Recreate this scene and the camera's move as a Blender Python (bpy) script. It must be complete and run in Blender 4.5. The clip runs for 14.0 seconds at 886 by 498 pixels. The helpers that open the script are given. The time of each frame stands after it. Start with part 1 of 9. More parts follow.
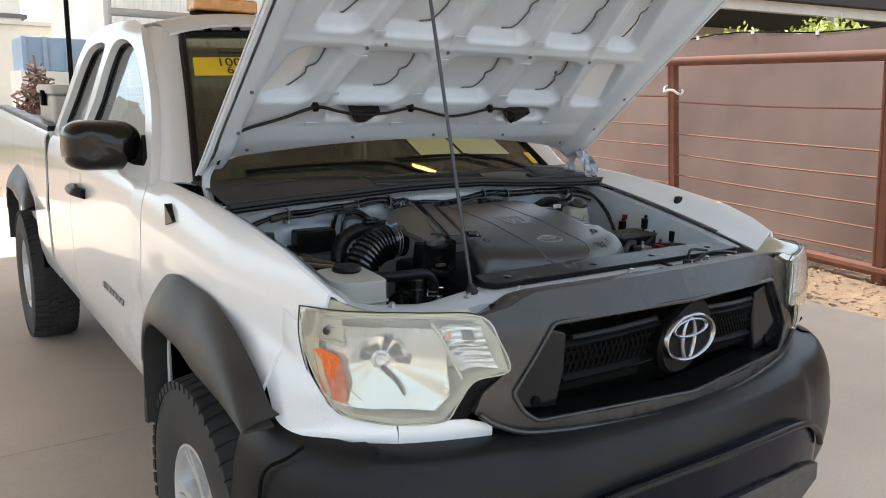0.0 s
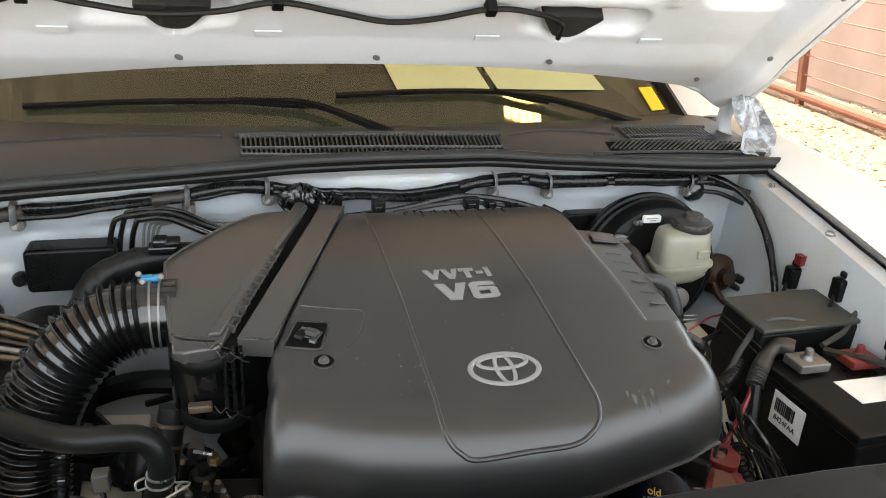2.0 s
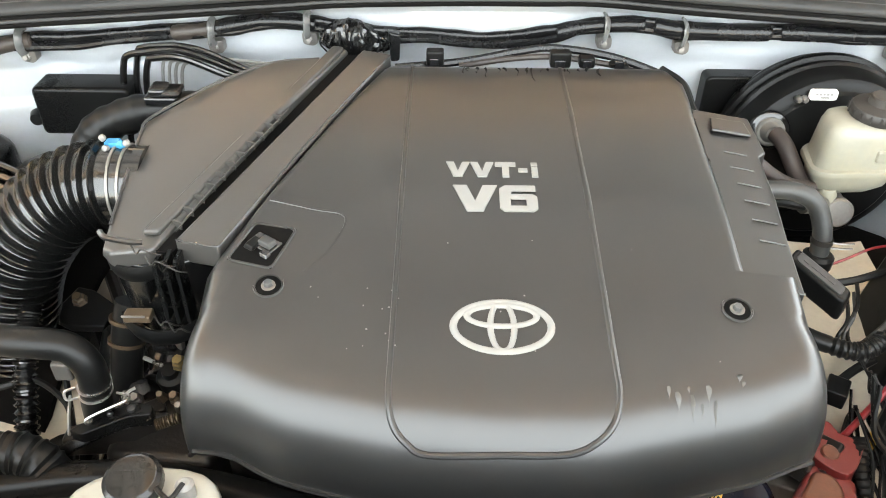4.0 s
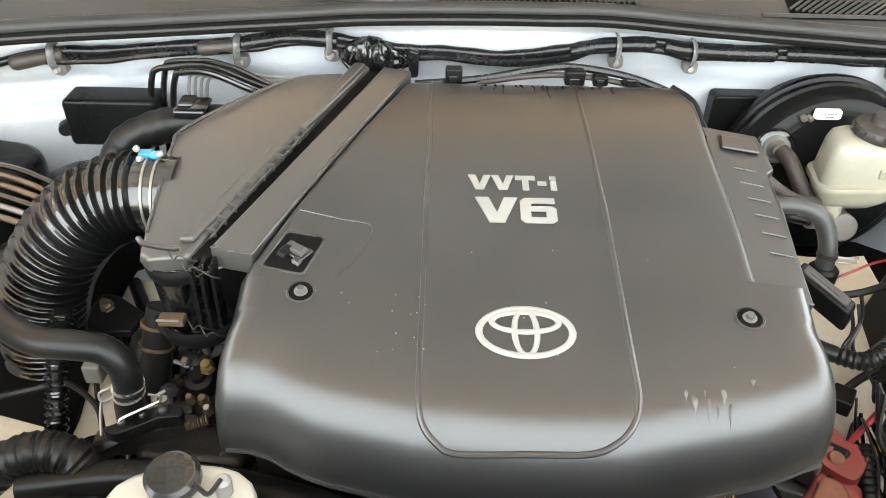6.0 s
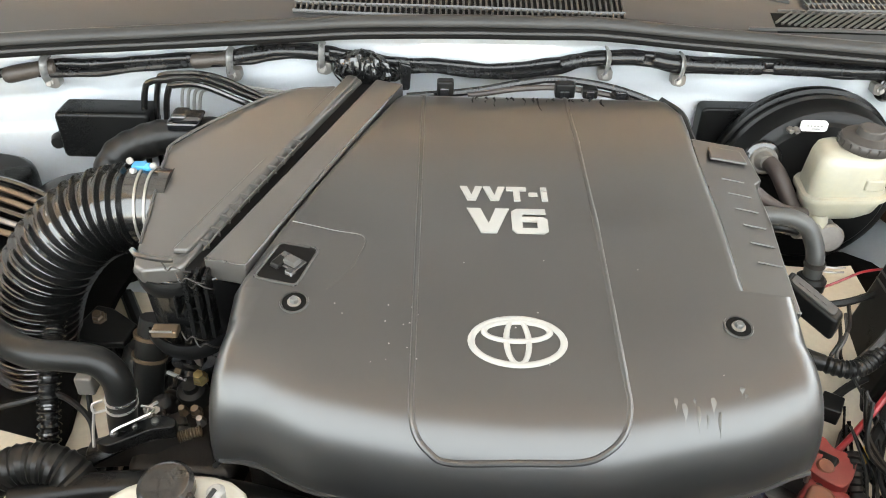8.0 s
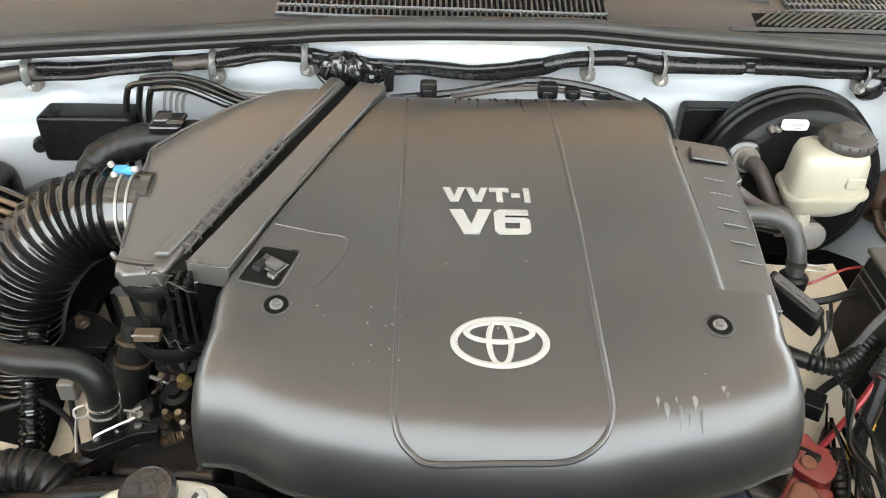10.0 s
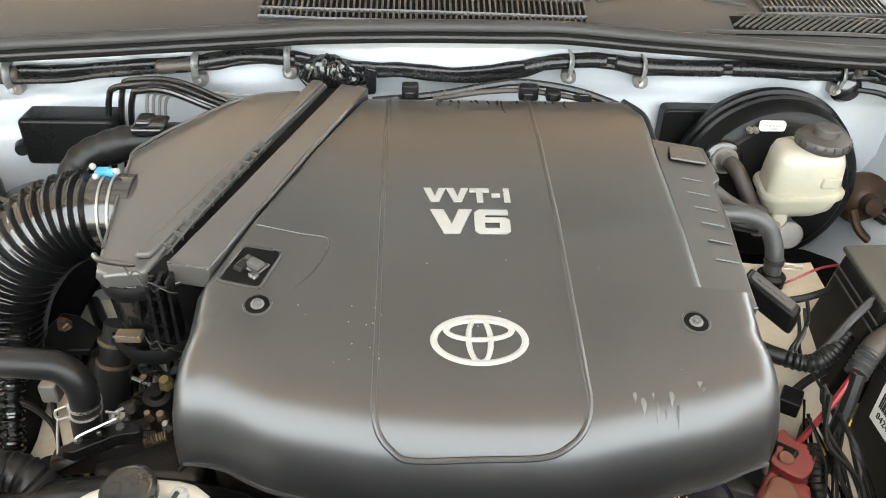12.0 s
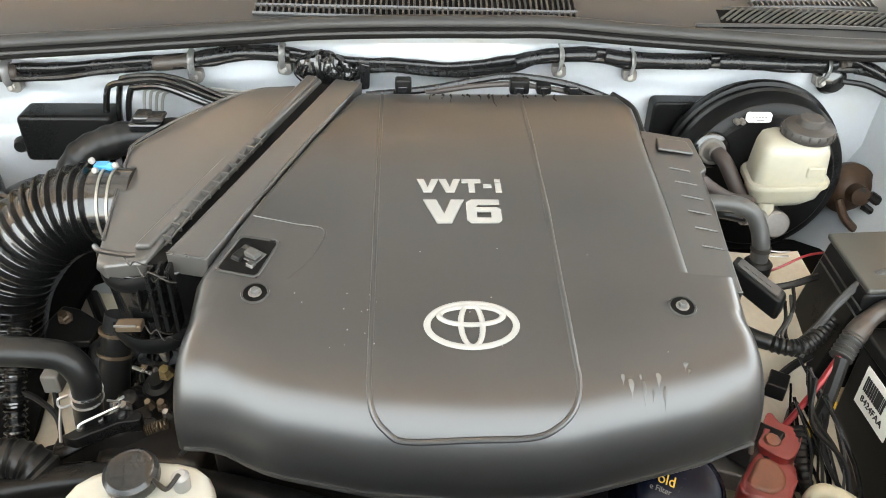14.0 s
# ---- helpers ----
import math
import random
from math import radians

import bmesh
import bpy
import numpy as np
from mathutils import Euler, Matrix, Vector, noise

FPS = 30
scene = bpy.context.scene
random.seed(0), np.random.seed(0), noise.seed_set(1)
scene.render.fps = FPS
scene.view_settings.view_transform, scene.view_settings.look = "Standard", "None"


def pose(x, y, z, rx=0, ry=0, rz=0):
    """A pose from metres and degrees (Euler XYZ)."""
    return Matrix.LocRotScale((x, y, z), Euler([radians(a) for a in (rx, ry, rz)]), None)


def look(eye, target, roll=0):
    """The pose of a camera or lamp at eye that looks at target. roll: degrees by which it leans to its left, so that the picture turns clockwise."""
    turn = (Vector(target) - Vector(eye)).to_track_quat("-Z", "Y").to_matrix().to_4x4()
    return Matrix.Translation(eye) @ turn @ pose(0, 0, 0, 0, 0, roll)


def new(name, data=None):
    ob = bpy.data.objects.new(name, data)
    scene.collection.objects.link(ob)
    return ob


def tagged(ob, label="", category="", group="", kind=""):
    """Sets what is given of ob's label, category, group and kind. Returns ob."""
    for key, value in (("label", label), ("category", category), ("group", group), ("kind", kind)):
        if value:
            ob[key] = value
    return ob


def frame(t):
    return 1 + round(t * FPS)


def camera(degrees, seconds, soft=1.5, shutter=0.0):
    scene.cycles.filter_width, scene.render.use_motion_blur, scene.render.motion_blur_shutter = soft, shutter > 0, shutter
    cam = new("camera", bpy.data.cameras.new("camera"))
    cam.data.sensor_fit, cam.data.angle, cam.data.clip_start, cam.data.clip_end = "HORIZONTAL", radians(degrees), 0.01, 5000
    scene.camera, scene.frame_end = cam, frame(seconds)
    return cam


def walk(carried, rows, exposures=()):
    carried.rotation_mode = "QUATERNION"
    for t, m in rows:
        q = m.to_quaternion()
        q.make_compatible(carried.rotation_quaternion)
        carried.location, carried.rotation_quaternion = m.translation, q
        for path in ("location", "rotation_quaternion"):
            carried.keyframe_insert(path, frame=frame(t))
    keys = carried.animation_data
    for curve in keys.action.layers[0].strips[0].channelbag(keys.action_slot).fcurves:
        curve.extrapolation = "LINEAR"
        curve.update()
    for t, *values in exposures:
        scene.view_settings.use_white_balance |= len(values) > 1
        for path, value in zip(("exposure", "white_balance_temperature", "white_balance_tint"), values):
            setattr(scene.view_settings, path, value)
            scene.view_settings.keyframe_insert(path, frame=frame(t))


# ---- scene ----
cam = camera(59.7, 14.0, soft=1.0)
PATH = [
    (0, (-1.455, -1.068, 1.529), (-0.328, 0.536, 1.127), 1.4),
    (0.5, (-1.079, -0.859, 1.554), (-0.047, 0.795, 1.111), 1.7),
    (1, (-0.754, -0.577, 1.563), (0.186, 1.11, 1.045), 2.5),
    (1.5, (-0.43, -0.389, 1.565), (0.294, 1.365, 0.933), 2.7),
    (2, (-0.237, -0.165, 1.567), (0.288, 1.615, 0.821), 3.2),
    (2.5, (-0.109, 0.024, 1.568), (0.109, 1.759, 0.598), 2.2),
    (3, (0.017, 0.082, 1.553), (0.051, 1.725, 0.412), 0.6),
    (3.5, (0.013, 0.08, 1.552), (0.011, 1.674, 0.345), 0.4),
    (6, (-0.02, 0.048, 1.565), (-0.018, 1.668, 0.392), 1.3),
    (6.5, (-0.021, 0.041, 1.569), (-0.015, 1.667, 0.405), 1.4),
    (7, (-0.022, 0.038, 1.565), (-0.009, 1.67, 0.41), 1.5),
    (7.5, (-0.021, 0.04, 1.564), (-0.001, 1.675, 0.413), 1.7),
    (8, (-0.021, 0.042, 1.568), (0.003, 1.68, 0.42), 1.6),
    (10.5, (-0.012, 0.041, 1.568), (0.046, 1.683, 0.427), 1.7),
    (11, (-0.011, 0.039, 1.568), (0.056, 1.683, 0.432), 1.8),
    (11.5, (-0.009, 0.036, 1.569), (0.065, 1.681, 0.434), 1.9),
    (12, (-0.006, 0.033, 1.568), (0.073, 1.679, 0.435), 1.9),
    (12.5, (-0.005, 0.027, 1.57), (0.078, 1.674, 0.439), 1.8),
    (13, (-0.004, 0.02, 1.569), (0.08, 1.667, 0.438), 1.7),
    (13.5, (-0.001, 0.013, 1.57), (0.083, 1.659, 0.436), 1.6),
    (14, (-0.003, 0.012, 1.57), (0.085, 1.657, 0.435), 1.6),
]
EXPOSURES = [(0, 1.24, 6200, 4), (1.0, 1.36, 6700, 5), (1.5, 1.85, 6900, 5), (2.0, 2.65, 7200, 5), (2.5, 3.05, 7400, 5), (3.0, 3.7, 7500, 4), (6.0, 3.9, 7500, 4), (14, 3.88, 7500, 4)]
walk(cam, [(t, look(eye, target, roll)) for t, eye, target, roll in PATH], EXPOSURES)

# ---- daylight: a high sun from behind the truck, open sky round the canopy ----
SUN_ELEV, SUN_AZ = radians(60), radians(348)   # azimuth clockwise from +y
world = bpy.data.worlds.new("sky")
scene.world = world
world.use_nodes = True
wn = world.node_tree.nodes
sky = wn.new("ShaderNodeTexSky")
sky.sky_type, sky.sun_disc = "NISHITA", False
sky.dust_density = 2.5
sky.sun_elevation, sky.sun_rotation = SUN_ELEV, SUN_AZ
haze = wn.new("ShaderNodeMix")
haze.data_type = "RGBA"
haze.inputs[0].default_value, haze.inputs[7].default_value = 0.6, (5.4, 5.7, 6.2, 1)
world.node_tree.links.new(sky.outputs[0], haze.inputs[6])
world.node_tree.links.new(haze.outputs[2], wn["Background"].inputs[0])
wn["Background"].inputs[1].default_value = 0.15
sun = new("sun", bpy.data.lights.new("sun", "SUN"))
sun.data.energy, sun.data.angle, sun.data.color = 2.8, radians(0.6), (1.0, 0.93, 0.82)
sun.matrix_world = look((math.sin(SUN_AZ) * math.cos(SUN_ELEV) * 50, math.cos(SUN_AZ) * math.cos(SUN_ELEV) * 50, math.sin(SUN_ELEV) * 50), (0, 0, 0))


# ---- materials ----
def mat(name, base, rough=0.5, metal=0.0, vary=0.15, scale=8.0, grain=120.0, bump=0.05, tint=None, coat=0.0, rvar=0.1, spec=0.5, depth=0.002, crough=0.06, stains=0.0, stain=(0.1, 0.08, 0.06), emit=0.0):
    """A surface with variation at two scales: broad patches and fine grain, in colour, gloss and relief."""
    m = bpy.data.materials.new(name)
    m.use_nodes = True
    nt = m.node_tree
    n, l = nt.nodes, nt.links
    b = n["Principled BSDF"]
    co = n.new("ShaderNodeTexCoord")
    big, fine = n.new("ShaderNodeTexNoise"), n.new("ShaderNodeTexNoise")
    big.inputs["Scale"].default_value, big.inputs["Detail"].default_value = scale, 6
    fine.inputs["Scale"].default_value, fine.inputs["Detail"].default_value = grain, 4
    l.new(co.outputs["Object"], big.inputs["Vector"])
    l.new(co.outputs["Object"], fine.inputs["Vector"])
    add = n.new("ShaderNodeMath")
    add.operation = "MULTIPLY_ADD"
    add.inputs[1].default_value = 0.35
    l.new(fine.outputs[0], add.inputs[0])
    l.new(big.outputs[0], add.inputs[2])
    ramp = n.new("ShaderNodeValToRGB")
    lo = [c * (1 - vary) for c in base]
    hi = [min(1, c * (1 + vary)) for c in (tint or base)]
    ramp.color_ramp.elements[0].position, ramp.color_ramp.elements[1].position = 0.4, 0.95
    ramp.color_ramp.elements[0].color, ramp.color_ramp.elements[1].color = (*lo, 1), (*hi, 1)
    l.new(add.outputs[0], ramp.inputs[0])
    colour = ramp.outputs[0]
    if stains:
        spot = n.new("ShaderNodeTexNoise")
        spot.inputs["Scale"].default_value, spot.inputs["Detail"].default_value, spot.inputs["Roughness"].default_value = scale * 0.6, 9, 0.7
        l.new(co.outputs["Object"], spot.inputs["Vector"])
        sr = n.new("ShaderNodeMapRange")
        sr.inputs[1].default_value, sr.inputs[2].default_value, sr.inputs[4].default_value = 0.52, 0.72, stains
        l.new(spot.outputs[0], sr.inputs[0])
        mix = n.new("ShaderNodeMix")
        mix.data_type = "RGBA"
        mix.inputs[7].default_value = (*stain, 1)
        l.new(sr.outputs[0], mix.inputs[0])
        l.new(colour, mix.inputs[6])
        colour = mix.outputs[2]
    l.new(colour, b.inputs["Base Color"])
    rr = n.new("ShaderNodeMapRange")
    rr.inputs[1].default_value, rr.inputs[2].default_value = 0.3, 1.0
    rr.inputs[3].default_value, rr.inputs[4].default_value = max(0.02, rough - rvar), min(1, rough + rvar)
    l.new(add.outputs[0], rr.inputs[0])
    l.new(rr.outputs[0], b.inputs["Roughness"])
    b.inputs["Metallic"].default_value = metal
    b.inputs["Specular IOR Level"].default_value = spec
    b.inputs["Coat Weight"].default_value, b.inputs["Coat Roughness"].default_value = coat, crough
    if bump:
        bp = n.new("ShaderNodeBump")
        bp.inputs["Strength"].default_value, bp.inputs["Distance"].default_value = bump, depth
        l.new(fine.outputs[0], bp.inputs["Height"])
        l.new(bp.outputs[0], b.inputs["Normal"])
    return m


def glass(name, tint=(1, 1, 1), rough=0.0, ior=1.45, clear=1.0):
    m = bpy.data.materials.new(name)
    m.use_nodes = True
    b = m.node_tree.nodes["Principled BSDF"]
    b.inputs["Base Color"].default_value = (*tint, 1)
    b.inputs["Roughness"].default_value, b.inputs["Transmission Weight"].default_value, b.inputs["IOR"].default_value = rough, clear, ior
    return m


def glow(name, colour, power):
    m = bpy.data.materials.new(name)
    m.use_nodes = True
    b = m.node_tree.nodes["Principled BSDF"]
    b.inputs["Base Color"].default_value = (*colour, 1)
    b.inputs["Emission Color"].default_value, b.inputs["Emission Strength"].default_value = (*colour, 1), power
    return m


M = {
    "white_paint": mat("white_paint", (0.76, 0.76, 0.75), 0.3, vary=0.04, scale=3, grain=300, bump=0.01, coat=0.8, rvar=0.06, stains=0.12, stain=(0.55, 0.5, 0.42)),
    # hood's white underside, its cool shade mixed into the base colour, plus stains
    "inner_paint_shaded": mat("inner_paint_shaded", (0.57, 0.61, 0.655), 0.38, vary=0.06, scale=4, grain=200, bump=0.02, coat=0.3, stains=0.45, stain=(0.45, 0.41, 0.33)),
    # the body's white with the bay's cool shade put into the colour, plus stains
    "bay_paint_shaded": mat("bay_paint_shaded", (0.465, 0.485, 0.51), 0.36, vary=0.06, scale=5, grain=200, bump=0.02, coat=0.3, stains=0.6, stain=(0.44, 0.38, 0.27)),
    "seam": mat("seam", (0.12, 0.12, 0.12), 0.7, vary=0.3),
    "trim_grey": mat("trim_grey", (0.030, 0.028, 0.026), 0.28, vary=0.18, scale=6, grain=900, bump=0.15, depth=0.0005, rvar=0.1, stains=0.25, stain=(0.055, 0.05, 0.043)),
    "black_plastic": mat("black_plastic", (0.0055, 0.0055, 0.0055), 0.3, vary=0.3, scale=9, grain=700, bump=0.06, depth=0.0005, spec=0.16, stains=0.15, stain=(0.02, 0.018, 0.015)),
    "gloss_black": mat("gloss_black", (0.008, 0.008, 0.009), 0.2, vary=0.2, scale=8, grain=300, bump=0.01, coat=0.5, rvar=0.05),
    "cover": mat("cover", (0.0150, 0.0148, 0.0147), 0.34, coat=0.5, crough=0.28, vary=0.08, scale=4, grain=1400, bump=0.03, depth=0.0003, rvar=0.05, stains=0.12, stain=(0.034, 0.031, 0.028)),
    "rubber": mat("rubber", (0.0075, 0.0075, 0.0073), 0.36, vary=0.3, scale=14, grain=500, bump=0.1, depth=0.0006, spec=0.22, stains=0.25, stain=(0.028, 0.024, 0.020)),
    "tyre": mat("tyre", (0.03, 0.029, 0.028), 0.75, vary=0.25, scale=12, grain=250, bump=0.2, depth=0.001, stains=0.4, stain=(0.08, 0.07, 0.06)),
    "dark_metal": mat("dark_metal", (0.022, 0.019, 0.017), 0.42, 0.4, vary=0.4, scale=16, grain=200, bump=0.2, stains=0.5, stain=(0.06, 0.036, 0.02)),
    # near-black: painted shade in wells and slots, also plain black parts
    "black_and_shade": mat("black_and_shade", (0.004, 0.0037, 0.0035), 0.8, vary=0.4, scale=18, grain=200, bump=0.1, spec=0.08),
    "alloy": mat("alloy", (0.62, 0.62, 0.61), 0.34, 0.45, vary=0.12, scale=14, grain=200, bump=0.06, stains=0.4, stain=(0.22, 0.18, 0.13)),
    "steel": mat("steel", (0.62, 0.62, 0.62), 0.3, 0.95, vary=0.12, scale=30, grain=300, bump=0.04),
    "chrome": mat("chrome", (0.66, 0.66, 0.66), 0.16, 1.0, vary=0.05, scale=20, grain=400, bump=0.0, rvar=0.05),
    "brass": mat("brass", (0.40, 0.30, 0.14), 0.35, 0.9, vary=0.25, scale=30, grain=300, bump=0.05),
    "rust": mat("rust", (0.165, 0.062, 0.037), 0.75, vary=0.25, scale=7, grain=90, bump=0.2, stains=0.5, stain=(0.23, 0.10, 0.055)),
    "logo_white": mat("logo_white", (0.215, 0.212, 0.203), 0.4, vary=0.06, scale=30, grain=500, bump=0.02),
    "milky": mat("milky", (0.34, 0.315, 0.235), 0.35, vary=0.1, scale=9, grain=150, bump=0.03, stains=0.3, stain=(0.5, 0.42, 0.26)),
    "cap_grey": mat("cap_grey", (0.024, 0.0205, 0.018), 0.5, vary=0.3, scale=20, grain=300, bump=0.1),
    "red_plastic": mat("red_plastic", (0.13, 0.013, 0.012), 0.4, vary=0.2, scale=18, grain=300, bump=0.05, stains=0.4, stain=(0.2, 0.06, 0.04)),
    "red_wire": mat("red_wire", (0.22, 0.012, 0.016), 0.4, vary=0.15),
    "yellow": mat("yellow", (0.8, 0.55, 0.02), 0.5, vary=0.08),
    "yellow_wire": mat("yellow_wire", (0.7, 0.42, 0.04), 0.45, vary=0.15),
    "blue": mat("blue", (0.03, 0.22, 0.42), 0.4, vary=0.15),
    "paper": mat("paper", (0.78, 0.77, 0.74), 0.6, vary=0.05, scale=40),
    "ink": mat("ink", (0.02, 0.02, 0.02), 0.6),
    "amber": mat("amber", (0.75, 0.16, 0.03), 0.25, vary=0.15, scale=60, grain=200, bump=0.15, coat=0.5),
    "amber_bar": mat("amber_bar", (0.75, 0.32, 0.03), 0.25, vary=0.15, scale=30, grain=160, bump=0.2, coat=0.5),
    "lamp_back": mat("lamp_back", (0.66, 0.68, 0.70), 0.1, 0.95, vary=0.06, scale=25, grain=120, bump=0.0),
    "lamp_soft": mat("lamp_soft", (0.74, 0.75, 0.73), 0.22, 0.9, vary=0.1, scale=12, grain=120, bump=0.0),
    "lens_old": mat("lens_old", (0.50, 0.47, 0.34), 0.18, vary=0.12, scale=14, grain=200, bump=0.03, coat=0.6),
    # lighter copy of the rust, sunlight on the thin rails put into the colour
    "rail_rust_lit": mat("rail_rust_lit", (0.23, 0.095, 0.06), 0.7, vary=0.25, scale=7, grain=90, bump=0.2),
    "lens_hazy": glass("lens_hazy", (0.95, 0.945, 0.89), 0.05, 1.33, 0.88),
    "glass_dark": glass("glass_dark", (0.5, 0.55, 0.5), 0.0, 1.45),
    "cabin": mat("cabin", (0.032, 0.029, 0.025), 0.8, vary=0.2, scale=5),
    "sheath": mat("sheath", (0.009, 0.009, 0.0095), 0.24, vary=0.3, scale=40, grain=160, bump=0.22, depth=0.002, spec=0.35),
    "concrete": mat("concrete", (0.61, 0.50, 0.40), 0.8, vary=0.16, scale=0.9, grain=60, bump=0.15, stains=0.5, stain=(0.36, 0.29, 0.23)),
    "dirt": mat("dirt", (0.29, 0.195, 0.13), 0.95, vary=0.3, scale=2.0, grain=40, bump=0.6, depth=0.02, stains=0.5, stain=(0.28, 0.20, 0.135)),
    "screen": mat("screen", (0.245, 0.172, 0.148), 0.9, vary=0.18, scale=1.6, grain=400, bump=0.15, stains=0.3, stain=(0.25, 0.16, 0.12)),
    "roof_metal": mat("roof_metal", (0.56, 0.50, 0.42), 0.5, 0.0, vary=0.12, scale=2, grain=50, bump=0.05),
    "beam": mat("beam", (0.6, 0.58, 0.54), 0.5, vary=0.1, scale=3),
    "wall_white": mat("wall_white", (0.72, 0.68, 0.6), 0.7, vary=0.08, scale=1.2, grain=60, bump=0.08, stains=0.2, stain=(0.5, 0.44, 0.36)),
    "bin_blue": mat("bin_blue", (0.28, 0.36, 0.45), 0.55, vary=0.12, scale=2, stains=0.4, stain=(0.45, 0.4, 0.34)),
    "dry_grass": mat("dry_grass", (0.30, 0.28, 0.08), 0.9, vary=0.4, scale=4),
    "foil": mat("foil", (0.30, 0.31, 0.33), 0.25, 0.5, vary=0.2, scale=30, grain=60, bump=0.8, depth=0.006),
    "bulletin": mat("bulletin", (0.47, 0.49, 0.27), 0.6, vary=0.05, scale=20),
    "string": mat("string", (0.75, 0.73, 0.68), 0.8, vary=0.1),
}
M["windscreen"] = glass("windscreen", (0.19, 0.20, 0.13), 0.0, 1.6, 0.88)
M["dark_green"] = mat("dark_green", (0.05, 0.06, 0.02), 0.4)
M["prop"] = mat("prop", (0.06, 0.06, 0.06), 0.32, 0.9, vary=0.15, scale=20)
M["cowl_black"] = mat("cowl_black", (0.036, 0.0355, 0.0355), 0.4, vary=0.12, scale=5, grain=700, bump=0.08, depth=0.0005, spec=0.35, stains=0.4, stain=(0.024, 0.021, 0.018))
M["seal_grey"] = mat("seal_grey", (0.028, 0.0275, 0.027), 0.36, vary=0.2, scale=14, grain=300, bump=0.05, spec=0.2, stains=0.4, stain=(0.03, 0.026, 0.022))
M["gloss_rubber"] = mat("gloss_rubber", (0.006, 0.006, 0.006), 0.2, coat=0.55, vary=0.25, scale=18, grain=200, bump=0.06, rvar=0.06)
M["brass_dull"] = mat("brass_dull", (0.11, 0.078, 0.05), 0.4, 0.5, vary=0.2, scale=30)
M["grey_plastic"] = mat("grey_plastic", (0.12, 0.112, 0.10), 0.5, vary=0.15)
M["rubber_brown"] = mat("rubber_brown", (0.030, 0.022, 0.019), 0.55, vary=0.25, scale=20, grain=300, bump=0.1)
M["rubber_grey"] = mat("rubber_grey", (0.033, 0.033, 0.032), 0.45, vary=0.2, scale=20, grain=300, bump=0.08)
M["bolt_dark"] = mat("bolt_dark", (0.13, 0.13, 0.13), 0.35, 0.8, vary=0.2, scale=30, grain=250, bump=0.1)
M["alloy_dull"] = mat("alloy_dull", (0.22, 0.205, 0.19), 0.42, 0.7, vary=0.25, scale=20, grain=250, bump=0.12)
M["drip"] = mat("drip", (0.060, 0.059, 0.056), 0.34, vary=0.2, scale=60)
M["trim_flare"] = mat("trim_flare", (0.032, 0.031, 0.029), 0.4, vary=0.18, scale=5, grain=900, bump=0.2, depth=0.0005, spec=0.4, stains=0.4, stain=(0.05, 0.047, 0.042))
M["leaf_bright"] = mat("leaf_bright", (0.36, 0.42, 0.08), 0.6, vary=0.35, scale=2, tint=(0.52, 0.54, 0.14))
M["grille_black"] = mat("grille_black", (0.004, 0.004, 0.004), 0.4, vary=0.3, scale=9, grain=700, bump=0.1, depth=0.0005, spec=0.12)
M["bumper_black"] = mat("bumper_black", (0.013, 0.0129, 0.0127), 0.32, vary=0.2, scale=5, grain=900, bump=0.1, depth=0.0004, spec=0.17, rvar=0.08, stains=0.3, stain=(0.028, 0.026, 0.023))
M["mirror_black"] = mat("mirror_black", (0.0055, 0.0055, 0.0055), 0.2, vary=0.2, scale=8, grain=900, bump=0.0, spec=0.3, coat=0.3, crough=0.1)
M["cheek"] = mat("cheek", (0.007, 0.007, 0.008), 0.12, vary=0.15, scale=8, grain=400, bump=0.02, spec=0.28)
M["worn_red"] = mat("worn_red", (0.11, 0.036, 0.018), 0.45, vary=0.3, scale=40, grain=300, bump=0.1, stains=0.6, stain=(0.17, 0.02, 0.018))
M["badge_chrome"] = mat("badge_chrome", (0.36, 0.36, 0.37), 0.18, 1.0, vary=0.1, scale=20, grain=400, bump=0.02, rvar=0.06)
M["apron_dirty"] = mat("apron_dirty", (0.56, 0.50, 0.40), 0.5, vary=0.15, scale=7, grain=160, bump=0.05, stains=0.5, stain=(0.34, 0.25, 0.15))
M["navy"] = mat("navy", (0.003, 0.004, 0.010), 0.2, vary=0.2, scale=20, spec=0.12)
M["clip_grey"] = mat("clip_grey", (0.20, 0.195, 0.185), 0.45, vary=0.15)
M["tape_brown"] = mat("tape_brown", (0.034, 0.026, 0.021), 0.5, vary=0.35, scale=40, grain=200, bump=0.25, stains=0.5, stain=(0.02, 0.018, 0.016))
M["rusty_part"] = mat("rusty_part", (0.050, 0.026, 0.013), 0.5, 0.3, vary=0.4, scale=25, grain=160, bump=0.25, stains=0.6, stain=(0.015, 0.012, 0.010))
M["lid_grey"] = mat("lid_grey", (0.036, 0.036, 0.031), 0.5, vary=0.15, scale=10, grain=500, bump=0.08, depth=0.0005, stains=0.3, stain=(0.055, 0.05, 0.04))
M["cowl_bar"] = mat("cowl_bar", (0.034, 0.0338, 0.0335), 0.4, vary=0.15, scale=20, grain=600, bump=0.05)
M["clip_clear"] = mat("clip_clear", (0.12, 0.12, 0.118), 0.3, vary=0.12, scale=60, coat=0.4)
M["tank_aged"] = mat("tank_aged", (0.235, 0.222, 0.18), 0.35, vary=0.12, scale=14, grain=150, bump=0.03, stains=0.35, stain=(0.36, 0.30, 0.17))
M["tank_pale"] = mat("tank_pale", (0.37, 0.365, 0.32), 0.38, vary=0.08, scale=9, grain=150, bump=0.03, stains=0.3, stain=(0.42, 0.38, 0.28))
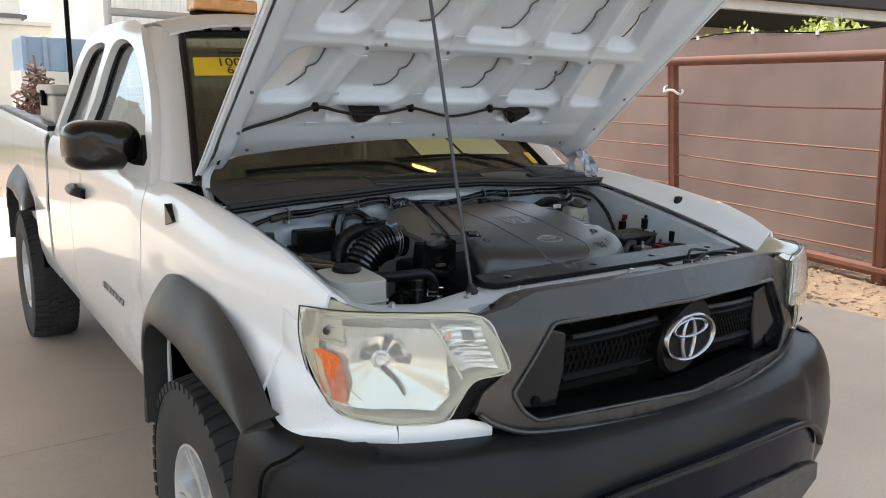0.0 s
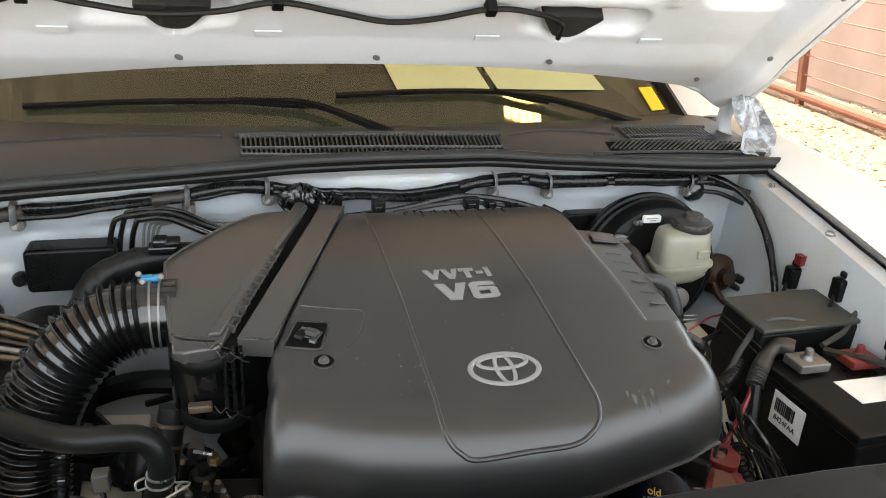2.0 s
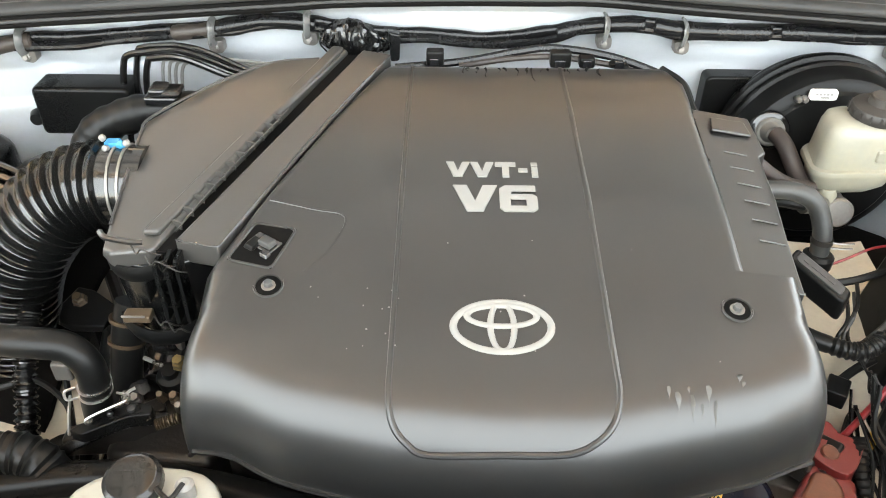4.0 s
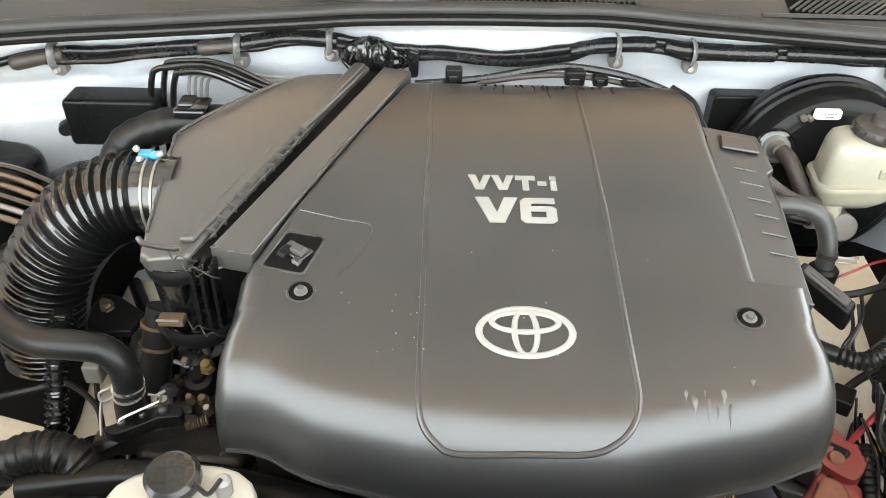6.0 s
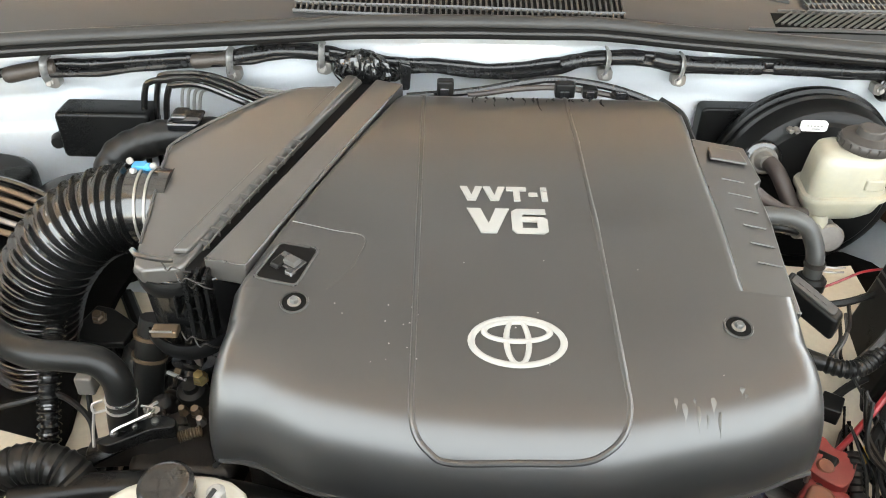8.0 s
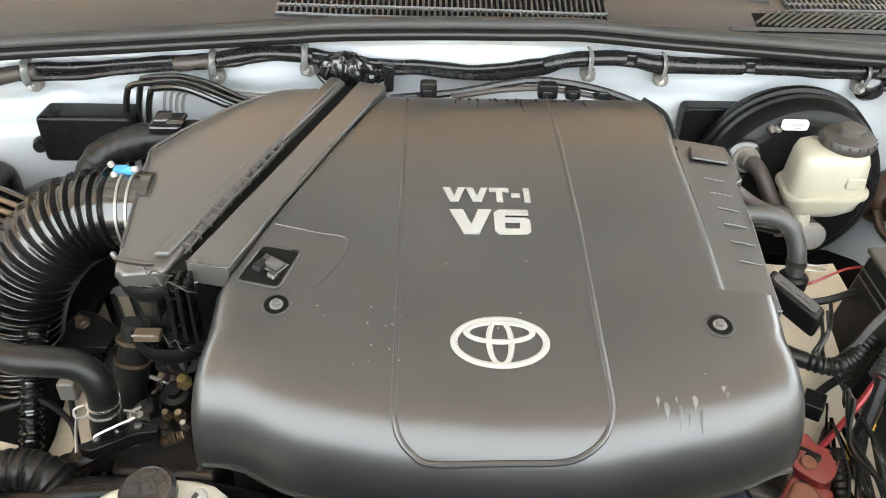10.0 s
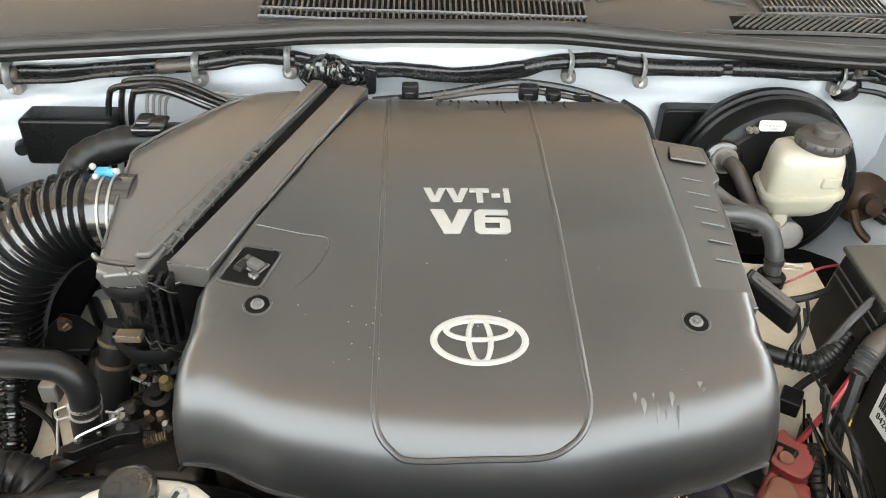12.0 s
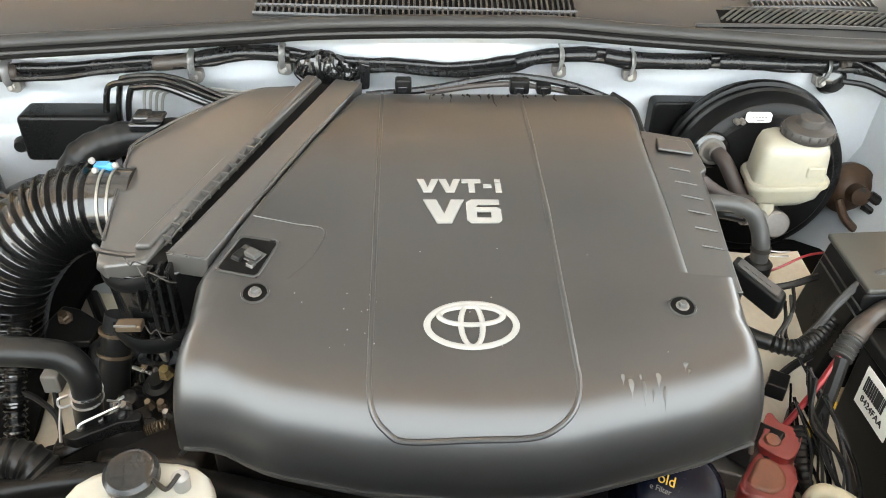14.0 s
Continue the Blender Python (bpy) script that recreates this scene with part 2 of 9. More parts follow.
M["airbox"] = mat("airbox", (0.037, 0.0345, 0.032), 0.36, coat=0.6, crough=0.32, vary=0.12, scale=6, grain=1200, bump=0.04, depth=0.0003, stains=0.3, stain=(0.042, 0.036, 0.030))
M["cover_line"] = mat("cover_line", (0.018, 0.0177, 0.0174), 0.30, coat=0.5, crough=0.25, vary=0.1, scale=20, bump=0.0)
M["lamp_glow"] = glow("lamp_glow", (1.0, 0.58, 0.17), 13.0)


# ---- mesh helpers ----
def part(name, bm, material, parent=None, label="", sharp=35, loc=None, shadow=True, bevel=0.0):
    """Links a bmesh as ONE mesh object under a thing or a part. Coordinates are the world's, or local to loc."""
    bmesh.ops.recalc_face_normals(bm, faces=bm.faces)
    me = bpy.data.meshes.new(name)
    bm.to_mesh(me)
    bm.free()
    me.materials.append(M[material] if isinstance(material, str) else material)
    me.polygons.foreach_set("use_smooth", [True] * len(me.polygons))
    me.set_sharp_from_angle(angle=radians(sharp))
    ob = new(name, me)
    if loc is not None:
        ob.location = loc
    if parent is not None:
        ob.parent = parent
        if parent.parent is None:
            ob.matrix_parent_inverse = parent.matrix_basis.inverted()
        elif parent.type == "MESH":
            ob.matrix_parent_inverse = Matrix.Translation(parent.location).inverted() if loc is None else Matrix()
    if label:
        tagged(ob, label)
    if not shadow:
        ob.visible_shadow = False
    if bevel:
        mod = ob.modifiers.new("bevel", "BEVEL")
        mod.width, mod.segments, mod.limit_method, mod.angle_limit = bevel, 2, "ANGLE", radians(40)
        mod.harden_normals = True
    return ob


def thing(name, at, label, category, group="", kind=""):
    """The Empty of a thing, at its base."""
    ob = new(name)
    ob.empty_display_size = 0.1
    ob.matrix_basis = pose(*at)
    return tagged(ob, label, category, group, kind)


def box(bm, x0, x1, y0, y1, z0, z1, fn=None):
    c = [(x, y, z) for z in (z0, z1) for y in (y0, y1) for x in (x0, x1)]
    v = [bm.verts.new(fn(*p) if fn else p) for p in c]
    for f in ((0, 1, 3, 2), (4, 6, 7, 5), (0, 4, 5, 1), (2, 3, 7, 6), (0, 2, 6, 4), (1, 5, 7, 3)):
        bm.faces.new([v[i] for i in f])
    return v


def curve_pts(pts, steps=8):
    """A Catmull-Rom line through pts."""
    p = [Vector(q) for q in pts]
    if len(p) < 3:
        return [p[0].lerp(p[-1], i / steps) for i in range(steps + 1)]
    p = [2 * p[0] - p[1]] + p + [2 * p[-1] - p[-2]]
    out = []
    for i in range(1, len(p) - 2):
        a, b, c, d = p[i - 1:i + 3]
        for k in range(steps):
            t = k / steps
            out.append(0.5 * ((2 * b) + (c - a) * t + (2 * a - 5 * b + 4 * c - d) * t * t + (3 * b - a - 3 * c + d) * t ** 3))
    out.append(p[-2])
    return out


def tube(bm, pts, r, n=10, steps=8, flat=1.0, raw=False):
    """A round bar along a smooth line; r may be a function of the way along (0 to 1)."""
    line = [Vector(q) for q in pts] if raw else curve_pts(pts, steps)
    rings, up = [], None
    for i, p in enumerate(line):
        d = (line[min(i + 1, len(line) - 1)] - line[max(i - 1, 0)]).normalized()
        if up is None:
            up = d.orthogonal().normalized()
        up = (up - d * up.dot(d)).normalized()
        side = d.cross(up)
        rad = r(i / (len(line) - 1)) if callable(r) else r
        rings.append([bm.verts.new(p + rad * (math.cos(a) * up + flat * math.sin(a) * side)) for a in (2 * math.pi * k / n for k in range(n))])
    for a, b in zip(rings, rings[1:]):
        for k in range(n):
            bm.faces.new((a[k], a[(k + 1) % n], b[(k + 1) % n], b[k]))
    bm.faces.new(rings[0][::-1])
    bm.faces.new(rings[-1])


def lathe(bm, prof, centre, axis=(0, 0, 1), n=32, squash=1.0):
    """A turned body: prof holds (radius, way along the axis)."""
    ax = Vector(axis).normalized()
    u = ax.orthogonal().normalized() if abs(ax.z) < 0.99 else Vector((1, 0, 0))
    w = ax.cross(u)
    c, rings = Vector(centre), []
    for r, h in prof:
        rings.append([bm.verts.new(c + ax * h + max(r, 1e-4) * (math.cos(a) * u + squash * math.sin(a) * w)) for a in (2 * math.pi * k / n for k in range(n))])
    for a, b in zip(rings, rings[1:]):
        for k in range(n):
            bm.faces.new((a[k], a[(k + 1) % n], b[(k + 1) % n], b[k]))
    bm.faces.new(rings[0][::-1])
    bm.faces.new(rings[-1])


def grid(bm, fn, nu, nv, thick=0.0):
    """A sheet of fn(u, v), u and v from 0 to 1, made thick against its normal."""
    v = [[bm.verts.new(fn(i / nu, j / nv)) for j in range(nv + 1)] for i in range(nu + 1)]
    fs = [bm.faces.new((v[i][j], v[i + 1][j], v[i + 1][j + 1], v[i][j + 1])) for i in range(nu) for j in range(nv)]
    if thick:
        bmesh.ops.recalc_face_normals(bm, faces=fs)
        bmesh.ops.solidify(bm, geom=fs, thickness=thick)
    return v


def prism(bm, outline, lo, hi):
    """An outline raised between two functions of its points (2D point to 3D place)."""
    a = [bm.verts.new(lo(*p)) for p in outline]
    b = [bm.verts.new(hi(*p)) for p in outline]
    k = len(a)
    for i in range(k):
        bm.faces.new((a[i], a[(i + 1) % k], b[(i + 1) % k], b[i]))
    bm.faces.new(a[::-1])
    bm.faces.new(b)


def plate(bm, outline, holes, fn, thick, cuts=0):
    """A sheet with holes: 2D outlines filled, placed by fn(p, q), then made thick."""
    edges = []
    for ring in [outline] + holes:
        v = [bm.verts.new((p, q, 0)) for p, q in ring]
        edges += [bm.edges.new((v[i], v[(i + 1) % len(v)])) for i in range(len(v))]
    bmesh.ops.triangle_fill(bm, use_beauty=True, use_dissolve=False, edges=edges)
    for _ in range(cuts):
        bmesh.ops.subdivide_edges(bm, edges=list(bm.edges), cuts=1, use_grid_fill=True)
    for v in bm.verts:
        v.co = fn(v.co.x, v.co.y)
    bmesh.ops.recalc_face_normals(bm, faces=bm.faces)
    if thick:
        bmesh.ops.solidify(bm, geom=list(bm.faces), thickness=thick)


def rounded(x0, x1, y0, y1, r, n=4):
    out = []
    for cx, cy, a0 in ((x1 - r, y1 - r, 0), (x0 + r, y1 - r, 90), (x0 + r, y0 + r, 180), (x1 - r, y0 + r, 270)):
        out += [(cx + r * math.cos(radians(a0 + 90 * k / n)), cy + r * math.sin(radians(a0 + 90 * k / n))) for k in range(n + 1)]
    return out


def soft_corners(pts, r, n=4):
    """A polygon with its corners rounded off."""
    out = []
    for i in range(len(pts)):
        p, a, b = Vector(pts[i]), Vector(pts[i - 1]), Vector(pts[(i + 1) % len(pts)])
        u, w = (a - p), (b - p)
        d = min(r, u.length * 0.45, w.length * 0.45)
        s, e = p + u.normalized() * d, p + w.normalized() * d
        out += [tuple((1 - t) ** 2 * s + 2 * t * (1 - t) * p + t * t * e) for t in (k / n for k in range(n + 1))]
    return out


def smooth_ring(pts, steps=4):
    """A closed smooth outline through 2D points."""
    n, out = len(pts), []
    for i in range(n):
        a, b, c, d = (Vector(pts[(i + k) % n]) for k in (-1, 0, 1, 2))
        for k in range(steps):
            t = k / steps
            q = 0.5 * ((2 * b) + (c - a) * t + (2 * a - 5 * b + 4 * c - d) * t * t + (3 * b - a - 3 * c + d) * t ** 3)
            out.append((q.x, q.y))
    return out


def lerp(x, xs, ys):
    return float(np.interp(x, xs, ys))


def bend(x, xs, ys):
    """Smooth interpolation without overshoot."""
    k = max(0, min(len(xs) - 2, int(np.searchsorted(xs, x)) - 1))
    d = [(ys[i + 1] - ys[i]) / (xs[i + 1] - xs[i]) for i in range(len(xs) - 1)]
    def slope(i):
        if i == 0 or i == len(xs) - 1:
            return d[0] if i == 0 else d[-1]
        return 0.0 if d[i - 1] * d[i] <= 0 else 2 * d[i - 1] * d[i] / (d[i - 1] + d[i])
    h = xs[k + 1] - xs[k]
    t = min(1, max(0, (x - xs[k]) / h))
    return (2 * t ** 3 - 3 * t * t + 1) * ys[k] + (t ** 3 - 2 * t * t + t) * h * slope(k) + (3 * t * t - 2 * t ** 3) * ys[k + 1] + (t ** 3 - t * t) * h * slope(k + 1)


def words(bm, text, fn, width, depth=0.001, bold=0.0, gap=1.0):
    """Lettering in the built-in font, scaled to a width and centred, placed by fn(p, q, r)."""
    c = bpy.data.curves.new("lettering", "FONT")
    c.body, c.extrude, c.offset, c.align_x, c.align_y = text, 0.02, bold, "CENTER", "CENTER"
    c.space_character = gap
    o = new("lettering", c)
    dg = bpy.context.evaluated_depsgraph_get()
    me = o.evaluated_get(dg).to_mesh()
    xs = [v.co.x for v in me.vertices]
    k, mid = width / (max(xs) - min(xs)), (max(xs) + min(xs)) / 2
    vs = [bm.verts.new(fn((v.co.x - mid) * k, v.co.y * k, v.co.z / 0.02 * depth)) for v in me.vertices]
    for p in me.polygons:
        try:
            bm.faces.new([vs[i] for i in p.vertices])
        except ValueError:
            pass
    o.evaluated_get(dg).to_mesh_clear()
    bpy.data.objects.remove(o)
    bpy.data.curves.remove(c)


# ---- the yard: ground, canopy, fence, distance ----
def solid(name, bm, material, label="", category="", kind="structure", sharp=35):
    ob = part(name, bm, material, sharp=sharp)
    return tagged(ob, label, category, kind=kind)


def build_ground():
    rnd = random.Random(3)
    bm = bmesh.new()
    R = 400
    def z(x, y):
        d = math.hypot(x, y)
        return -0.03 + (0.02 * noise.noise((x * 0.7, y * 0.7, 0)) if d < 40 else 0)
    xs = [-R, -120, -50, -25] + [-16 + k for k in range(33)] + [25, 50, 120, R]
    v = [[bm.verts.new((x, y, z(x, y) if not (-8 < x < 4.4 and -8 < y < 11) else -0.12)) for y in xs] for x in xs]
    for i in range(len(xs) - 1):
        for j in range(len(xs) - 1):
            bm.faces.new((v[i][j], v[i + 1][j], v[i + 1][j + 1], v[i][j + 1]))
    solid("ground", bm, "dirt", "bare sandy ground strewn with wood chips and gravel", "ground")
    # concrete slab cast in bays, with tooled joints and one long crack
    slab = thing("pavement", (0, 2, -0.1), "worn beige concrete slab with joints and a crack", "pavement", kind="structure")
    xs, ys = [-7.6, -3.4, 0.35, 4.2], [-7.5, -3.2, -0.2, 2.38, 6.2, 10.6]
    for i in range(3):
        for j in range(5):
            bm = bmesh.new()
            g = 0.004
            a, b, c, d = xs[i] + g, xs[i + 1] - g, ys[j] + g, ys[j + 1] - g
            wob = lambda x: 0.022 * noise.noise((x * 1.7, 4.2, 0)) + 0.008 * noise.noise((x * 9, 1, 0))
            n = 24
            top = []
            for k in range(n + 1):
                x = a + (b - a) * k / n
                lo = c + (wob(x) if j == 3 else 0)
                hi = d + (wob(x) if j == 2 else 0)
                top.append((bm.verts.new((x, lo, 0)), bm.verts.new((x, hi, 0)), bm.verts.new((x, lo, -0.1)), bm.verts.new((x, hi, -0.1))))
            for p, q in zip(top, top[1:]):
                bm.faces.new((p[0], q[0], q[1], p[1]))
                bm.faces.new((p[0], p[2], q[2], q[0]))
                bm.faces.new((p[1], q[1], q[3], p[3]))
            for p in (top[0], top[-1]):
                bm.faces.new((p[0], p[1], p[3], p[2]))
            part("slab", bm, "concrete", slab)
    bm = bmesh.new()
    box(bm, -7.55, 4.15, -7.4, 10.5, -0.09, -0.02)
    part("joint_filler", bm, "seam", slab)
    # chips of bark and gravel along the fence, heaped thin
    bm = bmesh.new()
    for _ in range(7000):
        x, y = rnd.uniform(4.15, 7.6), rnd.uniform(-1.5, 11)
        if rnd.random() < (x - 4.0) * 0.05:
            continue
        s, a = rnd.uniform(0.008, 0.030), rnd.uniform(0, 6.3)
        l, w, h = s, s * rnd.uniform(0.35, 0.8), s * rnd.uniform(0.2, 0.5)
        m = Matrix.Translation((x, y, -0.02 + 0.02 * noise.noise((x * 2, y * 2, 3)) + h * 0.4)) @ Euler((rnd.uniform(-.4, .4), rnd.uniform(-.4, .4), a)).to_matrix().to_4x4()
        p = [bm.verts.new(m @ Vector(q)) for q in ((-l, -w, 0), (l, -w * .7, 0), (l * .8, w, 0), (-l * .9, w * .8, 0), (0, 0, h))]
        for q in ((0, 1, 4), (1, 2, 4), (2, 3, 4), (3, 0, 4)):
            bm.faces.new([p[k] for k in q])
    ob = part("wood_chips", bm, "chips", sharp=10)
    tagged(ob, "loose wood chips and gravel along the fence", "wood chips", kind="stuff")


def island(name, cols, rough=0.85):
    """A material whose colour goes from piece to piece."""
    m = bpy.data.materials.new(name)
    m.use_nodes = True
    n, l = m.node_tree.nodes, m.node_tree.links
    g, r = n.new("ShaderNodeNewGeometry"), n.new("ShaderNodeValToRGB")
    r.color_ramp.elements[0].color, r.color_ramp.elements[1].color = (*cols[0], 1), (*cols[-1], 1)
    for k, c in enumerate(cols[1:-1], 1):
        r.color_ramp.elements.new(k / (len(cols) - 1)).color = (*c, 1)
    l.new(g.outputs["Random Per Island"], r.inputs[0])
    l.new(r.outputs[0], n["Principled BSDF"].inputs["Base Color"])
    n["Principled BSDF"].inputs["Roughness"].default_value = rough
    return m


M["chips"] = island("chips", [(0.23, 0.13, 0.075), (0.36, 0.23, 0.145), (0.30, 0.195, 0.13), (0.40, 0.27, 0.175)])
M["foliage"] = island("foliage", [(0.07, 0.11, 0.02), (0.16, 0.22, 0.04), (0.28, 0.31, 0.06), (0.12, 0.17, 0.04)], 0.6)
M["debris"] = island("debris", [(0.13, 0.06, 0.045), (0.25, 0.12, 0.08), (0.10, 0.08, 0.07), (0.34, 0.22, 0.16)], 0.8)

CX0, CX1, CY0, CY1, CZ = -6.8, 4.05, -0.9, 8.4, 3.35


def build_canopy():
    """A corrugated carport roof and its lamp, out of view but for the reflections."""
    def ribbed(x0, x1, y0, y1):
        bm = bmesh.new()
        n = int((x1 - x0) / 0.05)
        grid(bm, lambda u, v: (x0 + (x1 - x0) * u, y0 + (y1 - y0) * v, CZ + (0.018 if round(u * n) % 4 < 2 else -0.018)), n, 1, 0.002)
        return bm
    roof = thing("ceiling", (0, 3, CZ), "corrugated metal carport roof on painted purlins", "roof", kind="structure")
    part("roof_sheet", ribbed(CX0, CX1, CY0, CY1), "roof_metal", roof, sharp=20)
    for y in (CY0 + 0.1, 1.2, 3.4, 6.0, CY1 - 0.1):
        bm = bmesh.new()
        box(bm, CX0, CX1, y - 0.05, y + 0.05, CZ - 0.19, CZ - 0.03)
        part("purlin", bm, "beam", roof)
    for x, y in ((CX0 + 0.1, CY0 + 0.1), (CX0 + 0.1, 3.4), (CX0 + 0.1, CY1 - 0.1), (CX1 - 0.1, CY1 - 0.1)):
        bm = bmesh.new()
        box(bm, x - 0.06, x + 0.06, y - 0.06, y + 0.06, 0, CZ - 0.19)
        solid("post_%s" % ("west" if x < 0 else "east"), bm, "beam", "painted steel carport post", "post")


    # warm work lamp under the roof, mirrored in the windscreen
    lx, ly = 1.45, 1.53
    lamp = thing("ceiling_lamp", (lx, ly, CZ - 0.2), "warm ribbed work lamp under the carport roof", "lamp")
    bm = bmesh.new()
    prism(bm, rounded(lx - 0.15, lx + 0.15, ly - 0.08, ly + 0.08, 0.03), lambda x, y: (x, y, CZ - 0.12), lambda x, y: (x, y, CZ - 0.02))
    part("housing", bm, "beam", lamp)
    for k in range(5):
        bm = bmesh.new()
        x = lx - 0.12 + 0.06 * k
        prism(bm, rounded(x - 0.022, x + 0.022, ly - 0.065, ly + 0.065, 0.01), lambda x, y: (x, y, CZ - 0.13), lambda x, y: (x, y, CZ - 0.118))
        part("lens", bm, "lamp_glow", lamp, "lit warm lens strip")


FD = Vector((0.156, 0.988, 0))      # the fence's run
FP = Vector((5.8, 4.6, 0))


FENCE_LEAN = 0.115                  # the posts lean into the yard, metres in each metre of height
BAYS = [-7.7, -5.1, -2.55, 0.0, 2.85, 5.5, 8.2]


def build_fence():
    fence = thing("fence", FP, "rusty brown welded pipe fence with thin rails", "fence", kind="thing")
    n = Vector((0.988, -0.156, 0))
    def at(along, z, off=0.0):
        return FP + FD * along + n * (off - FENCE_LEAN * z) + Vector((0, 0, z))
    for i, d in enumerate(BAYS):
        bm = bmesh.new()
        w = 0.036
        box(bm, -w, w, -w, w, -0.05, 1.90, lambda x, y, z: at(d + y, z, x))
        part("post", bm, "rust", fence, bevel=0.008)
        bm = bmesh.new()
        tube(bm, [at(d + 0.055, -0.05, -0.01), at(d + 0.055, 0.95, -0.01), at(d + 0.055, 1.90, -0.01)], 0.026, 10, 3)
        part("gate_stile", bm, "rust", fence)
        if i + 1 == len(BAYS):
            break
        e = BAYS[i + 1]
        for z in (1.53, 1.205, 0.976, 0.74, 0.55, 0.33) if d >= 0 else (1.47, 1.12, 0.895, 0.66, 0.45, 0.24):
            bm = bmesh.new()
            sag = 0.006 * math.sin(i * 5 + z * 9)
            tube(bm, [at(d, z), at((d + e) / 2, z - 0.012 + sag), at(e, z)], 0.0088, 6, 4)
            part("rail", bm, "rail_rust_lit", fence)
        bm = bmesh.new()
        tube(bm, [at(d, 0.09), at(e, 0.09)], 0.055, 10, 4)
        part("bottom_rail", bm, "rust", fence)
        bm = bmesh.new()
        tube(bm, [at(d, 1.90), at(e, 1.90)], 0.048, 12, 4)
        part("top_rail", bm, "rust", fence)
    bm = bmesh.new()
    base = at(0, 1.62, -0.1)
    tube(bm, [base + FD * (0.11 * math.cos(a)) + n * (0.09 + 0.09 * math.sin(a)) + Vector((0, 0, -0.05 * math.sin(a * 0.5) + 0.02 * math.cos(3 * a))) for a in (0.5 * k for k in range(14))], 0.014, 6, 3)
    part("rope", bm, "string", fence, "frayed white rope tied round the post")
    # the brown windscreen cloth behind it, on its own wire
    def cloth(u, v):
        p = FP + n * 0.75 + FD * (-8 + 22 * u)
        top = 2.21 + 0.03 * math.sin(u * 55) + 0.02 * math.sin(u * 23)
        z = 0.02 + (top - 0.02) * v
        return p + n * (0.05 * math.sin(u * 40) * (1 - abs(2 * v - 1)) + 0.03 * noise.noise((u * 60, v * 3, 0))) + Vector((0, 0, z))
    bm = bmesh.new()
    grid(bm, cloth, 110, 10, 0.003)
    sc = thing("windscreen_cloth", FP + n * 0.75, "brown woven privacy screen hung on a wire fence", "privacy screen", kind="thing")
    part("cloth", bm, "screen", sc)
    bm = bmesh.new()
    tube(bm, [cloth(k / 60, 1) + Vector((0, 0, 0.01)) for k in range(61)], 0.008, 5, 1)
    part("wire", bm, "black_and_shade", sc)
    rnd = random.Random(8)
    for k in range(26):
        bm = bmesh.new()
        p = cloth(k / 26 + 0.01, 1)
        box(bm, p.x - 0.015, p.x + 0.015, p.y - 0.02, p.y + 0.02, p.z - 0.015, p.z + 0.03)
        part("clip", bm, "string", sc)


def leaf_cloud(bm, rnd, c, r, count, size):
    for _ in range(count):
        d = Vector((rnd.gauss(0, 1), rnd.gauss(0, 1), rnd.gauss(0, 0.8))).normalized() * rnd.uniform(0.5, 1.05)
        p = Vector(c) + Vector((d.x * r[0], d.y * r[1], d.z * r[2]))
        a = Vector((rnd.gauss(0, 1), rnd.gauss(0, 1), rnd.gauss(0, 1))).normalized() * size * rnd.uniform(0.6, 1.4)
        b = a.cross(Vector((rnd.gauss(0, 1), rnd.gauss(0, 1), rnd.gauss(0, 1)))).normalized() * a.length * 0.5
        q = [bm.verts.new(p + s) for s in (-a, b, a, -b)]
        bm.faces.new(q)


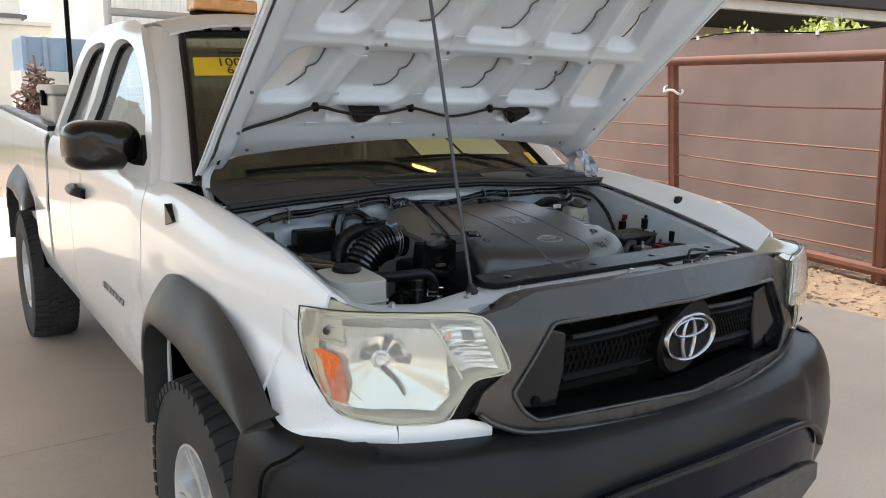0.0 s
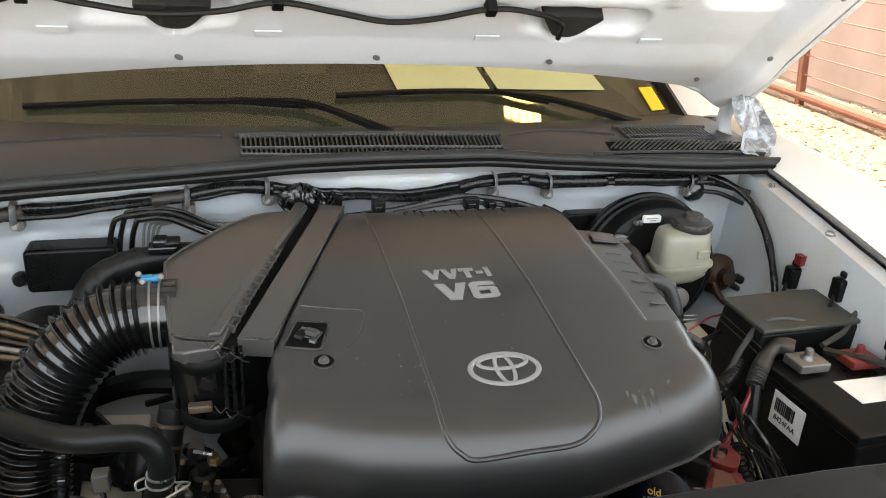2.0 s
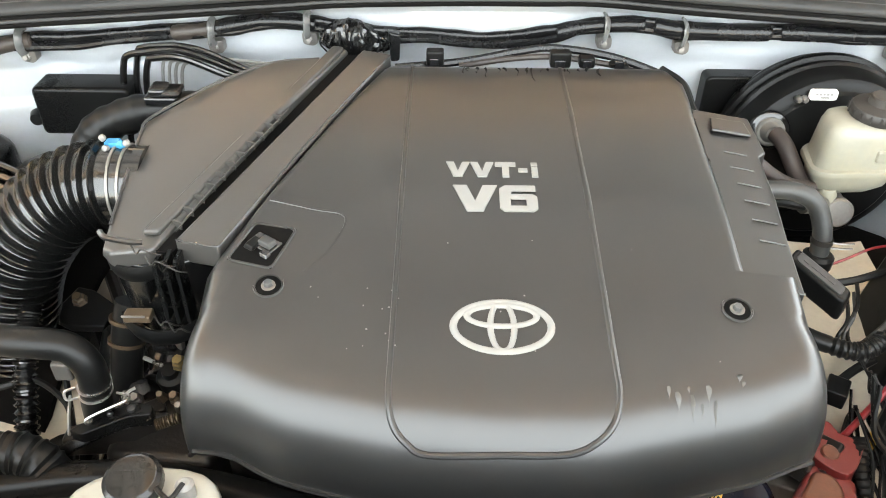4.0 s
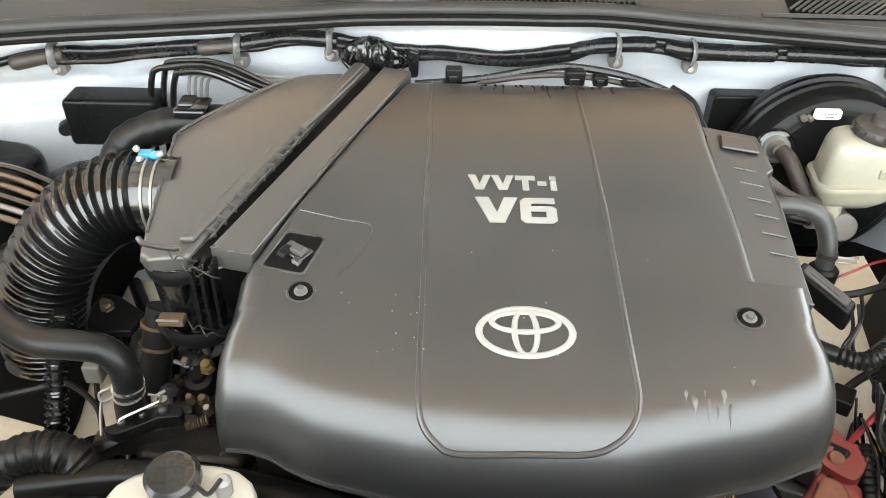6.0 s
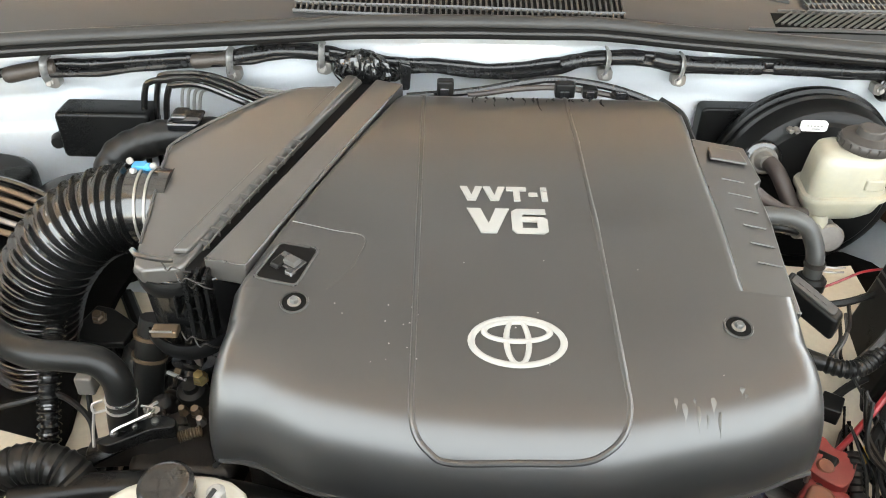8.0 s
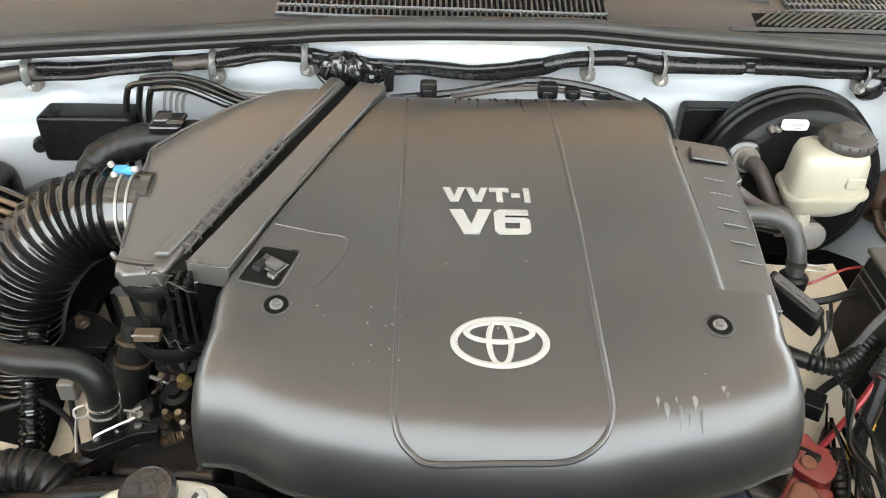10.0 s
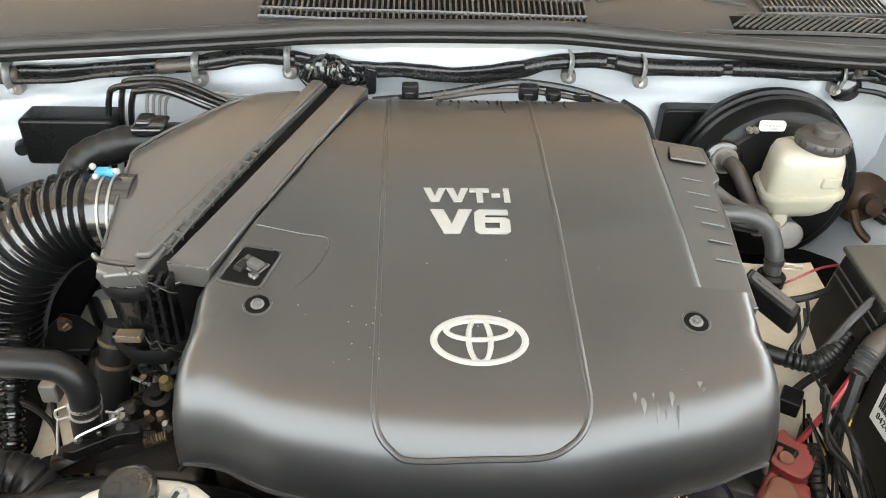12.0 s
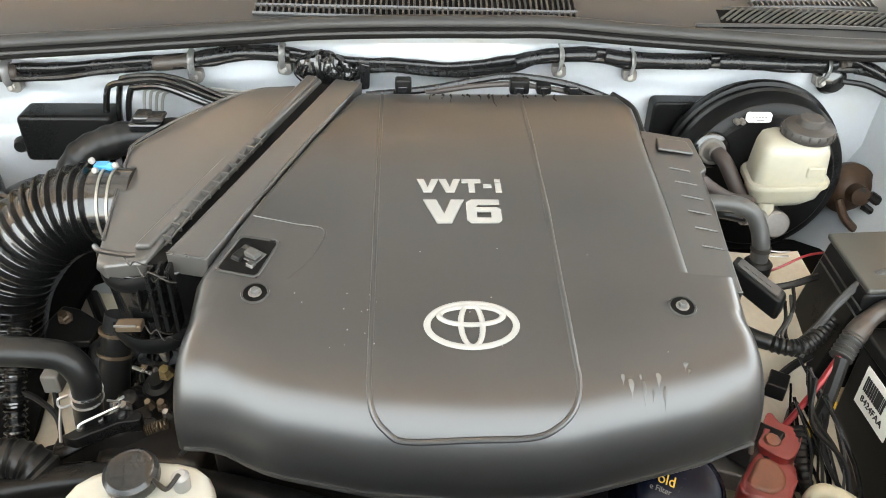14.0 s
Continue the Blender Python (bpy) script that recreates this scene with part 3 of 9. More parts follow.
def build_distance():
    # open shed beyond the screen: pale beam and dark underside
    shed = thing("open_shed", (20, 13, 0), "long open shed with a pale beam and dark eaves", "shed")
    bm = bmesh.new()
    box(bm, 12.5, 34, 10.0, 10.25, 3.56, 3.80, lambda x, y, z: (x, y - (x - 17) * 0.2, z))
    part("beam", bm, "beam", shed)
    bm = bmesh.new()
    box(bm, 12.3, 34, 9.7, 17, 3.81, 4.7, lambda x, y, z: (x, y - (x - 17) * 0.2, z))
    part("roof", bm, "cabin", shed)
    bm = bmesh.new()
    box(bm, 12.5, 34, 16.5, 16.8, -0.03, 3.8, lambda x, y, z: (x, y - (x - 17) * 0.2, z))
    part("wall", bm, "wall_white", shed)
    for x in (12.6, 18, 24, 30):
        bm = bmesh.new()
        y = 10.1 - (x - 17) * 0.2
        box(bm, x - 0.1, x + 0.1, y - 0.1, y + 0.1, -0.03, 3.56)
        part("post", bm, "beam", shed)
    # corrugated building behind the truck
    b = thing("corrugated_building", (5, 15, -0.03), "cream corrugated metal building wall", "building")
    bm = bmesh.new()
    n = 220
    grid(bm, lambda u, v: (1.75 + 9 * u, 14.0 + (0.03 if round(u * n) % 4 < 2 else 0), -0.05 + 5.2 * v), n, 1, 0.004)
    part("wall", bm, "wall_white", b, sharp=20)
    bm = bmesh.new()
    box(bm, 1.7, 10.8, 13.9, 20, 5.15, 5.3)
    part("roof", bm, "roof_metal", b)
    bm = bmesh.new()
    box(bm, 1.75, 10.75, 14.1, 20, -0.05, 5.14)
    part("shell", bm, "wall_white", b)
    # far sheds at the end of the yard
    w = thing("block_building", (0, 23, -0.03), "plain cream block building with a flat parapet", "building")
    bm = bmesh.new()
    box(bm, -4.5, 2.1, 22, 27, -0.05, 2.92)
    part("wall", bm, "wall_white", w, bevel=0.02)
    bm = bmesh.new()
    box(bm, -4.6, 2.2, 21.9, 27.1, 2.92, 3.02)
    part("coping", bm, "beam", w)
    w = thing("white_building", (-2, 33, -0.03), "tall white building with a dark roof edge", "building")
    bm = bmesh.new()
    box(bm, -8, 2.6, 32, 38, -0.05, 5.4)
    part("wall", bm, "wall_white", w)
    bm = bmesh.new()
    box(bm, -8.1, 2.8, 31.9, 38.1, 3.75, 3.9)
    part("gutter", bm, "seam", w)


def build_hedge():
    rnd = random.Random(77)
    hedge = thing("hedge", FP + Vector((3.0, 0, -0.03)), "sunlit yellow-green hedge beyond the screen", "hedge", kind="stuff")
    bm = bmesh.new()
    for k in range(150):
        p = FP + Vector((3.2, -0.5, 0)) + FD * (-7 + 0.128 * k) + Vector((rnd.uniform(-0.3, 0.3), 0, rnd.uniform(1.9, 2.36)))
        leaf_cloud(bm, rnd, p, (0.34, 0.34, 0.30), 170, 0.045)
        tube(bm, [p - Vector((0, 0, p.z + 0.05)), p], 0.02, 5, 2)
    part("foliage", bm, "leaf_bright", hedge)


def build_yard_things():
    rnd = random.Random(12)
    c = thing("dumpster", (1.4, 16.5, -0.03), "pale blue metal skip on a white frame", "skip")
    bm = bmesh.new()
    def taper(x, y, z):
        return (x, y, z)
    box(bm, 0.62, 2.2, 16, 17.6, 1.72, 2.36, taper)
    part("tub", bm, "bin_blue", c, bevel=0.02)
    for x in (0.64, 1.0, 1.4, 1.8, 2.18):
        bm = bmesh.new()
        box(bm, x - 0.04, x + 0.04, 15.93, 16.0, 1.72, 2.36)
        part("rib", bm, "bin_blue", c)
    bm = bmesh.new()
    box(bm, 0.55, 2.25, 15.9, 17.7, -0.05, 1.715)
    part("stand", bm, "wall_white", c)
    s = thing("scrap_heap", (0.55, 14.6, -0.03), "tangled heap of rusty brown scrap and brush", "scrap heap", kind="stuff")
    bm = bmesh.new()
    for _ in range(900):
        a, r, h = rnd.uniform(0, 6.3), abs(rnd.gauss(0, 0.33)), 0
        p = Vector((0.65 + math.cos(a) * r, 14.6 + math.sin(a) * r, rnd.uniform(0, max(0.1, 1.85 - 1.6 * r))))
        d = Vector((rnd.gauss(0, 1), rnd.gauss(0, 1), rnd.gauss(0, 0.7))).normalized() * rnd.uniform(0.05, 0.22)
        e = d.orthogonal().normalized() * rnd.uniform(0.006, 0.03)
        f = d.cross(e).normalized() * e.length
        v = [bm.verts.new(q) for q in (p - d + e, p - d - e, p - d + f, p + d + e, p + d - e, p + d + f)]
        for k in ((0, 1, 4, 3), (1, 2, 5, 4), (2, 0, 3, 5)):
            bm.faces.new([v[i] for i in k])
    part("scrap", bm, "debris", s, sharp=10)
    p = thing("utility_pole", (0.76, 12, -0.03), "thin dark steel pole with a stay", "pole")
    bm = bmesh.new()
    tube(bm, [(0.76, 12, -0.05), (0.76, 12, 2.5), (0.76, 12, 5)], 0.035, 8, 4)
    part("shaft", bm, "black_and_shade", p)
    bm = bmesh.new()
    tube(bm, [(0.76, 12, 1.35), (0.44, 12.1, 1.0), (0.2, 12.2, -0.05)], 0.012, 6, 4)
    part("stay", bm, "black_and_shade", p)
    g = thing("weeds", (-0.3, 18, -0.03), "patch of dry yellow-green weeds", "weeds", kind="stuff")
    bm = bmesh.new()
    for _ in range(2500):
        x, y = rnd.uniform(-3.5, 0.5), rnd.uniform(15.5, 21)
        h, a = rnd.uniform(0.05, 0.22), rnd.uniform(0, 6.3)
        d = Vector((math.cos(a) * 0.012, math.sin(a) * 0.012, 0))
        q = Vector((x, y, -0.03))
        bm.faces.new([bm.verts.new(t) for t in (q - d, q + d, q + Vector((rnd.gauss(0, .04), rnd.gauss(0, .04), h)))])
    part("blades", bm, "dry_grass", g)


build_ground()
build_canopy()
build_fence()
build_distance()
build_hedge()
build_yard_things()


# ---- the pickup: outside ----
truck = thing("pickup_truck", (0, 2.4, 0), "white pickup truck, hood raised, unpainted dark grey bumper and flares", "pickup truck")

ARCH_IN = [(1.135, 0.56), (1.13, 0.68), (1.12, 0.785), (1.075, 0.865), (0.961, 0.90), (0.82, 0.892), (0.68, 0.868), (0.54, 0.860), (0.43, 0.850), (0.348, 0.838)]
ARCH_OUT = [(1.27, 0.58), (1.26, 0.70), (1.235, 0.82), (1.18, 0.93), (1.085, 1.005), (0.93, 1.037), (0.76, 1.032), (0.597, 1.001), (0.46, 0.942), (0.345, 0.866)]
REAR_Y = 3.25


def arch_z(y):
    """The lowest point of the body side over each wheel, or the sill."""
    for off in (0, REAR_Y):
        q = y - off
        if 0.33 < q < 1.132:
            ys = [p[0] for p in ARCH_IN[::-1]]
            zs = [p[1] for p in ARCH_IN[::-1]]
            return lerp(q, ys, zs)
    return 0.555


FY = [0.30, 0.38, 0.50, 0.70, 0.95, 1.20, 1.42]
FTOP = [1.065, 1.085, 1.112, 1.150, 1.188, 1.21, 1.225]
FIN = [0.70, 0.70, 0.705, 0.715, 0.735, 0.765, 0.80]
FCX = [0.768, 0.783, 0.793, 0.80, 0.81, 0.82, 0.83]
FCREST = [1.122, 1.153, 1.184, 1.211, 1.236, 1.247, 1.247]
FOUT = [0.795, 0.808, 0.835, 0.868, 0.878, 0.88, 0.88]


def side_profile(y, k, s):
    """The body side at y: k from 0 (top edge) to 1 (sill or arch)."""
    if y < 1.42:
        zt, xi, xo, drop = lerp(y, FY, FTOP), lerp(y, FY, FIN), lerp(y, FY, FOUT), 0.15
    elif y < 3.11:
        zt, xi, xo, drop = lerp(y, [1.42, 3.11], [1.245, 1.285]), 0.835, 0.882, 0.12
    else:
        zt, xi, xo, drop = lerp(y, [3.11, 5.25], [1.29, 1.335]), 0.85, 0.885, 0.05
    zb = max(arch_z(y), 0.84) if y < 0.41 else arch_z(y)
    if y < 1.42 and k < 0.2:
        # from the hood gap up to the crest of the wing
        q = k / 0.2
        xc, zc = lerp(y, FY, FCX), lerp(y, FY, FCREST)
        return s * (xi + (xc - xi) * q), zt + (zc - zt) * (0.35 * q + 0.65 * math.sin(q * math.pi / 2) ** 1.5)
    if y < 1.42:
        drop, zt = drop + 0.03, lerp(y, FY, FCREST)
    if y < 1.42 and k < 0.5:
        xi = lerp(y, FY, FCX)
        a = (k - 0.2) / 0.3 * math.pi / 2
        return s * (xi + (xo - xi) * math.sin(a) ** 0.9), zt - drop * (1 - math.cos(a)) ** 0.9
    if k < 0.5:
        a = k / 0.5 * math.pi / 2
        return s * (xi + (xo - xi) * math.sin(a) ** 0.85), zt - drop * (1 - math.cos(a)) ** 0.9
    q = (k - 0.5) / 0.5
    z = zt - drop + (zb - zt + drop) * q
    crease = 0.006 * math.exp(-((z - 0.93) / 0.03) ** 2)
    sill = -0.03 * max(0, (0.72 - z) / 0.17) ** 2
    wide = max(0, 0.87 - xo) * min(1, max(0, (y - 0.27) / 0.09)) * min(1, q * 1.3) ** 1.5
    return s * (xo + wide + crease + sill + 0.006 * math.sin(math.pi * q)), z


def skin(y0, y1, s, n, m=18):
    bm = bmesh.new()
    lead = 0.13 if y0 < 0.31 else 0.0
    def fn(u, v):
        w = min(1, max(0, (v - 0.40) / 0.12))
        y = y0 + (y1 - y0) * u + lead * w * w * (3 - 2 * w) * (1 - u) ** 3
        x, z = side_profile(y, v, s)
        return (x, y, z)
    grid(bm, fn, n, m, 0.008)
    return bm


def nose_y(x):
    """Plan of the nose: how far back the front face lies at x."""
    a = abs(x)
    return bend(a, [0, 0.2, 0.4, 0.48, 0.55, 0.65, 0.72, 0.77, 0.795, 0.805], [0.0, 0.012, 0.05, 0.075, 0.095, 0.13, 0.165, 0.22, 0.30, 0.385])


def build_sides():
    for s in (-1, 1):
        f = part("fender", skin(0.30, 1.36, s, 60, 26), "white_paint", truck)
        part("door", skin(1.368, 2.50, s, 30), "white_paint", truck)
        part("rear_door", skin(2.508, 3.08, s, 16), "white_paint", truck)
        part("bed_side", skin(3.13, 5.25, s, 80), "white_paint", truck)
        # flare bands over both wheels
        for off in (0, REAR_Y):
            bm = bmesh.new()
            def band(u, v):
                i = u * 9
                yo, zo = bend(i, range(10), [p[0] for p in ARCH_OUT]), bend(i, range(10), [p[1] for p in ARCH_OUT])
                yi, zi = bend(i, range(10), [p[0] for p in ARCH_IN]), bend(i, range(10), [p[1] for p in ARCH_IN])
                w = min(1, v / 0.8)
                y, z = yo + (yi - yo) * w, zo + (zi - zo) * w
                near = abs(side_profile(max(0.3, y), 0.92, 1)[0])
                k = min(1, v / 0.3)
                x0 = near + (max(near, 0.878) - near) * k * k * (3 - 2 * k) + 0.004
                x = x0 + 0.065 * math.sin(min(1, v * 1.25) * math.pi / 2) ** 0.8
                if v > 0.8:
                    x -= (v - 0.8) / 0.2 * 0.07
                return (s * x, y + off, z)
            grid(bm, band, 80, 16, 0.006)
            part("wheel_flare", bm, "trim_flare", truck, "unpainted dark grey plastic wheel flare")
        # inner wheel wells, their shade put into a near-black colour
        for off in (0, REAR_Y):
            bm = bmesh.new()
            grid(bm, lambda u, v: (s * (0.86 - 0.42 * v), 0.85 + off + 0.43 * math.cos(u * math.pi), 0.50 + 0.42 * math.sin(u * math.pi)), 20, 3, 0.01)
            part("wheel_well", bm, "black_and_shade", truck)
        # dark filler at the fender's rear top corner, door handle
        bm = bmesh.new()
        prism(bm, [(1.03, 1.165), (1.10, 1.205), (1.10, 1.145)], lambda y, z: (s * 0.845, y, z), lambda y, z: (s * (side_profile(y, 0.37, 1)[0] + 0.009), y, z))
        part("corner_trim", bm, "black_plastic", truck)
        bm = bmesh.new()
        tube(bm, [(s * 0.887, 2.18, 1.10), (s * 0.912, 2.24, 1.105), (s * 0.912, 2.34, 1.105), (s * 0.887, 2.40, 1.10)], 0.02, 8, 6)
        part("door_handle", bm, "black_plastic", truck, "black door handle")
    # decal strokes on the door, slanting like lettering
    bm = bmesh.new()
    for k in range(7):
        y = 1.90 - 0.047 * k
        box(bm, -0.8925, -0.8895, y - 0.015, y + 0.015, 0.79, 0.812, lambda x, y, z: (x, y - (z - 0.8) * 0.5, z))
    part("decal", bm, "clip_grey", truck, "small grey decal on the door")


def build_wheel(x, y, s):
    def L(px, a, r):
        return (s * px, math.cos(a) * r, math.sin(a) * r)
    w = bmesh.new()
    # rim: dish, lip and six spokes
    lathe(w, [(0.19, -0.10), (0.205, -0.09), (0.195, -0.06), (0.185, 0.06), (0.2, 0.085), (0.213, 0.09), (0.213, 0.10), (0.2, 0.103), (0.19, 0.09), (0.18, 0.02), (0.07, 0.03), (0.062, 0.075), (0.04, 0.085), (0.0, 0.085)], (0, 0, 0), (s, 0, 0), 40)
    wheel = part("wheel", w, "alloy", truck, "silver alloy wheel", loc=(x, y, 0.385))
    for k in range(6):
        a = k * math.pi / 3
        w = bmesh.new()
        for b in (-0.1, 0.1):
            vs = []
            for px, r, wd in ((0.055, 0.05, 0.022), (0.062, 0.12, 0.02), (0.075, 0.195, 0.024)):
                for q in (-1, 1):
                    vs.append((px, a + b * (r / 0.2) + q * wd / r / 2, r))
            top = [w.verts.new(L(p + 0.02, an, r)) for p, an, r in vs]
            bot = [w.verts.new(L(p - 0.03, an, r)) for p, an, r in vs]
            for i in (0, 2):
                w.faces.new((top[i], top[i + 1], top[i + 3], top[i + 2]))
                w.faces.new((top[i], top[i + 2], bot[i + 2], bot[i]))
                w.faces.new((top[i + 1], bot[i + 1], bot[i + 3], top[i + 3]))
        part("spoke", w, "alloy", wheel, loc=(0, 0, 0))
    t = bmesh.new()
    lathe(t, [(0.205, -0.10), (0.25, -0.118), (0.32, -0.122), (0.362, -0.112), (0.378, -0.09), (0.384, -0.05), (0.385, 0), (0.384, 0.05), (0.378, 0.09), (0.362, 0.112), (0.32, 0.122), (0.25, 0.118), (0.205, 0.10)], (0, 0, 0), (s, 0, 0), 64)
    bmesh.ops.delete(t, geom=[f for f in t.faces if len(f.verts) > 8], context="FACES_ONLY")
    part("tyre", t, "tyre", wheel, "black all-terrain tyre", loc=(0, 0, 0))
    # tread lugs on shoulder and crown
    t = bmesh.new()
    for k in range(56):
        a = 2 * math.pi * k / 56
        for px0, px1, da in ((0.05, 0.117, 0), (-0.117, -0.05, 0.05), (0.008, 0.042, 0.03), (-0.042, -0.008, 0.08)):
            q = []
            for r0 in (0.37, 0.393):
                for pp in (px0, px1):
                    for d in (-0.036, 0.036):
                        rr = r0 - (0.012 if abs(pp) > 0.1 else 0)
                        q.append(t.verts.new(L(pp, a + da + d + (0.02 if pp == px1 else 0), rr)))
            for f in ((4, 5, 7, 6), (0, 4, 6, 2), (1, 3, 7, 5), (0, 1, 5, 4), (2, 6, 7, 3)):
                t.faces.new([q[i] for i in f])
    tagged(part("tread", t, "tyre", wheel, loc=(0, 0, 0)), kind="stuff")


def build_front():
    # dark grey surround with the six-sided opening
    out = [(-0.405, 1.125), (-0.47, 1.10), (-0.53, 1.088), (-0.508, 1.03), (-0.49, 0.975), (-0.545, 0.935), (-0.562, 0.895), (-0.515, 0.862), (-0.43, 0.836)]
    out = out + [(0, 0.822)] + [(-x, z) for x, z in out[::-1]]
    top = [(-0.4 + 0.8 * k / 8, 1.125 + 0.012 * math.sin(math.pi * k / 8)) for k in range(1, 8)]
    outline = out + top[::-1]
    hole = [(-0.392, 1.070), (-0.436, 1.006), (-0.490, 0.927), (-0.468, 0.886), (-0.438, 0.862), (0, 0.856), (0.438, 0.862), (0.468, 0.886), (0.490, 0.927), (0.436, 1.006), (0.392, 1.070), (0, 1.078)]
    hole2 = soft_corners([(x * 0.985, 0.965 + (z - 0.965) * 0.96) for x, z in hole], 0.012)
    def place(x, z):
        lean = max(0, z - 0.9)
        return Vector((x, nose_y(x) - 0.02 + 0.25 * lean ** 1.3 + (0.4 * (z - 1.07) if z > 1.07 else 0), z))
    bm = bmesh.new()
    plate(bm, outline, [hole2], place, 0.022, cuts=2)
    # return lip into the opening
    for ring in (hole2,):
        a = [bm.verts.new(place(x, z) + Vector((0, 0.0, 0))) for x, z in ring]
        b = [bm.verts.new(place(x * 0.96, 0.965 + (z - 0.965) * 0.93) + Vector((0, 0.07, 0))) for x, z in ring]
        bm2 = bmesh.new()
        a = [bm2.verts.new(v.co) for v in a]
        b = [bm2.verts.new(v.co) for v in b]
        for i in range(len(ring)):
            bm2.faces.new((a[i], a[(i + 1) % len(a)], b[(i + 1) % len(a)], b[i]))
    bmesh.ops.delete(bm, geom=[v for v in bm.verts if not v.link_faces], context="VERTS")
    sur = part("grille_surround", bm, "trim_grey", truck, "unpainted dark grey plastic grille surround")
    part("return_lip", bm2, "grille_black", sur)
    bm = bmesh.new()
    rim = hole2
    tube(bm, [place(x, z) + Vector((0, -0.003, 0)) for x, z in rim + rim[:1]], 0.0048, 8, 1)
    part("surround_rim", bm, "trim_grey", sur)
    bm = bmesh.new()
    tube(bm, [place(x, z) + Vector((0, -0.006, 0.004)) for x, z in [(-0.555, 0.89), (-0.515, 0.862), (-0.43, 0.838), (-0.2, 0.828), (0, 0.825), (0.2, 0.828), (0.43, 0.838), (0.515, 0.862), (0.555, 0.89)]], 0.006, 8, 5)
    part("lower_ridge", bm, "trim_grey", sur)
    # top lid of the surround, running back to the radiator support
    bm = bmesh.new()
    def lid(u, v):
        x = -0.535 + 1.07 * u
        a = abs(x)
        zt = bend(a, [0, 0.2, 0.40, 0.44, 0.47, 0.535], [1.137, 1.134, 1.125, 1.112, 1.10, 1.086])
        e = place(x, zt)
        return (x, e.y + (0.09 + 0.01 * max(0, a - 0.4) / 0.135) * v, e.z + 0.006 * math.sin(v * math.pi) - (0.022 + 0.02 * max(0, a - 0.4) / 0.135) * v)
    grid(bm, lid, 60, 6, 0.004)
    part("grille_cap", bm, "trim_grey", sur)
    # the grille proper: two bars with hexagon mesh between, side cheeks, near-black box behind painted as shade
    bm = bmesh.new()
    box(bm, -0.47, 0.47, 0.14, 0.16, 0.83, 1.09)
    part("grille_shade", bm, "black_and_shade", sur)
    for s in (-1, 1):
        bm = bmesh.new()
        prism(bm, [(0.392, 1.055), (0.482, 0.93), (0.458, 0.884), (0.355, 0.868), (0.335, 0.955), (0.335, 1.035)], lambda x, z: (s * x, nose_y(x) + 0.10, z), lambda x, z: (s * x, nose_y(x) - 0.006 + 0.22 * max(0, 0.475 - x), z))
        part("cheek", bm, "cheek", sur, "glossy black side blade of the grille", bevel=0.008)
        bm = bmesh.new()
        lathe(bm, [(0.011, 0), (0.011, 0.012), (0.006, 0.014)], (s * 0.413, nose_y(0.413) + 0.018, 0.895), (0, -1, 0), 12)
        part("bolt", bm, "black_and_shade", sur)
        for z0, z1 in ((1.018, 1.036), (0.942, 0.958)):
            bm = bmesh.new()
            grid(bm, lambda u, v: (s * (0.06 + 0.275 * u), nose_y(0.06 + 0.275 * u) + 0.028 + 0.02 * v, z0 + (z1 - z0) * v - 0.018 * u), 10, 2, 0.012)
            part("grille_bar", bm, "grille_black", sur)
        # mesh of crossed wires
        bm = bmesh.new()
        for k in range(16):
            x = 0.085 + 0.0148 * k
            for sl in (-1, 1):
                za, zb = (0.955, 1.02) if sl > 0 else (1.02, 0.955)
                tube(bm, [(s * x, nose_y(x) + 0.040, za - 0.018 * (x / 0.33)), (s * (x + 0.03), nose_y(x + 0.03) + 0.035, zb - 0.018 * (x / 0.33))], 0.0028, 4, 1)
        for z in (0.975, 0.998):
            tube(bm, [(s * 0.07, nose_y(0.07) + 0.035, z), (s * 0.34, nose_y(0.34) + 0.035, z - 0.016)], 0.0025, 4, 2)
        part("grille_mesh", bm, "black_and_shade", sur)
        bm = bmesh.new()
        tube(bm, [(s * 0.10, 0.07, 0.905), (s * 0.40, 0.10, 0.898)], 0.012, 8, 4)
        part("lower_bar", bm, "black_and_shade", sur)
    for q in (-1, 1):
        bm = bmesh.new()
        def bar(u, v):
            x = 0.085 + 0.235 * u
            return (q * x, nose_y(x) + 0.030 - 0.006 * math.sin(math.pi * v), 1.026 + 0.014 * v - 0.014 * u)
        grid(bm, bar, 12, 4, 0.014)
        part("grille_ledge", bm, "bumper_black", sur)
        for x0, x1 in ((0.10, 0.19), (0.21, 0.31)):
            bm = bmesh.new()
            tube(bm, [(q * x0, nose_y(x0) + 0.05, 1.052), (q * (x0 + 0.012), nose_y(x0) + 0.036, 1.064), (q * (x1 - 0.012), nose_y(x1) + 0.036, 1.060), (q * x1, nose_y(x1) + 0.05, 1.046)], 0.004, 6, 4)
            part("grille_tab", bm, "cheek", sur)
    # emblem: a round dark boss with three ring shapes
    bm = bmesh.new()
    lathe(bm, [(0.096, 0.0), (0.100, 0.02), (0.092, 0.032), (0.0, 0.030)], (0, 0.040, 0.985), (0, -1, 0), 40, 0.74)
    boss = part("badge_boss", bm, "grille_black", sur)
    bm = bmesh.new()
    for cx, cz, a, b, w in ((0, 0, 0.0905, 0.0595, 0.0135), (0, 0.0225, 0.063, 0.025, 0.0105), (0, -0.003, 0.0265, 0.054, 0.0105)):
        plate_ring(bm, cx, cz, a, b, w, lambda p, q, r: (p, 0.009 - r * (0.9 + 6 * a) - 0.05 * max(0, abs(p) - 0.04), 0.985 + q), 0.009)
    part("badge", bm, "badge_chrome", sur, "chrome badge of three rings")
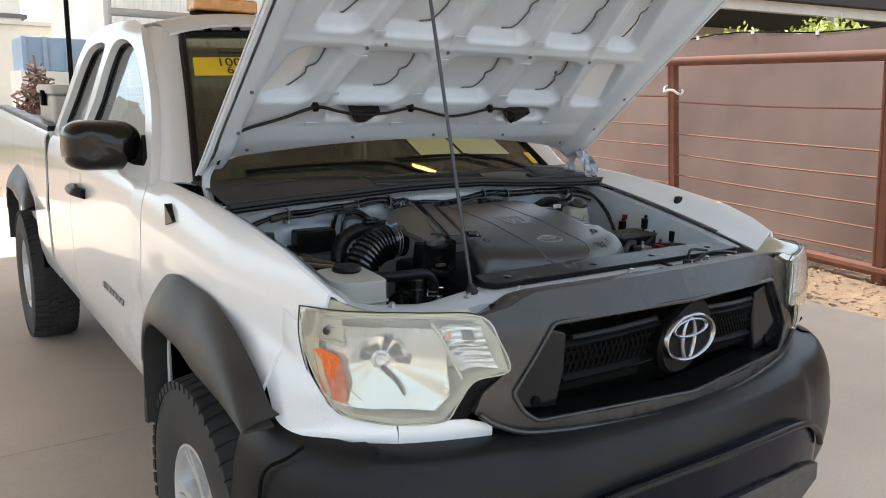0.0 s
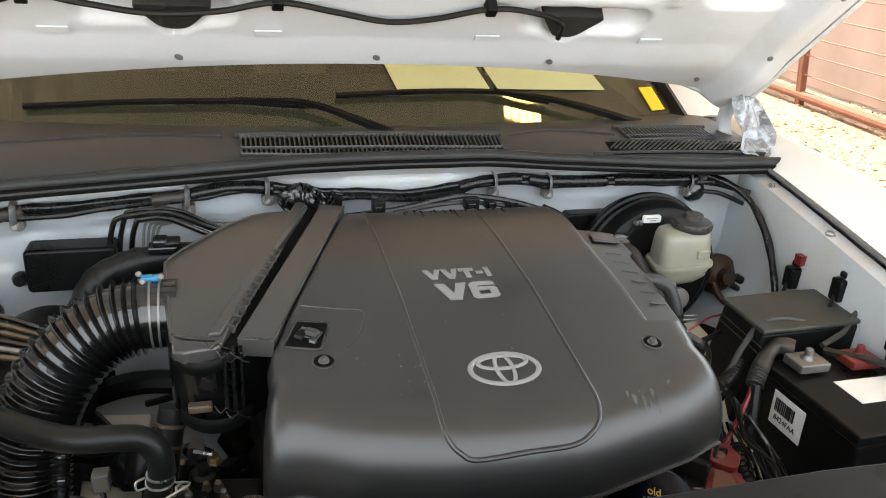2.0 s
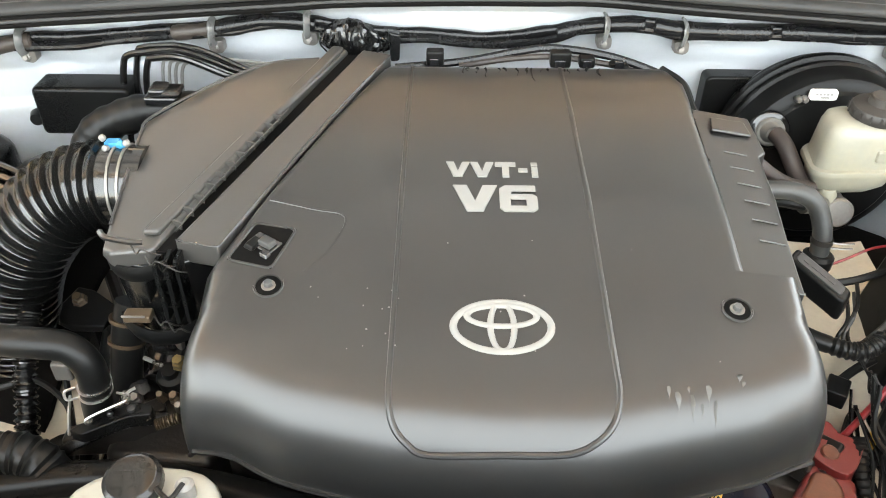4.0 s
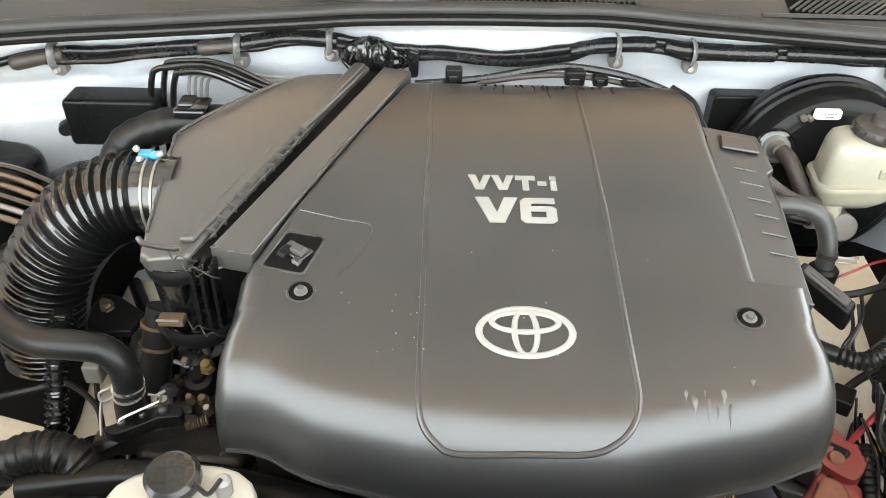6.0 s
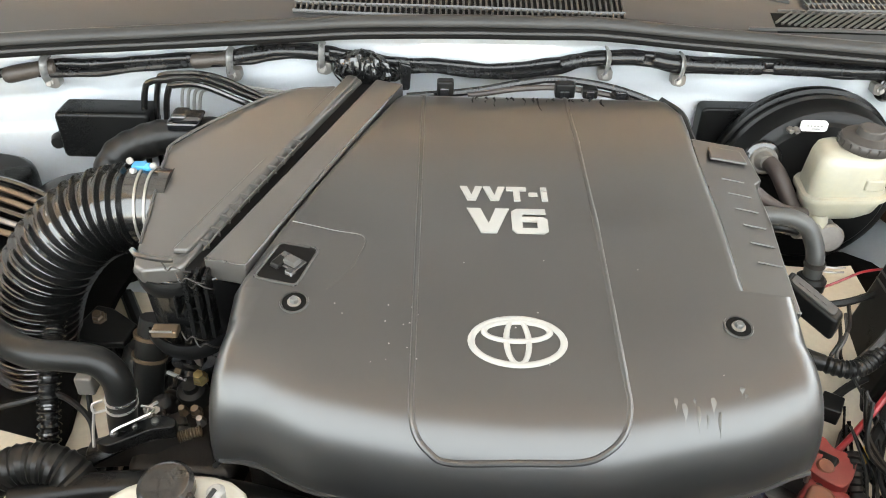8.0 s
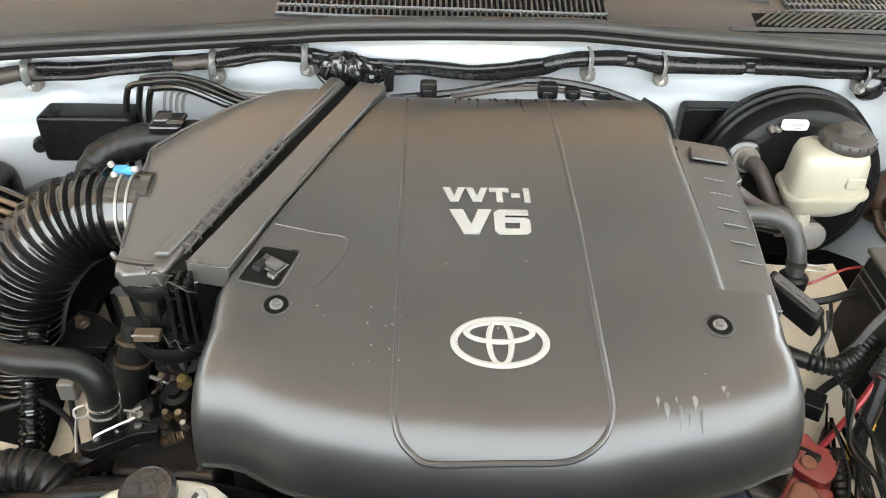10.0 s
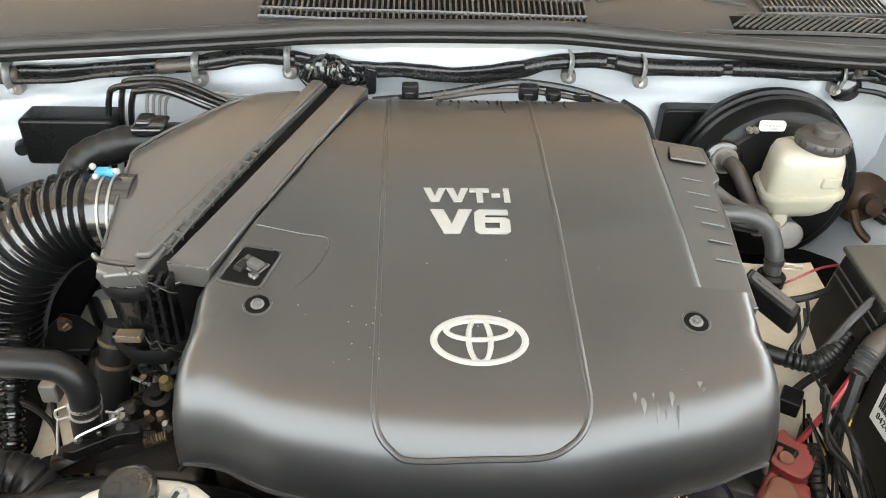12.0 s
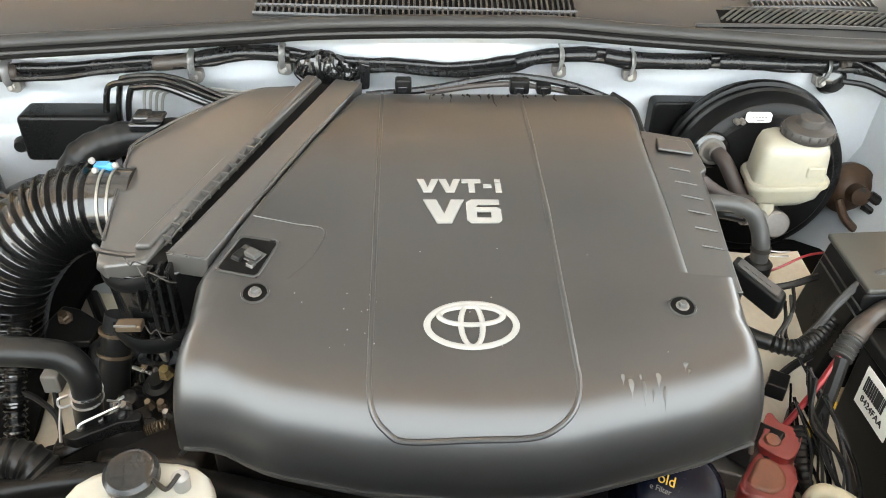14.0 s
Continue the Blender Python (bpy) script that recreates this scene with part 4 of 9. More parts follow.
    # bumper: one moulding wrapped round the nose
    half = [(0.93, 0.455, 0), (0.92, 0.34, 0), (0.872, 0.20, 0), (0.80, 0.095, 0), (0.70, 0.02, 0), (0.55, -0.03, 0), (0.28, -0.067, 0)]
    plan = curve_pts([(-x, y, z) for x, y, z in half] + [(0, -0.08, 0)] + half[::-1], 10)
    prof = [(0.085, 0.838), (0.056, 0.8365), (0.046, 0.832), (0.038, 0.824), (0.030, 0.811), (0.021, 0.794), (0.014, 0.776), (0.008, 0.755), (0.003, 0.73), (0.0, 0.70), (-0.006, 0.66), (-0.006, 0.60), (0.0, 0.54), (0.02, 0.47), (0.05, 0.42), (0.11, 0.41)]
    bm = bmesh.new()
    rows = []
    for i, p in enumerate(plan):
        d = plan[min(i + 1, len(plan) - 1)] - plan[max(i - 1, 0)]
        nrm = Vector((d.y, -d.x, 0)).normalized()
        edge = min(1, abs(p.x) / 0.8)
        proud = min(1, max(0, (0.50 - abs(p.x)) / 0.06))
        row = [p - nrm * (off - 0.016 * proud * proud * (3 - 2 * proud) * (z < 0.83)) + Vector((0, 0, z)) for off, z in prof]
        if abs(p.x) < 0.80:
            row[0] = Vector((p.x, nose_y(p.x) + 0.02, 0.838))
        else:
            row[0] = p - nrm * 0.078 + Vector((0, 0, 0.842))
        rows.append([bm.verts.new(q) for q in row])
    fs = [bm.faces.new((a[j], b[j], b[j + 1], a[j + 1])) for a, b in zip(rows, rows[1:]) for j in range(len(prof) - 1)]
    bmesh.ops.recalc_face_normals(bm, faces=fs)
    bmesh.ops.solidify(bm, geom=fs, thickness=0.006)
    bump = part("front_bumper", bm, "bumper_black", truck, "unpainted dark grey plastic front bumper", sharp=50)
    # lower intake: dark glossy panel set in a raised frame
    bm = bmesh.new()
    def at(x, z, o):
        yy = bend(abs(x), [0, 0.28, 0.48, 0.55, 0.62, 0.70], [-0.096, -0.083, -0.05, -0.026, 0.004, 0.04])
        return (x, yy - o, z)
    ring = [(-0.47, 0.67), (-0.36, 0.722), (-0.18, 0.735), (0, 0.738), (0.18, 0.735), (0.36, 0.722), (0.47, 0.67), (0.53, 0.615), (0.52, 0.56), (0.40, 0.595), (0.2, 0.612), (0, 0.616), (-0.2, 0.612), (-0.40, 0.595), (-0.52, 0.56), (-0.53, 0.615)]
    plate(bm, smooth_ring(ring, 2), [], lambda x, z: Vector(at(x, z, 0.012)), 0.03, cuts=2)
    part("intake_panel", bm, "navy", bump, "glossy black lower intake panel")
    bm = bmesh.new()
    top = [(-0.53, 0.612), (-0.47, 0.67), (-0.36, 0.722), (-0.18, 0.735), (0, 0.738), (0.18, 0.735), (0.36, 0.722), (0.47, 0.67), (0.53, 0.612)]
    tube(bm, [at(x, z, 0.024) for x, z in top], 0.009, 8, 5)
    part("intake_brow", bm, "bumper_black", bump)
    bm = bmesh.new()
    ring = [(-0.52, 0.558), (-0.40, 0.593), (-0.2, 0.610), (0, 0.614), (0.2, 0.610), (0.40, 0.593), (0.52, 0.558), (0.545, 0.50), (0.50, 0.42), (0.25, 0.40), (-0.25, 0.40), (-0.50, 0.42), (-0.545, 0.50)]
    prism(bm, ring, lambda x, z: at(x, z, -0.03), lambda x, z: at(x, z, 0.028 - 0.5 * max(0, 0.5 - z)))
    part("skid_panel", bm, "trim_grey", bump, "dark grey skid panel", bevel=0.012)
    # seam where the bumper's end meets the flare
    for s in (-1, 1):
        bm = bmesh.new()
        tube(bm, [(s * 0.868, 0.225, 0.842), (s * 0.892, 0.255, 0.81), (s * 0.914, 0.30, 0.775), (s * 0.922, 0.32, 0.72), (s * 0.922, 0.325, 0.60)], 0.004, 6, 6)
        part("bumper_seam", bm, "black_and_shade", bump)
    # white filler panels below the headlamps
    for s in (-1, 1):
        bm = bmesh.new()
        def fill(u, v):
            x = 0.515 + 0.184 * u
            zt = lerp(x, [0.515, 0.565, 0.617, 0.70], [0.862, 0.878, 0.88, 0.878])
            return (s * x, nose_y(x) - 0.004 - 0.003 * math.sin(math.pi * v), 0.832 + (zt - 0.832) * v)
        grid(bm, fill, 24, 6, 0.006)
        part("headlamp_filler", bm, "white_paint", truck)
        # the wing's front corner, swept from the lamp's edge out to the flare and the bumper
        def edge(y, k, o=-0.004):
            x, z = side_profile(y, k, 1)
            return (x + o, y, z)
        def by_lamp(x, z):
            return (x, nose_y(x) - 0.02 * math.sin(math.pi * min(1, max(0, (z - 0.85) / 0.25))) + 0.008, z)
        near_lamp = curve_pts([by_lamp(*p) for p in ((0.8045, 1.045), (0.8035, 0.985), (0.8015, 0.95), (0.797, 0.922), (0.789, 0.899), (0.779, 0.890), (0.768, 0.884), (0.735, 0.879), (0.70, 0.877))], 6)
        flare = [(min(x, side_profile(y, 0.92, 1)[0] - 0.0005), y, z) for x, y, z in ((0.850, 0.452, 0.918), (0.862, 0.405, 0.880), (0.88, 0.352, 0.846))]
        far = curve_pts([edge(0.445, 0.40), edge(0.448, 0.46), edge(0.45, 0.52)] + flare + [(0.845, 0.286, 0.837), (0.778, 0.206, 0.834), (0.70, nose_y(0.70) - 0.003, 0.831)], 6)
        bm = bmesh.new()
        def swept(u, v):
            f = u * (len(near_lamp) - 1)
            i = min(int(f), len(near_lamp) - 2)
            a, b = near_lamp[i].lerp(near_lamp[i + 1], f - i), far[i].lerp(far[i + 1], f - i)
            q = a.lerp(b, v)
            k = 0.006 * math.sin(math.pi * v)
            return (s * (q.x + k * min(1, max(0, 2 - 2 * u))), q.y - k * min(1, 2 * u), q.z)
        grid(bm, swept, 48, 10, 0.004)
        part("fender_nose", bm, "white_paint", truck, sharp=70)


def plate_ring(bm, cx, cz, a, b, w, fn, depth, n=44):
    """An oval ring: raised band between two ellipses."""
    rings = []
    for r, d in ((1, 0), (0.93, 0.6), (0.72, 0.95), (0.5, 1.05), (0.28, 0.95), (0.07, 0.6), (0, 0)):
        rings.append([bm.verts.new(fn(cx + (a - w * (1 - r)) * math.cos(t), cz + (b - w * 0.9 * (1 - r)) * math.sin(t), d * depth)) for t in (2 * math.pi * k / n for k in range(n))])
    for p, q in zip(rings, rings[1:] + rings[:1]):
        for k in range(n):
            bm.faces.new((p[k], p[(k + 1) % n], q[(k + 1) % n], q[k]))


LAMP = [(0.802, 1.080), (0.768, 1.100), (0.654, 1.102), (0.545, 1.092), (0.514, 1.043), (0.495, 0.981), (0.565, 0.967), (0.595, 0.919), (0.617, 0.882), (0.70, 0.880), (0.768, 0.886), (0.788, 0.899), (0.800, 0.948), (0.805, 1.02)]


def build_headlamp(s):
    def on(x, z, o=0.0):
        bulge = 0.02 * math.sin(math.pi * min(1, max(0, (z - 0.85) / 0.25)))
        return Vector((s * x, nose_y(x) - bulge - o, z))
    # housing: cream moulded rim and dished back
    bm = bmesh.new()
    n = len(LAMP)
    cx, cz = 0.67, 0.99
    rings = [[bm.verts.new(on(cx + (x - cx) * a, cz + (z - cz) * b, o)) for x, z in LAMP] for a, b, o in ((1, 1, 0.0), (0.955, 0.92, -0.006), (0.93, 0.88, -0.016), (0.90, 0.84, -0.045), (0.84, 0.80, -0.075))]
    for a, b in zip(rings, rings[1:]):
        for i in range(n):
            bm.faces.new((a[i], a[(i + 1) % n], b[(i + 1) % n], b[i]))
    bm.faces.new(rings[-1])
    lamp = part("headlamp", bm, "lens_old", truck, "hazy yellowed headlamp with chrome reflector")
    # main reflector: a dished bowl with flutes fanning out below the bulb
    d = Vector((s * 0.30, -0.94, 0.10)).normalized()
    c = on(0.712, 1.003, -0.060)
    bm = bmesh.new()
    def dish(u, v):
        a = 2 * math.pi * u
        dx, dz = -math.cos(a), math.sin(a)
        reach = (0.105 if dx > 0 else 0.074) / max(abs(dx), 1e-3)
        reach = min(reach, (0.064 if dz > 0 else 0.098) / max(abs(dz), 1e-3), 0.125)
        r = 0.012 + (reach - 0.012) * v
        flute = 0.0016 * max(0, -dz) ** 0.5 * v * math.cos(a * 14) + 0.0012 * math.cos(a * 9) * v
        return on(0.712 - dx * r, 1.003 + dz * r, -0.066 + 5.2 * r * r * (1 - 2.2 * r) + flute)
    grid(bm, dish, 168, 14, 0.002)
    part("reflector", bm, "lamp_soft", lamp, "bright fluted reflector", sharp=60)
    # facets round the upper half of the bulb, mirroring the dark roof
    bm = bmesh.new()
    rnd = random.Random(14)
    for k in range(9):
        a0, a1 = -0.35 + 3.75 * k / 9, -0.35 + 3.75 * (k + 1) / 9
        for r0, r1 in ((0.014, 0.030), (0.030, 0.047)):
            t = rnd.uniform(-0.006, 0.006)
            q = [on(0.712 - r * math.cos(a), 1.003 + r * math.sin(a), -0.060 + 5 * r * r + (t if r == r0 else -t)) for a, r in ((a0, r0), (a1, r0), (a1, r1), (a0, r1))]
            bm.faces.new([bm.verts.new(p) for p in q])
    part("upper_facets", bm, "lamp_back", lamp, "dark mirroring facets over the bulb", sharp=5)
    # black patches laid over the facets as painted dark reflections
    bm = bmesh.new()
    for a0, a1, r0, r1 in ((0.2, 0.9, 0.018, 0.040), (1.15, 1.5, 0.016, 0.046), (1.75, 2.5, 0.017, 0.034), (2.75, 3.2, 0.018, 0.036), (-0.2, 0.1, 0.022, 0.047)):
        q = [on(0.712 - r * math.cos(a), 1.003 + r * math.sin(a), -0.054 + 5 * r * r) for a, r in ((a0, r0), (a1, r0), (a1, r1), (a0, r1))]
        bm.faces.new([bm.verts.new(p) for p in q])
    part("dark_reflections", bm, "cheek", lamp, "dark patches painted as reflections on the facets")
    bm = bmesh.new()
    lathe(bm, [(0.0125, -0.01), (0.0135, 0.012), (0.011, 0.018), (0.0085, 0.019), (0.0, 0.016)], c, d, 18)
    part("bulb_shield", bm, "chrome", lamp)
    bm = bmesh.new()
    lathe(bm, [(0.017, 0.004), (0.0185, 0.006), (0.0185, 0.010), (0.017, 0.011)], c, d, 24)
    part("bulb_ring", bm, "steel", lamp)
    bm = bmesh.new()
    tube(bm, [c + d * 0.006 + Vector((0, 0, -0.012)), on(0.694, 0.962, -0.034), on(0.682, 0.935, -0.028)], lambda t: 0.0055 - 0.003 * t, 8, 5)
    part("bulb_stay", bm, "dark_metal", lamp)
    # divider and the ribbed signal chamber
    bm = bmesh.new()
    tube(bm, [on(0.640, 1.085, -0.006), on(0.618, 1.045, -0.010), on(0.596, 0.995, -0.010), on(0.586, 0.970, -0.006)], 0.0036, 6, 5)
    part("divider", bm, "lens_old", lamp)
    bm = bmesh.new()
    def chamber(u, v):
        z = 0.985 + 0.09 * v
        x0, x1 = 0.588 + 0.044 * v, 0.512 + 0.030 * v
        return on(x0 + (x1 - x0) * u, z, -0.036 + 0.020 * (2 * u - 1) ** 2 + 0.010 * (2 * v - 1) ** 2 + 0.0016 * math.cos(v * 2 * math.pi * 7))
    grid(bm, chamber, 16, 56, 0.002)
    part("turn_signal", bm, "lamp_back", lamp, "chrome ribbed signal chamber", sharp=70)
    bm = bmesh.new()
    lathe(bm, [(0.008, -0.012), (0.0095, 0.0), (0.009, 0.008), (0.005, 0.013), (0, 0.014)], on(0.603, 1.052, -0.028), d, 16)
    part("amber_bulb", bm, "amber", lamp)
    bm = bmesh.new()
    prism(bm, [(0.572, 1.062), (0.553, 1.064), (0.547, 1.040), (0.568, 1.036)], lambda x, z: on(x, z, -0.030), lambda x, z: on(x, z, -0.020))
    part("signal_socket", bm, "black_plastic", lamp, bevel=0.002)
    for k in range(5):
        bm = bmesh.new()
        z = 0.994 + 0.0125 * k
        tube(bm, [on(0.517 + 0.004 * k, z, -0.012), on(0.545, z, -0.014), on(0.570 + 0.004 * k, z, -0.016)], 0.0011, 4, 2)
        part("signal_rib", bm, "rubber_grey" if k % 2 else "chrome", lamp)
    # orange marker moulded against the outer edge, small screw above it
    bm = bmesh.new()
    prism(bm, soft_corners([(0.800, 1.004), (0.794, 1.012), (0.783, 1.008), (0.775, 0.95), (0.776, 0.912), (0.788, 0.912), (0.796, 0.93)], 0.004, 3), lambda x, z: on(x, z, -0.024), lambda x, z: on(x, z, -0.004))
    part("side_marker", bm, "amber", lamp, "orange side marker", bevel=0.002)
    bm = bmesh.new()
    lathe(bm, [(0.009, 0), (0.009, 0.008), (0.005, 0.009), (0.005, 0.014)], on(0.786, 1.052, -0.03), (s * 0.5, -0.8, 0), 12)
    part("aim_screw", bm, "dark_metal", lamp)
    bm = bmesh.new()
    grid(bm, lambda u, v: on(0.799 - 0.030 * u, 1.025 + 0.055 * v, -0.026 - 0.01 * u), 6, 6, 0.002)
    part("corner_reflector", bm, "lens_old", lamp)
    # outer lens with its bright moulded edge
    bm = bmesh.new()
    plate(bm, smooth_ring(LAMP, 3), [], lambda x, z: on(x, z, 0.006), 0.003, cuts=2)
    part("lens", bm, "lens_hazy", lamp, "hazy yellowed lens", shadow=False)
    bm = bmesh.new()
    tube(bm, [on(x, z, 0.004) for x, z in LAMP + LAMP[:1]], 0.0018, 8, 4)
    part("lens_edge", bm, "lens_old", lamp)
    bm = bmesh.new()
    tube(bm, [on(cx + (x - cx) * 1.014, cz + (z - cz) * 1.02, -0.006) for x, z in LAMP + LAMP[:1]], 0.0016, 6, 4)
    part("gasket", bm, "rubber_grey", lamp)
    # upper face of the lens, sloping back under the wing's front edge
    bm = bmesh.new()
    def top_face(u, v):
        x = 0.545 + 0.247 * u
        e = on(x, bend(x, [0.545, 0.60, 0.654, 0.768, 0.792], [1.090, 1.098, 1.102, 1.10, 1.088]), 0.004)
        k = max(0.0, (u - 0.22) / 0.78)
        bx, bz = side_profile(0.31, 0.30 * k, 1)
        b = Vector((s * (bx - 0.004), 0.315, bz - 0.012 - 0.01 * k)) if u > 0.22 else on(x, 1.098, -0.04)
        q = e.lerp(b, v)
        return q + Vector((0, 0, -0.004 * math.sin(math.pi * v)))
    grid(bm, top_face, 24, 8, 0.004)
    part("lens_top", bm, "lens_old", lamp, "yellowed upper face of the lens")
    # dark bracket between lamp and surround
    bm = bmesh.new()
    prism(bm, [(0.50, 0.978), (0.575, 0.962), (0.600, 0.915), (0.618, 0.876), (0.565, 0.874), (0.52, 0.925)], lambda x, z: on(x, z, -0.06), lambda x, z: on(x, z, -0.010))
    part("lamp_bracket", bm, "black_plastic", lamp, bevel=0.003)


def screen_at(u, v, o=0.0):
    """A place on the windscreen, u across and v up, lifted off it where o is negative."""
    x = (2 * u - 1) * lerp(v, [0, 1], [0.72, 0.55])
    bow = 1 - (2 * u - 1) ** 2
    return Vector((x, 1.30 - 0.13 * bow + (0.66 + 0.06 * bow) * v + o * 0.57, 1.228 + 0.482 * v + 0.02 * bow * v + 0.012 * math.sin(v * math.pi) - o * 0.82))


def build_cab():
    def side_x(z):
        return bend(z, [1.18, 1.28, 1.45, 1.62, 1.72, 1.80], [0.85, 0.812, 0.748, 0.69, 0.645, 0.57])
    outline = [(1.30, 1.225), (1.38, 1.30), (1.54, 1.43), (1.76, 1.575), (2.0, 1.695), (2.15, 1.74), (2.40, 1.762), (2.80, 1.765), (2.98, 1.745), (3.06, 1.68), (3.10, 1.45), (3.11, 1.27), (2.5, 1.262)]
    rim = [tuple(p[:2]) for p in curve_pts([(y, z, 0) for y, z in outline[:12]], 4)] + [(2.5, 1.262)]
    door_win = smooth_ring([(1.42, 1.268), (1.53, 1.362), (1.63, 1.438), (1.80, 1.542), (2.0, 1.634), (2.20, 1.680), (2.38, 1.684), (2.435, 1.630), (2.440, 1.45), (2.440, 1.282), (1.9, 1.270)], 3)
    rear_win = smooth_ring([(2.545, 1.29), (2.540, 1.48), (2.545, 1.64), (2.62, 1.684), (2.84, 1.680), (2.94, 1.63), (3.0, 1.46), (3.02, 1.30), (2.8, 1.288)], 3)
    for s in (-1, 1):
        bm = bmesh.new()
        plate(bm, rim, [door_win, rear_win], lambda y, z: Vector((s * side_x(z), y, z)), 0.03, cuts=2)
        cabside = part("cab_side", bm, "white_paint", truck)
        for nm, win in (("door_window", door_win), ("rear_window", rear_win)):
            bm = bmesh.new()
            plate(bm, win, [], lambda y, z: Vector((s * (side_x(z) - 0.014), y, z)), 0.004, cuts=1)
            part(nm, bm, "glass_dark", cabside, shadow=False)
            bm = bmesh.new()
            tube(bm, [(s * (side_x(z) - 0.006), y, z) for y, z in win + win[:1]], 0.010, 6, 1)
            part("window_seal", bm, "black_plastic", cabside)
        bm = bmesh.new()
        tube(bm, [(s * (side_x(z) + 0.002), y, z) for y, z in ((1.50, 1.30), (1.80, 1.51), (2.1, 1.69), (2.3, 1.735), (2.45, 1.735), (2.50, 1.66), (2.508, 1.45), (2.508, 1.28))], 0.006, 6, 6)
        part("door_gap", bm, "seam", cabside)
    # roof panel, crowned, with the front edge over the glass
    bm = bmesh.new()
    def roof(u, v):
        y = 1.95 + 1.13 * v
        x = (2 * u - 1) * 0.60
        front = -0.05 * max(0, 1 - v / 0.15) ** 1.5 - 0.03 * max(0, (v - 0.9) / 0.1)
        return (x, y - 0.06 * (1 - (2 * u - 1) ** 2) * (1 - v), 1.762 + 0.055 * (1 - abs(2 * u - 1) ** 4) + front)
    grid(bm, roof, 24, 18, 0.01)
    part("roof", bm, "white_paint", truck)
    # windscreen, raked and bowed
    screen = screen_at
    bm = bmesh.new()
    grid(bm, lambda u, v: screen(u, v), 24, 10, 0.005)
    ws = part("windscreen", bm, "windscreen", truck, "raked windscreen with tinted top", shadow=False)
    bm = bmesh.new()
    tube(bm, [screen(0, k / 8) for k in range(9)] + [screen(k / 16, 1) for k in range(1, 17)] + [screen(1, 1 - k / 8) for k in range(1, 9)], 0.016, 6, 1)
    part("windscreen_seal", bm, "black_plastic", ws)
    # broad white pillars between screen and doors
    for s in (-1, 1):
        bm = bmesh.new()
        edge = [(1.30, 1.225), (1.38, 1.30), (1.54, 1.43), (1.76, 1.575), (2.0, 1.695), (2.15, 1.74)]
        def pil(u, v):
            i = u * 5
            y, z = bend(i, range(6), [e[0] for e in edge]), bend(i, range(6), [e[1] for e in edge])
            a = Vector((s * side_x(z), y, z))
            b = screen(0.5 + s * 0.5, u)
            q = a.lerp(b, v)
            d = 0.03 * math.sin(math.pi * v)
            return q + Vector((s * d * 0.6, -d * 0.6, d * 0.5))
        grid(bm, pil, 40, 12, 0.006)
        part("pillar", bm, "white_paint", truck)
    # yellow sticker with a price, seen through the glass from outside
    bm = bmesh.new()
    grid(bm, lambda u, v: screen(0.022 + 0.32 * u, 0.655 + 0.14 * v, -0.006), 6, 1, 0.001)
    st = part("sticker", bm, "yellow", ws, "yellow sticker with black figures")
    bm = bmesh.new()
    words(bm, "100", lambda p, q, r: screen(0.128 + p / 1.2, 0.748 + q / 0.68, -0.009 - r), 0.075, 0.0006)
    words(bm, "6", lambda p, q, r: screen(0.122 + p / 1.2, 0.688 + q / 0.68, -0.009 - r), 0.022, 0.0006)
    part("figures", bm, "ink", ws)
    bm = bmesh.new()
    grid(bm, lambda u, v: screen(0.10 + 0.22 * u, 0.845 + 0.03 * v, -0.004), 6, 1, 0.001)
    part("tint_band", bm, "dark_green", ws)
    # two pale bulletins at the foot of the screen, a yellow tag at its corner
    for u0, u1 in ((0.555, 0.690), (0.702, 0.882)):
        bm = bmesh.new()
        grid(bm, lambda u, v: screen(u0 - 0.03 * v + (u1 - u0) * u, 0.125 - 0.016 * (u1 > 0.8) * u + 0.20 * v, -0.004), 4, 4, 0.0008)
        part("bulletin", bm, "bulletin", ws, "pale yellow paper on the windscreen")
    bm = bmesh.new()
    grid(bm, lambda u, v: screen(0.950 + 0.026 * u, 0.035 + 0.075 * v, -0.004), 3, 3, 0.002)
    part("tag", bm, "yellow", ws)
    # cabin shell: floor, bulkhead, dashboard, seats; enough to close it and show through the glass
    bm = bmesh.new()
    box(bm, -0.80, 0.80, 1.42, 3.06, 0.55, 0.60)
    box(bm, -0.80, 0.80, 1.42, 1.46, 0.60, 1.20)
    part("cabin_floor", bm, "cabin", truck)
    bm = bmesh.new()
    plate(bm, [(-0.80, 0.6), (0.80, 0.6), (0.80, 1.25), (0.62, 1.72), (-0.62, 1.72), (-0.80, 1.25)], [rounded(-0.5, 0.5, 1.3, 1.62, 0.05)], lambda x, z: Vector((x, 3.08, z)), 0.03)
    bw = part("cab_back", bm, "white_paint", truck)
    bm = bmesh.new()
    grid(bm, lambda u, v: (-0.51 + 1.02 * u, 3.075, 1.29 + 0.34 * v), 2, 2, 0.004)
    part("back_glass", bm, "glass_dark", bw, shadow=False)
    bm = bmesh.new()
    grid(bm, lambda u, v: (-0.70 + 1.40 * u, 1.36 + 0.52 * v, 1.19 + 0.06 * math.sin(v * 2.2) - 0.12 * max(0, v - 0.7)), 20, 8, 0.03)
    part("dashboard", bm, "cabin", truck)
    for x in (-0.36, 0.36):
        bm = bmesh.new()
        prism(bm, rounded(x - 0.24, x + 0.24, 2.2, 2.7, 0.08), lambda a, b: (a, b, 0.72), lambda a, b: (a, b, 0.92))
        seat = part("seat", bm, "cabin", truck, bevel=0.03)
        bm = bmesh.new()
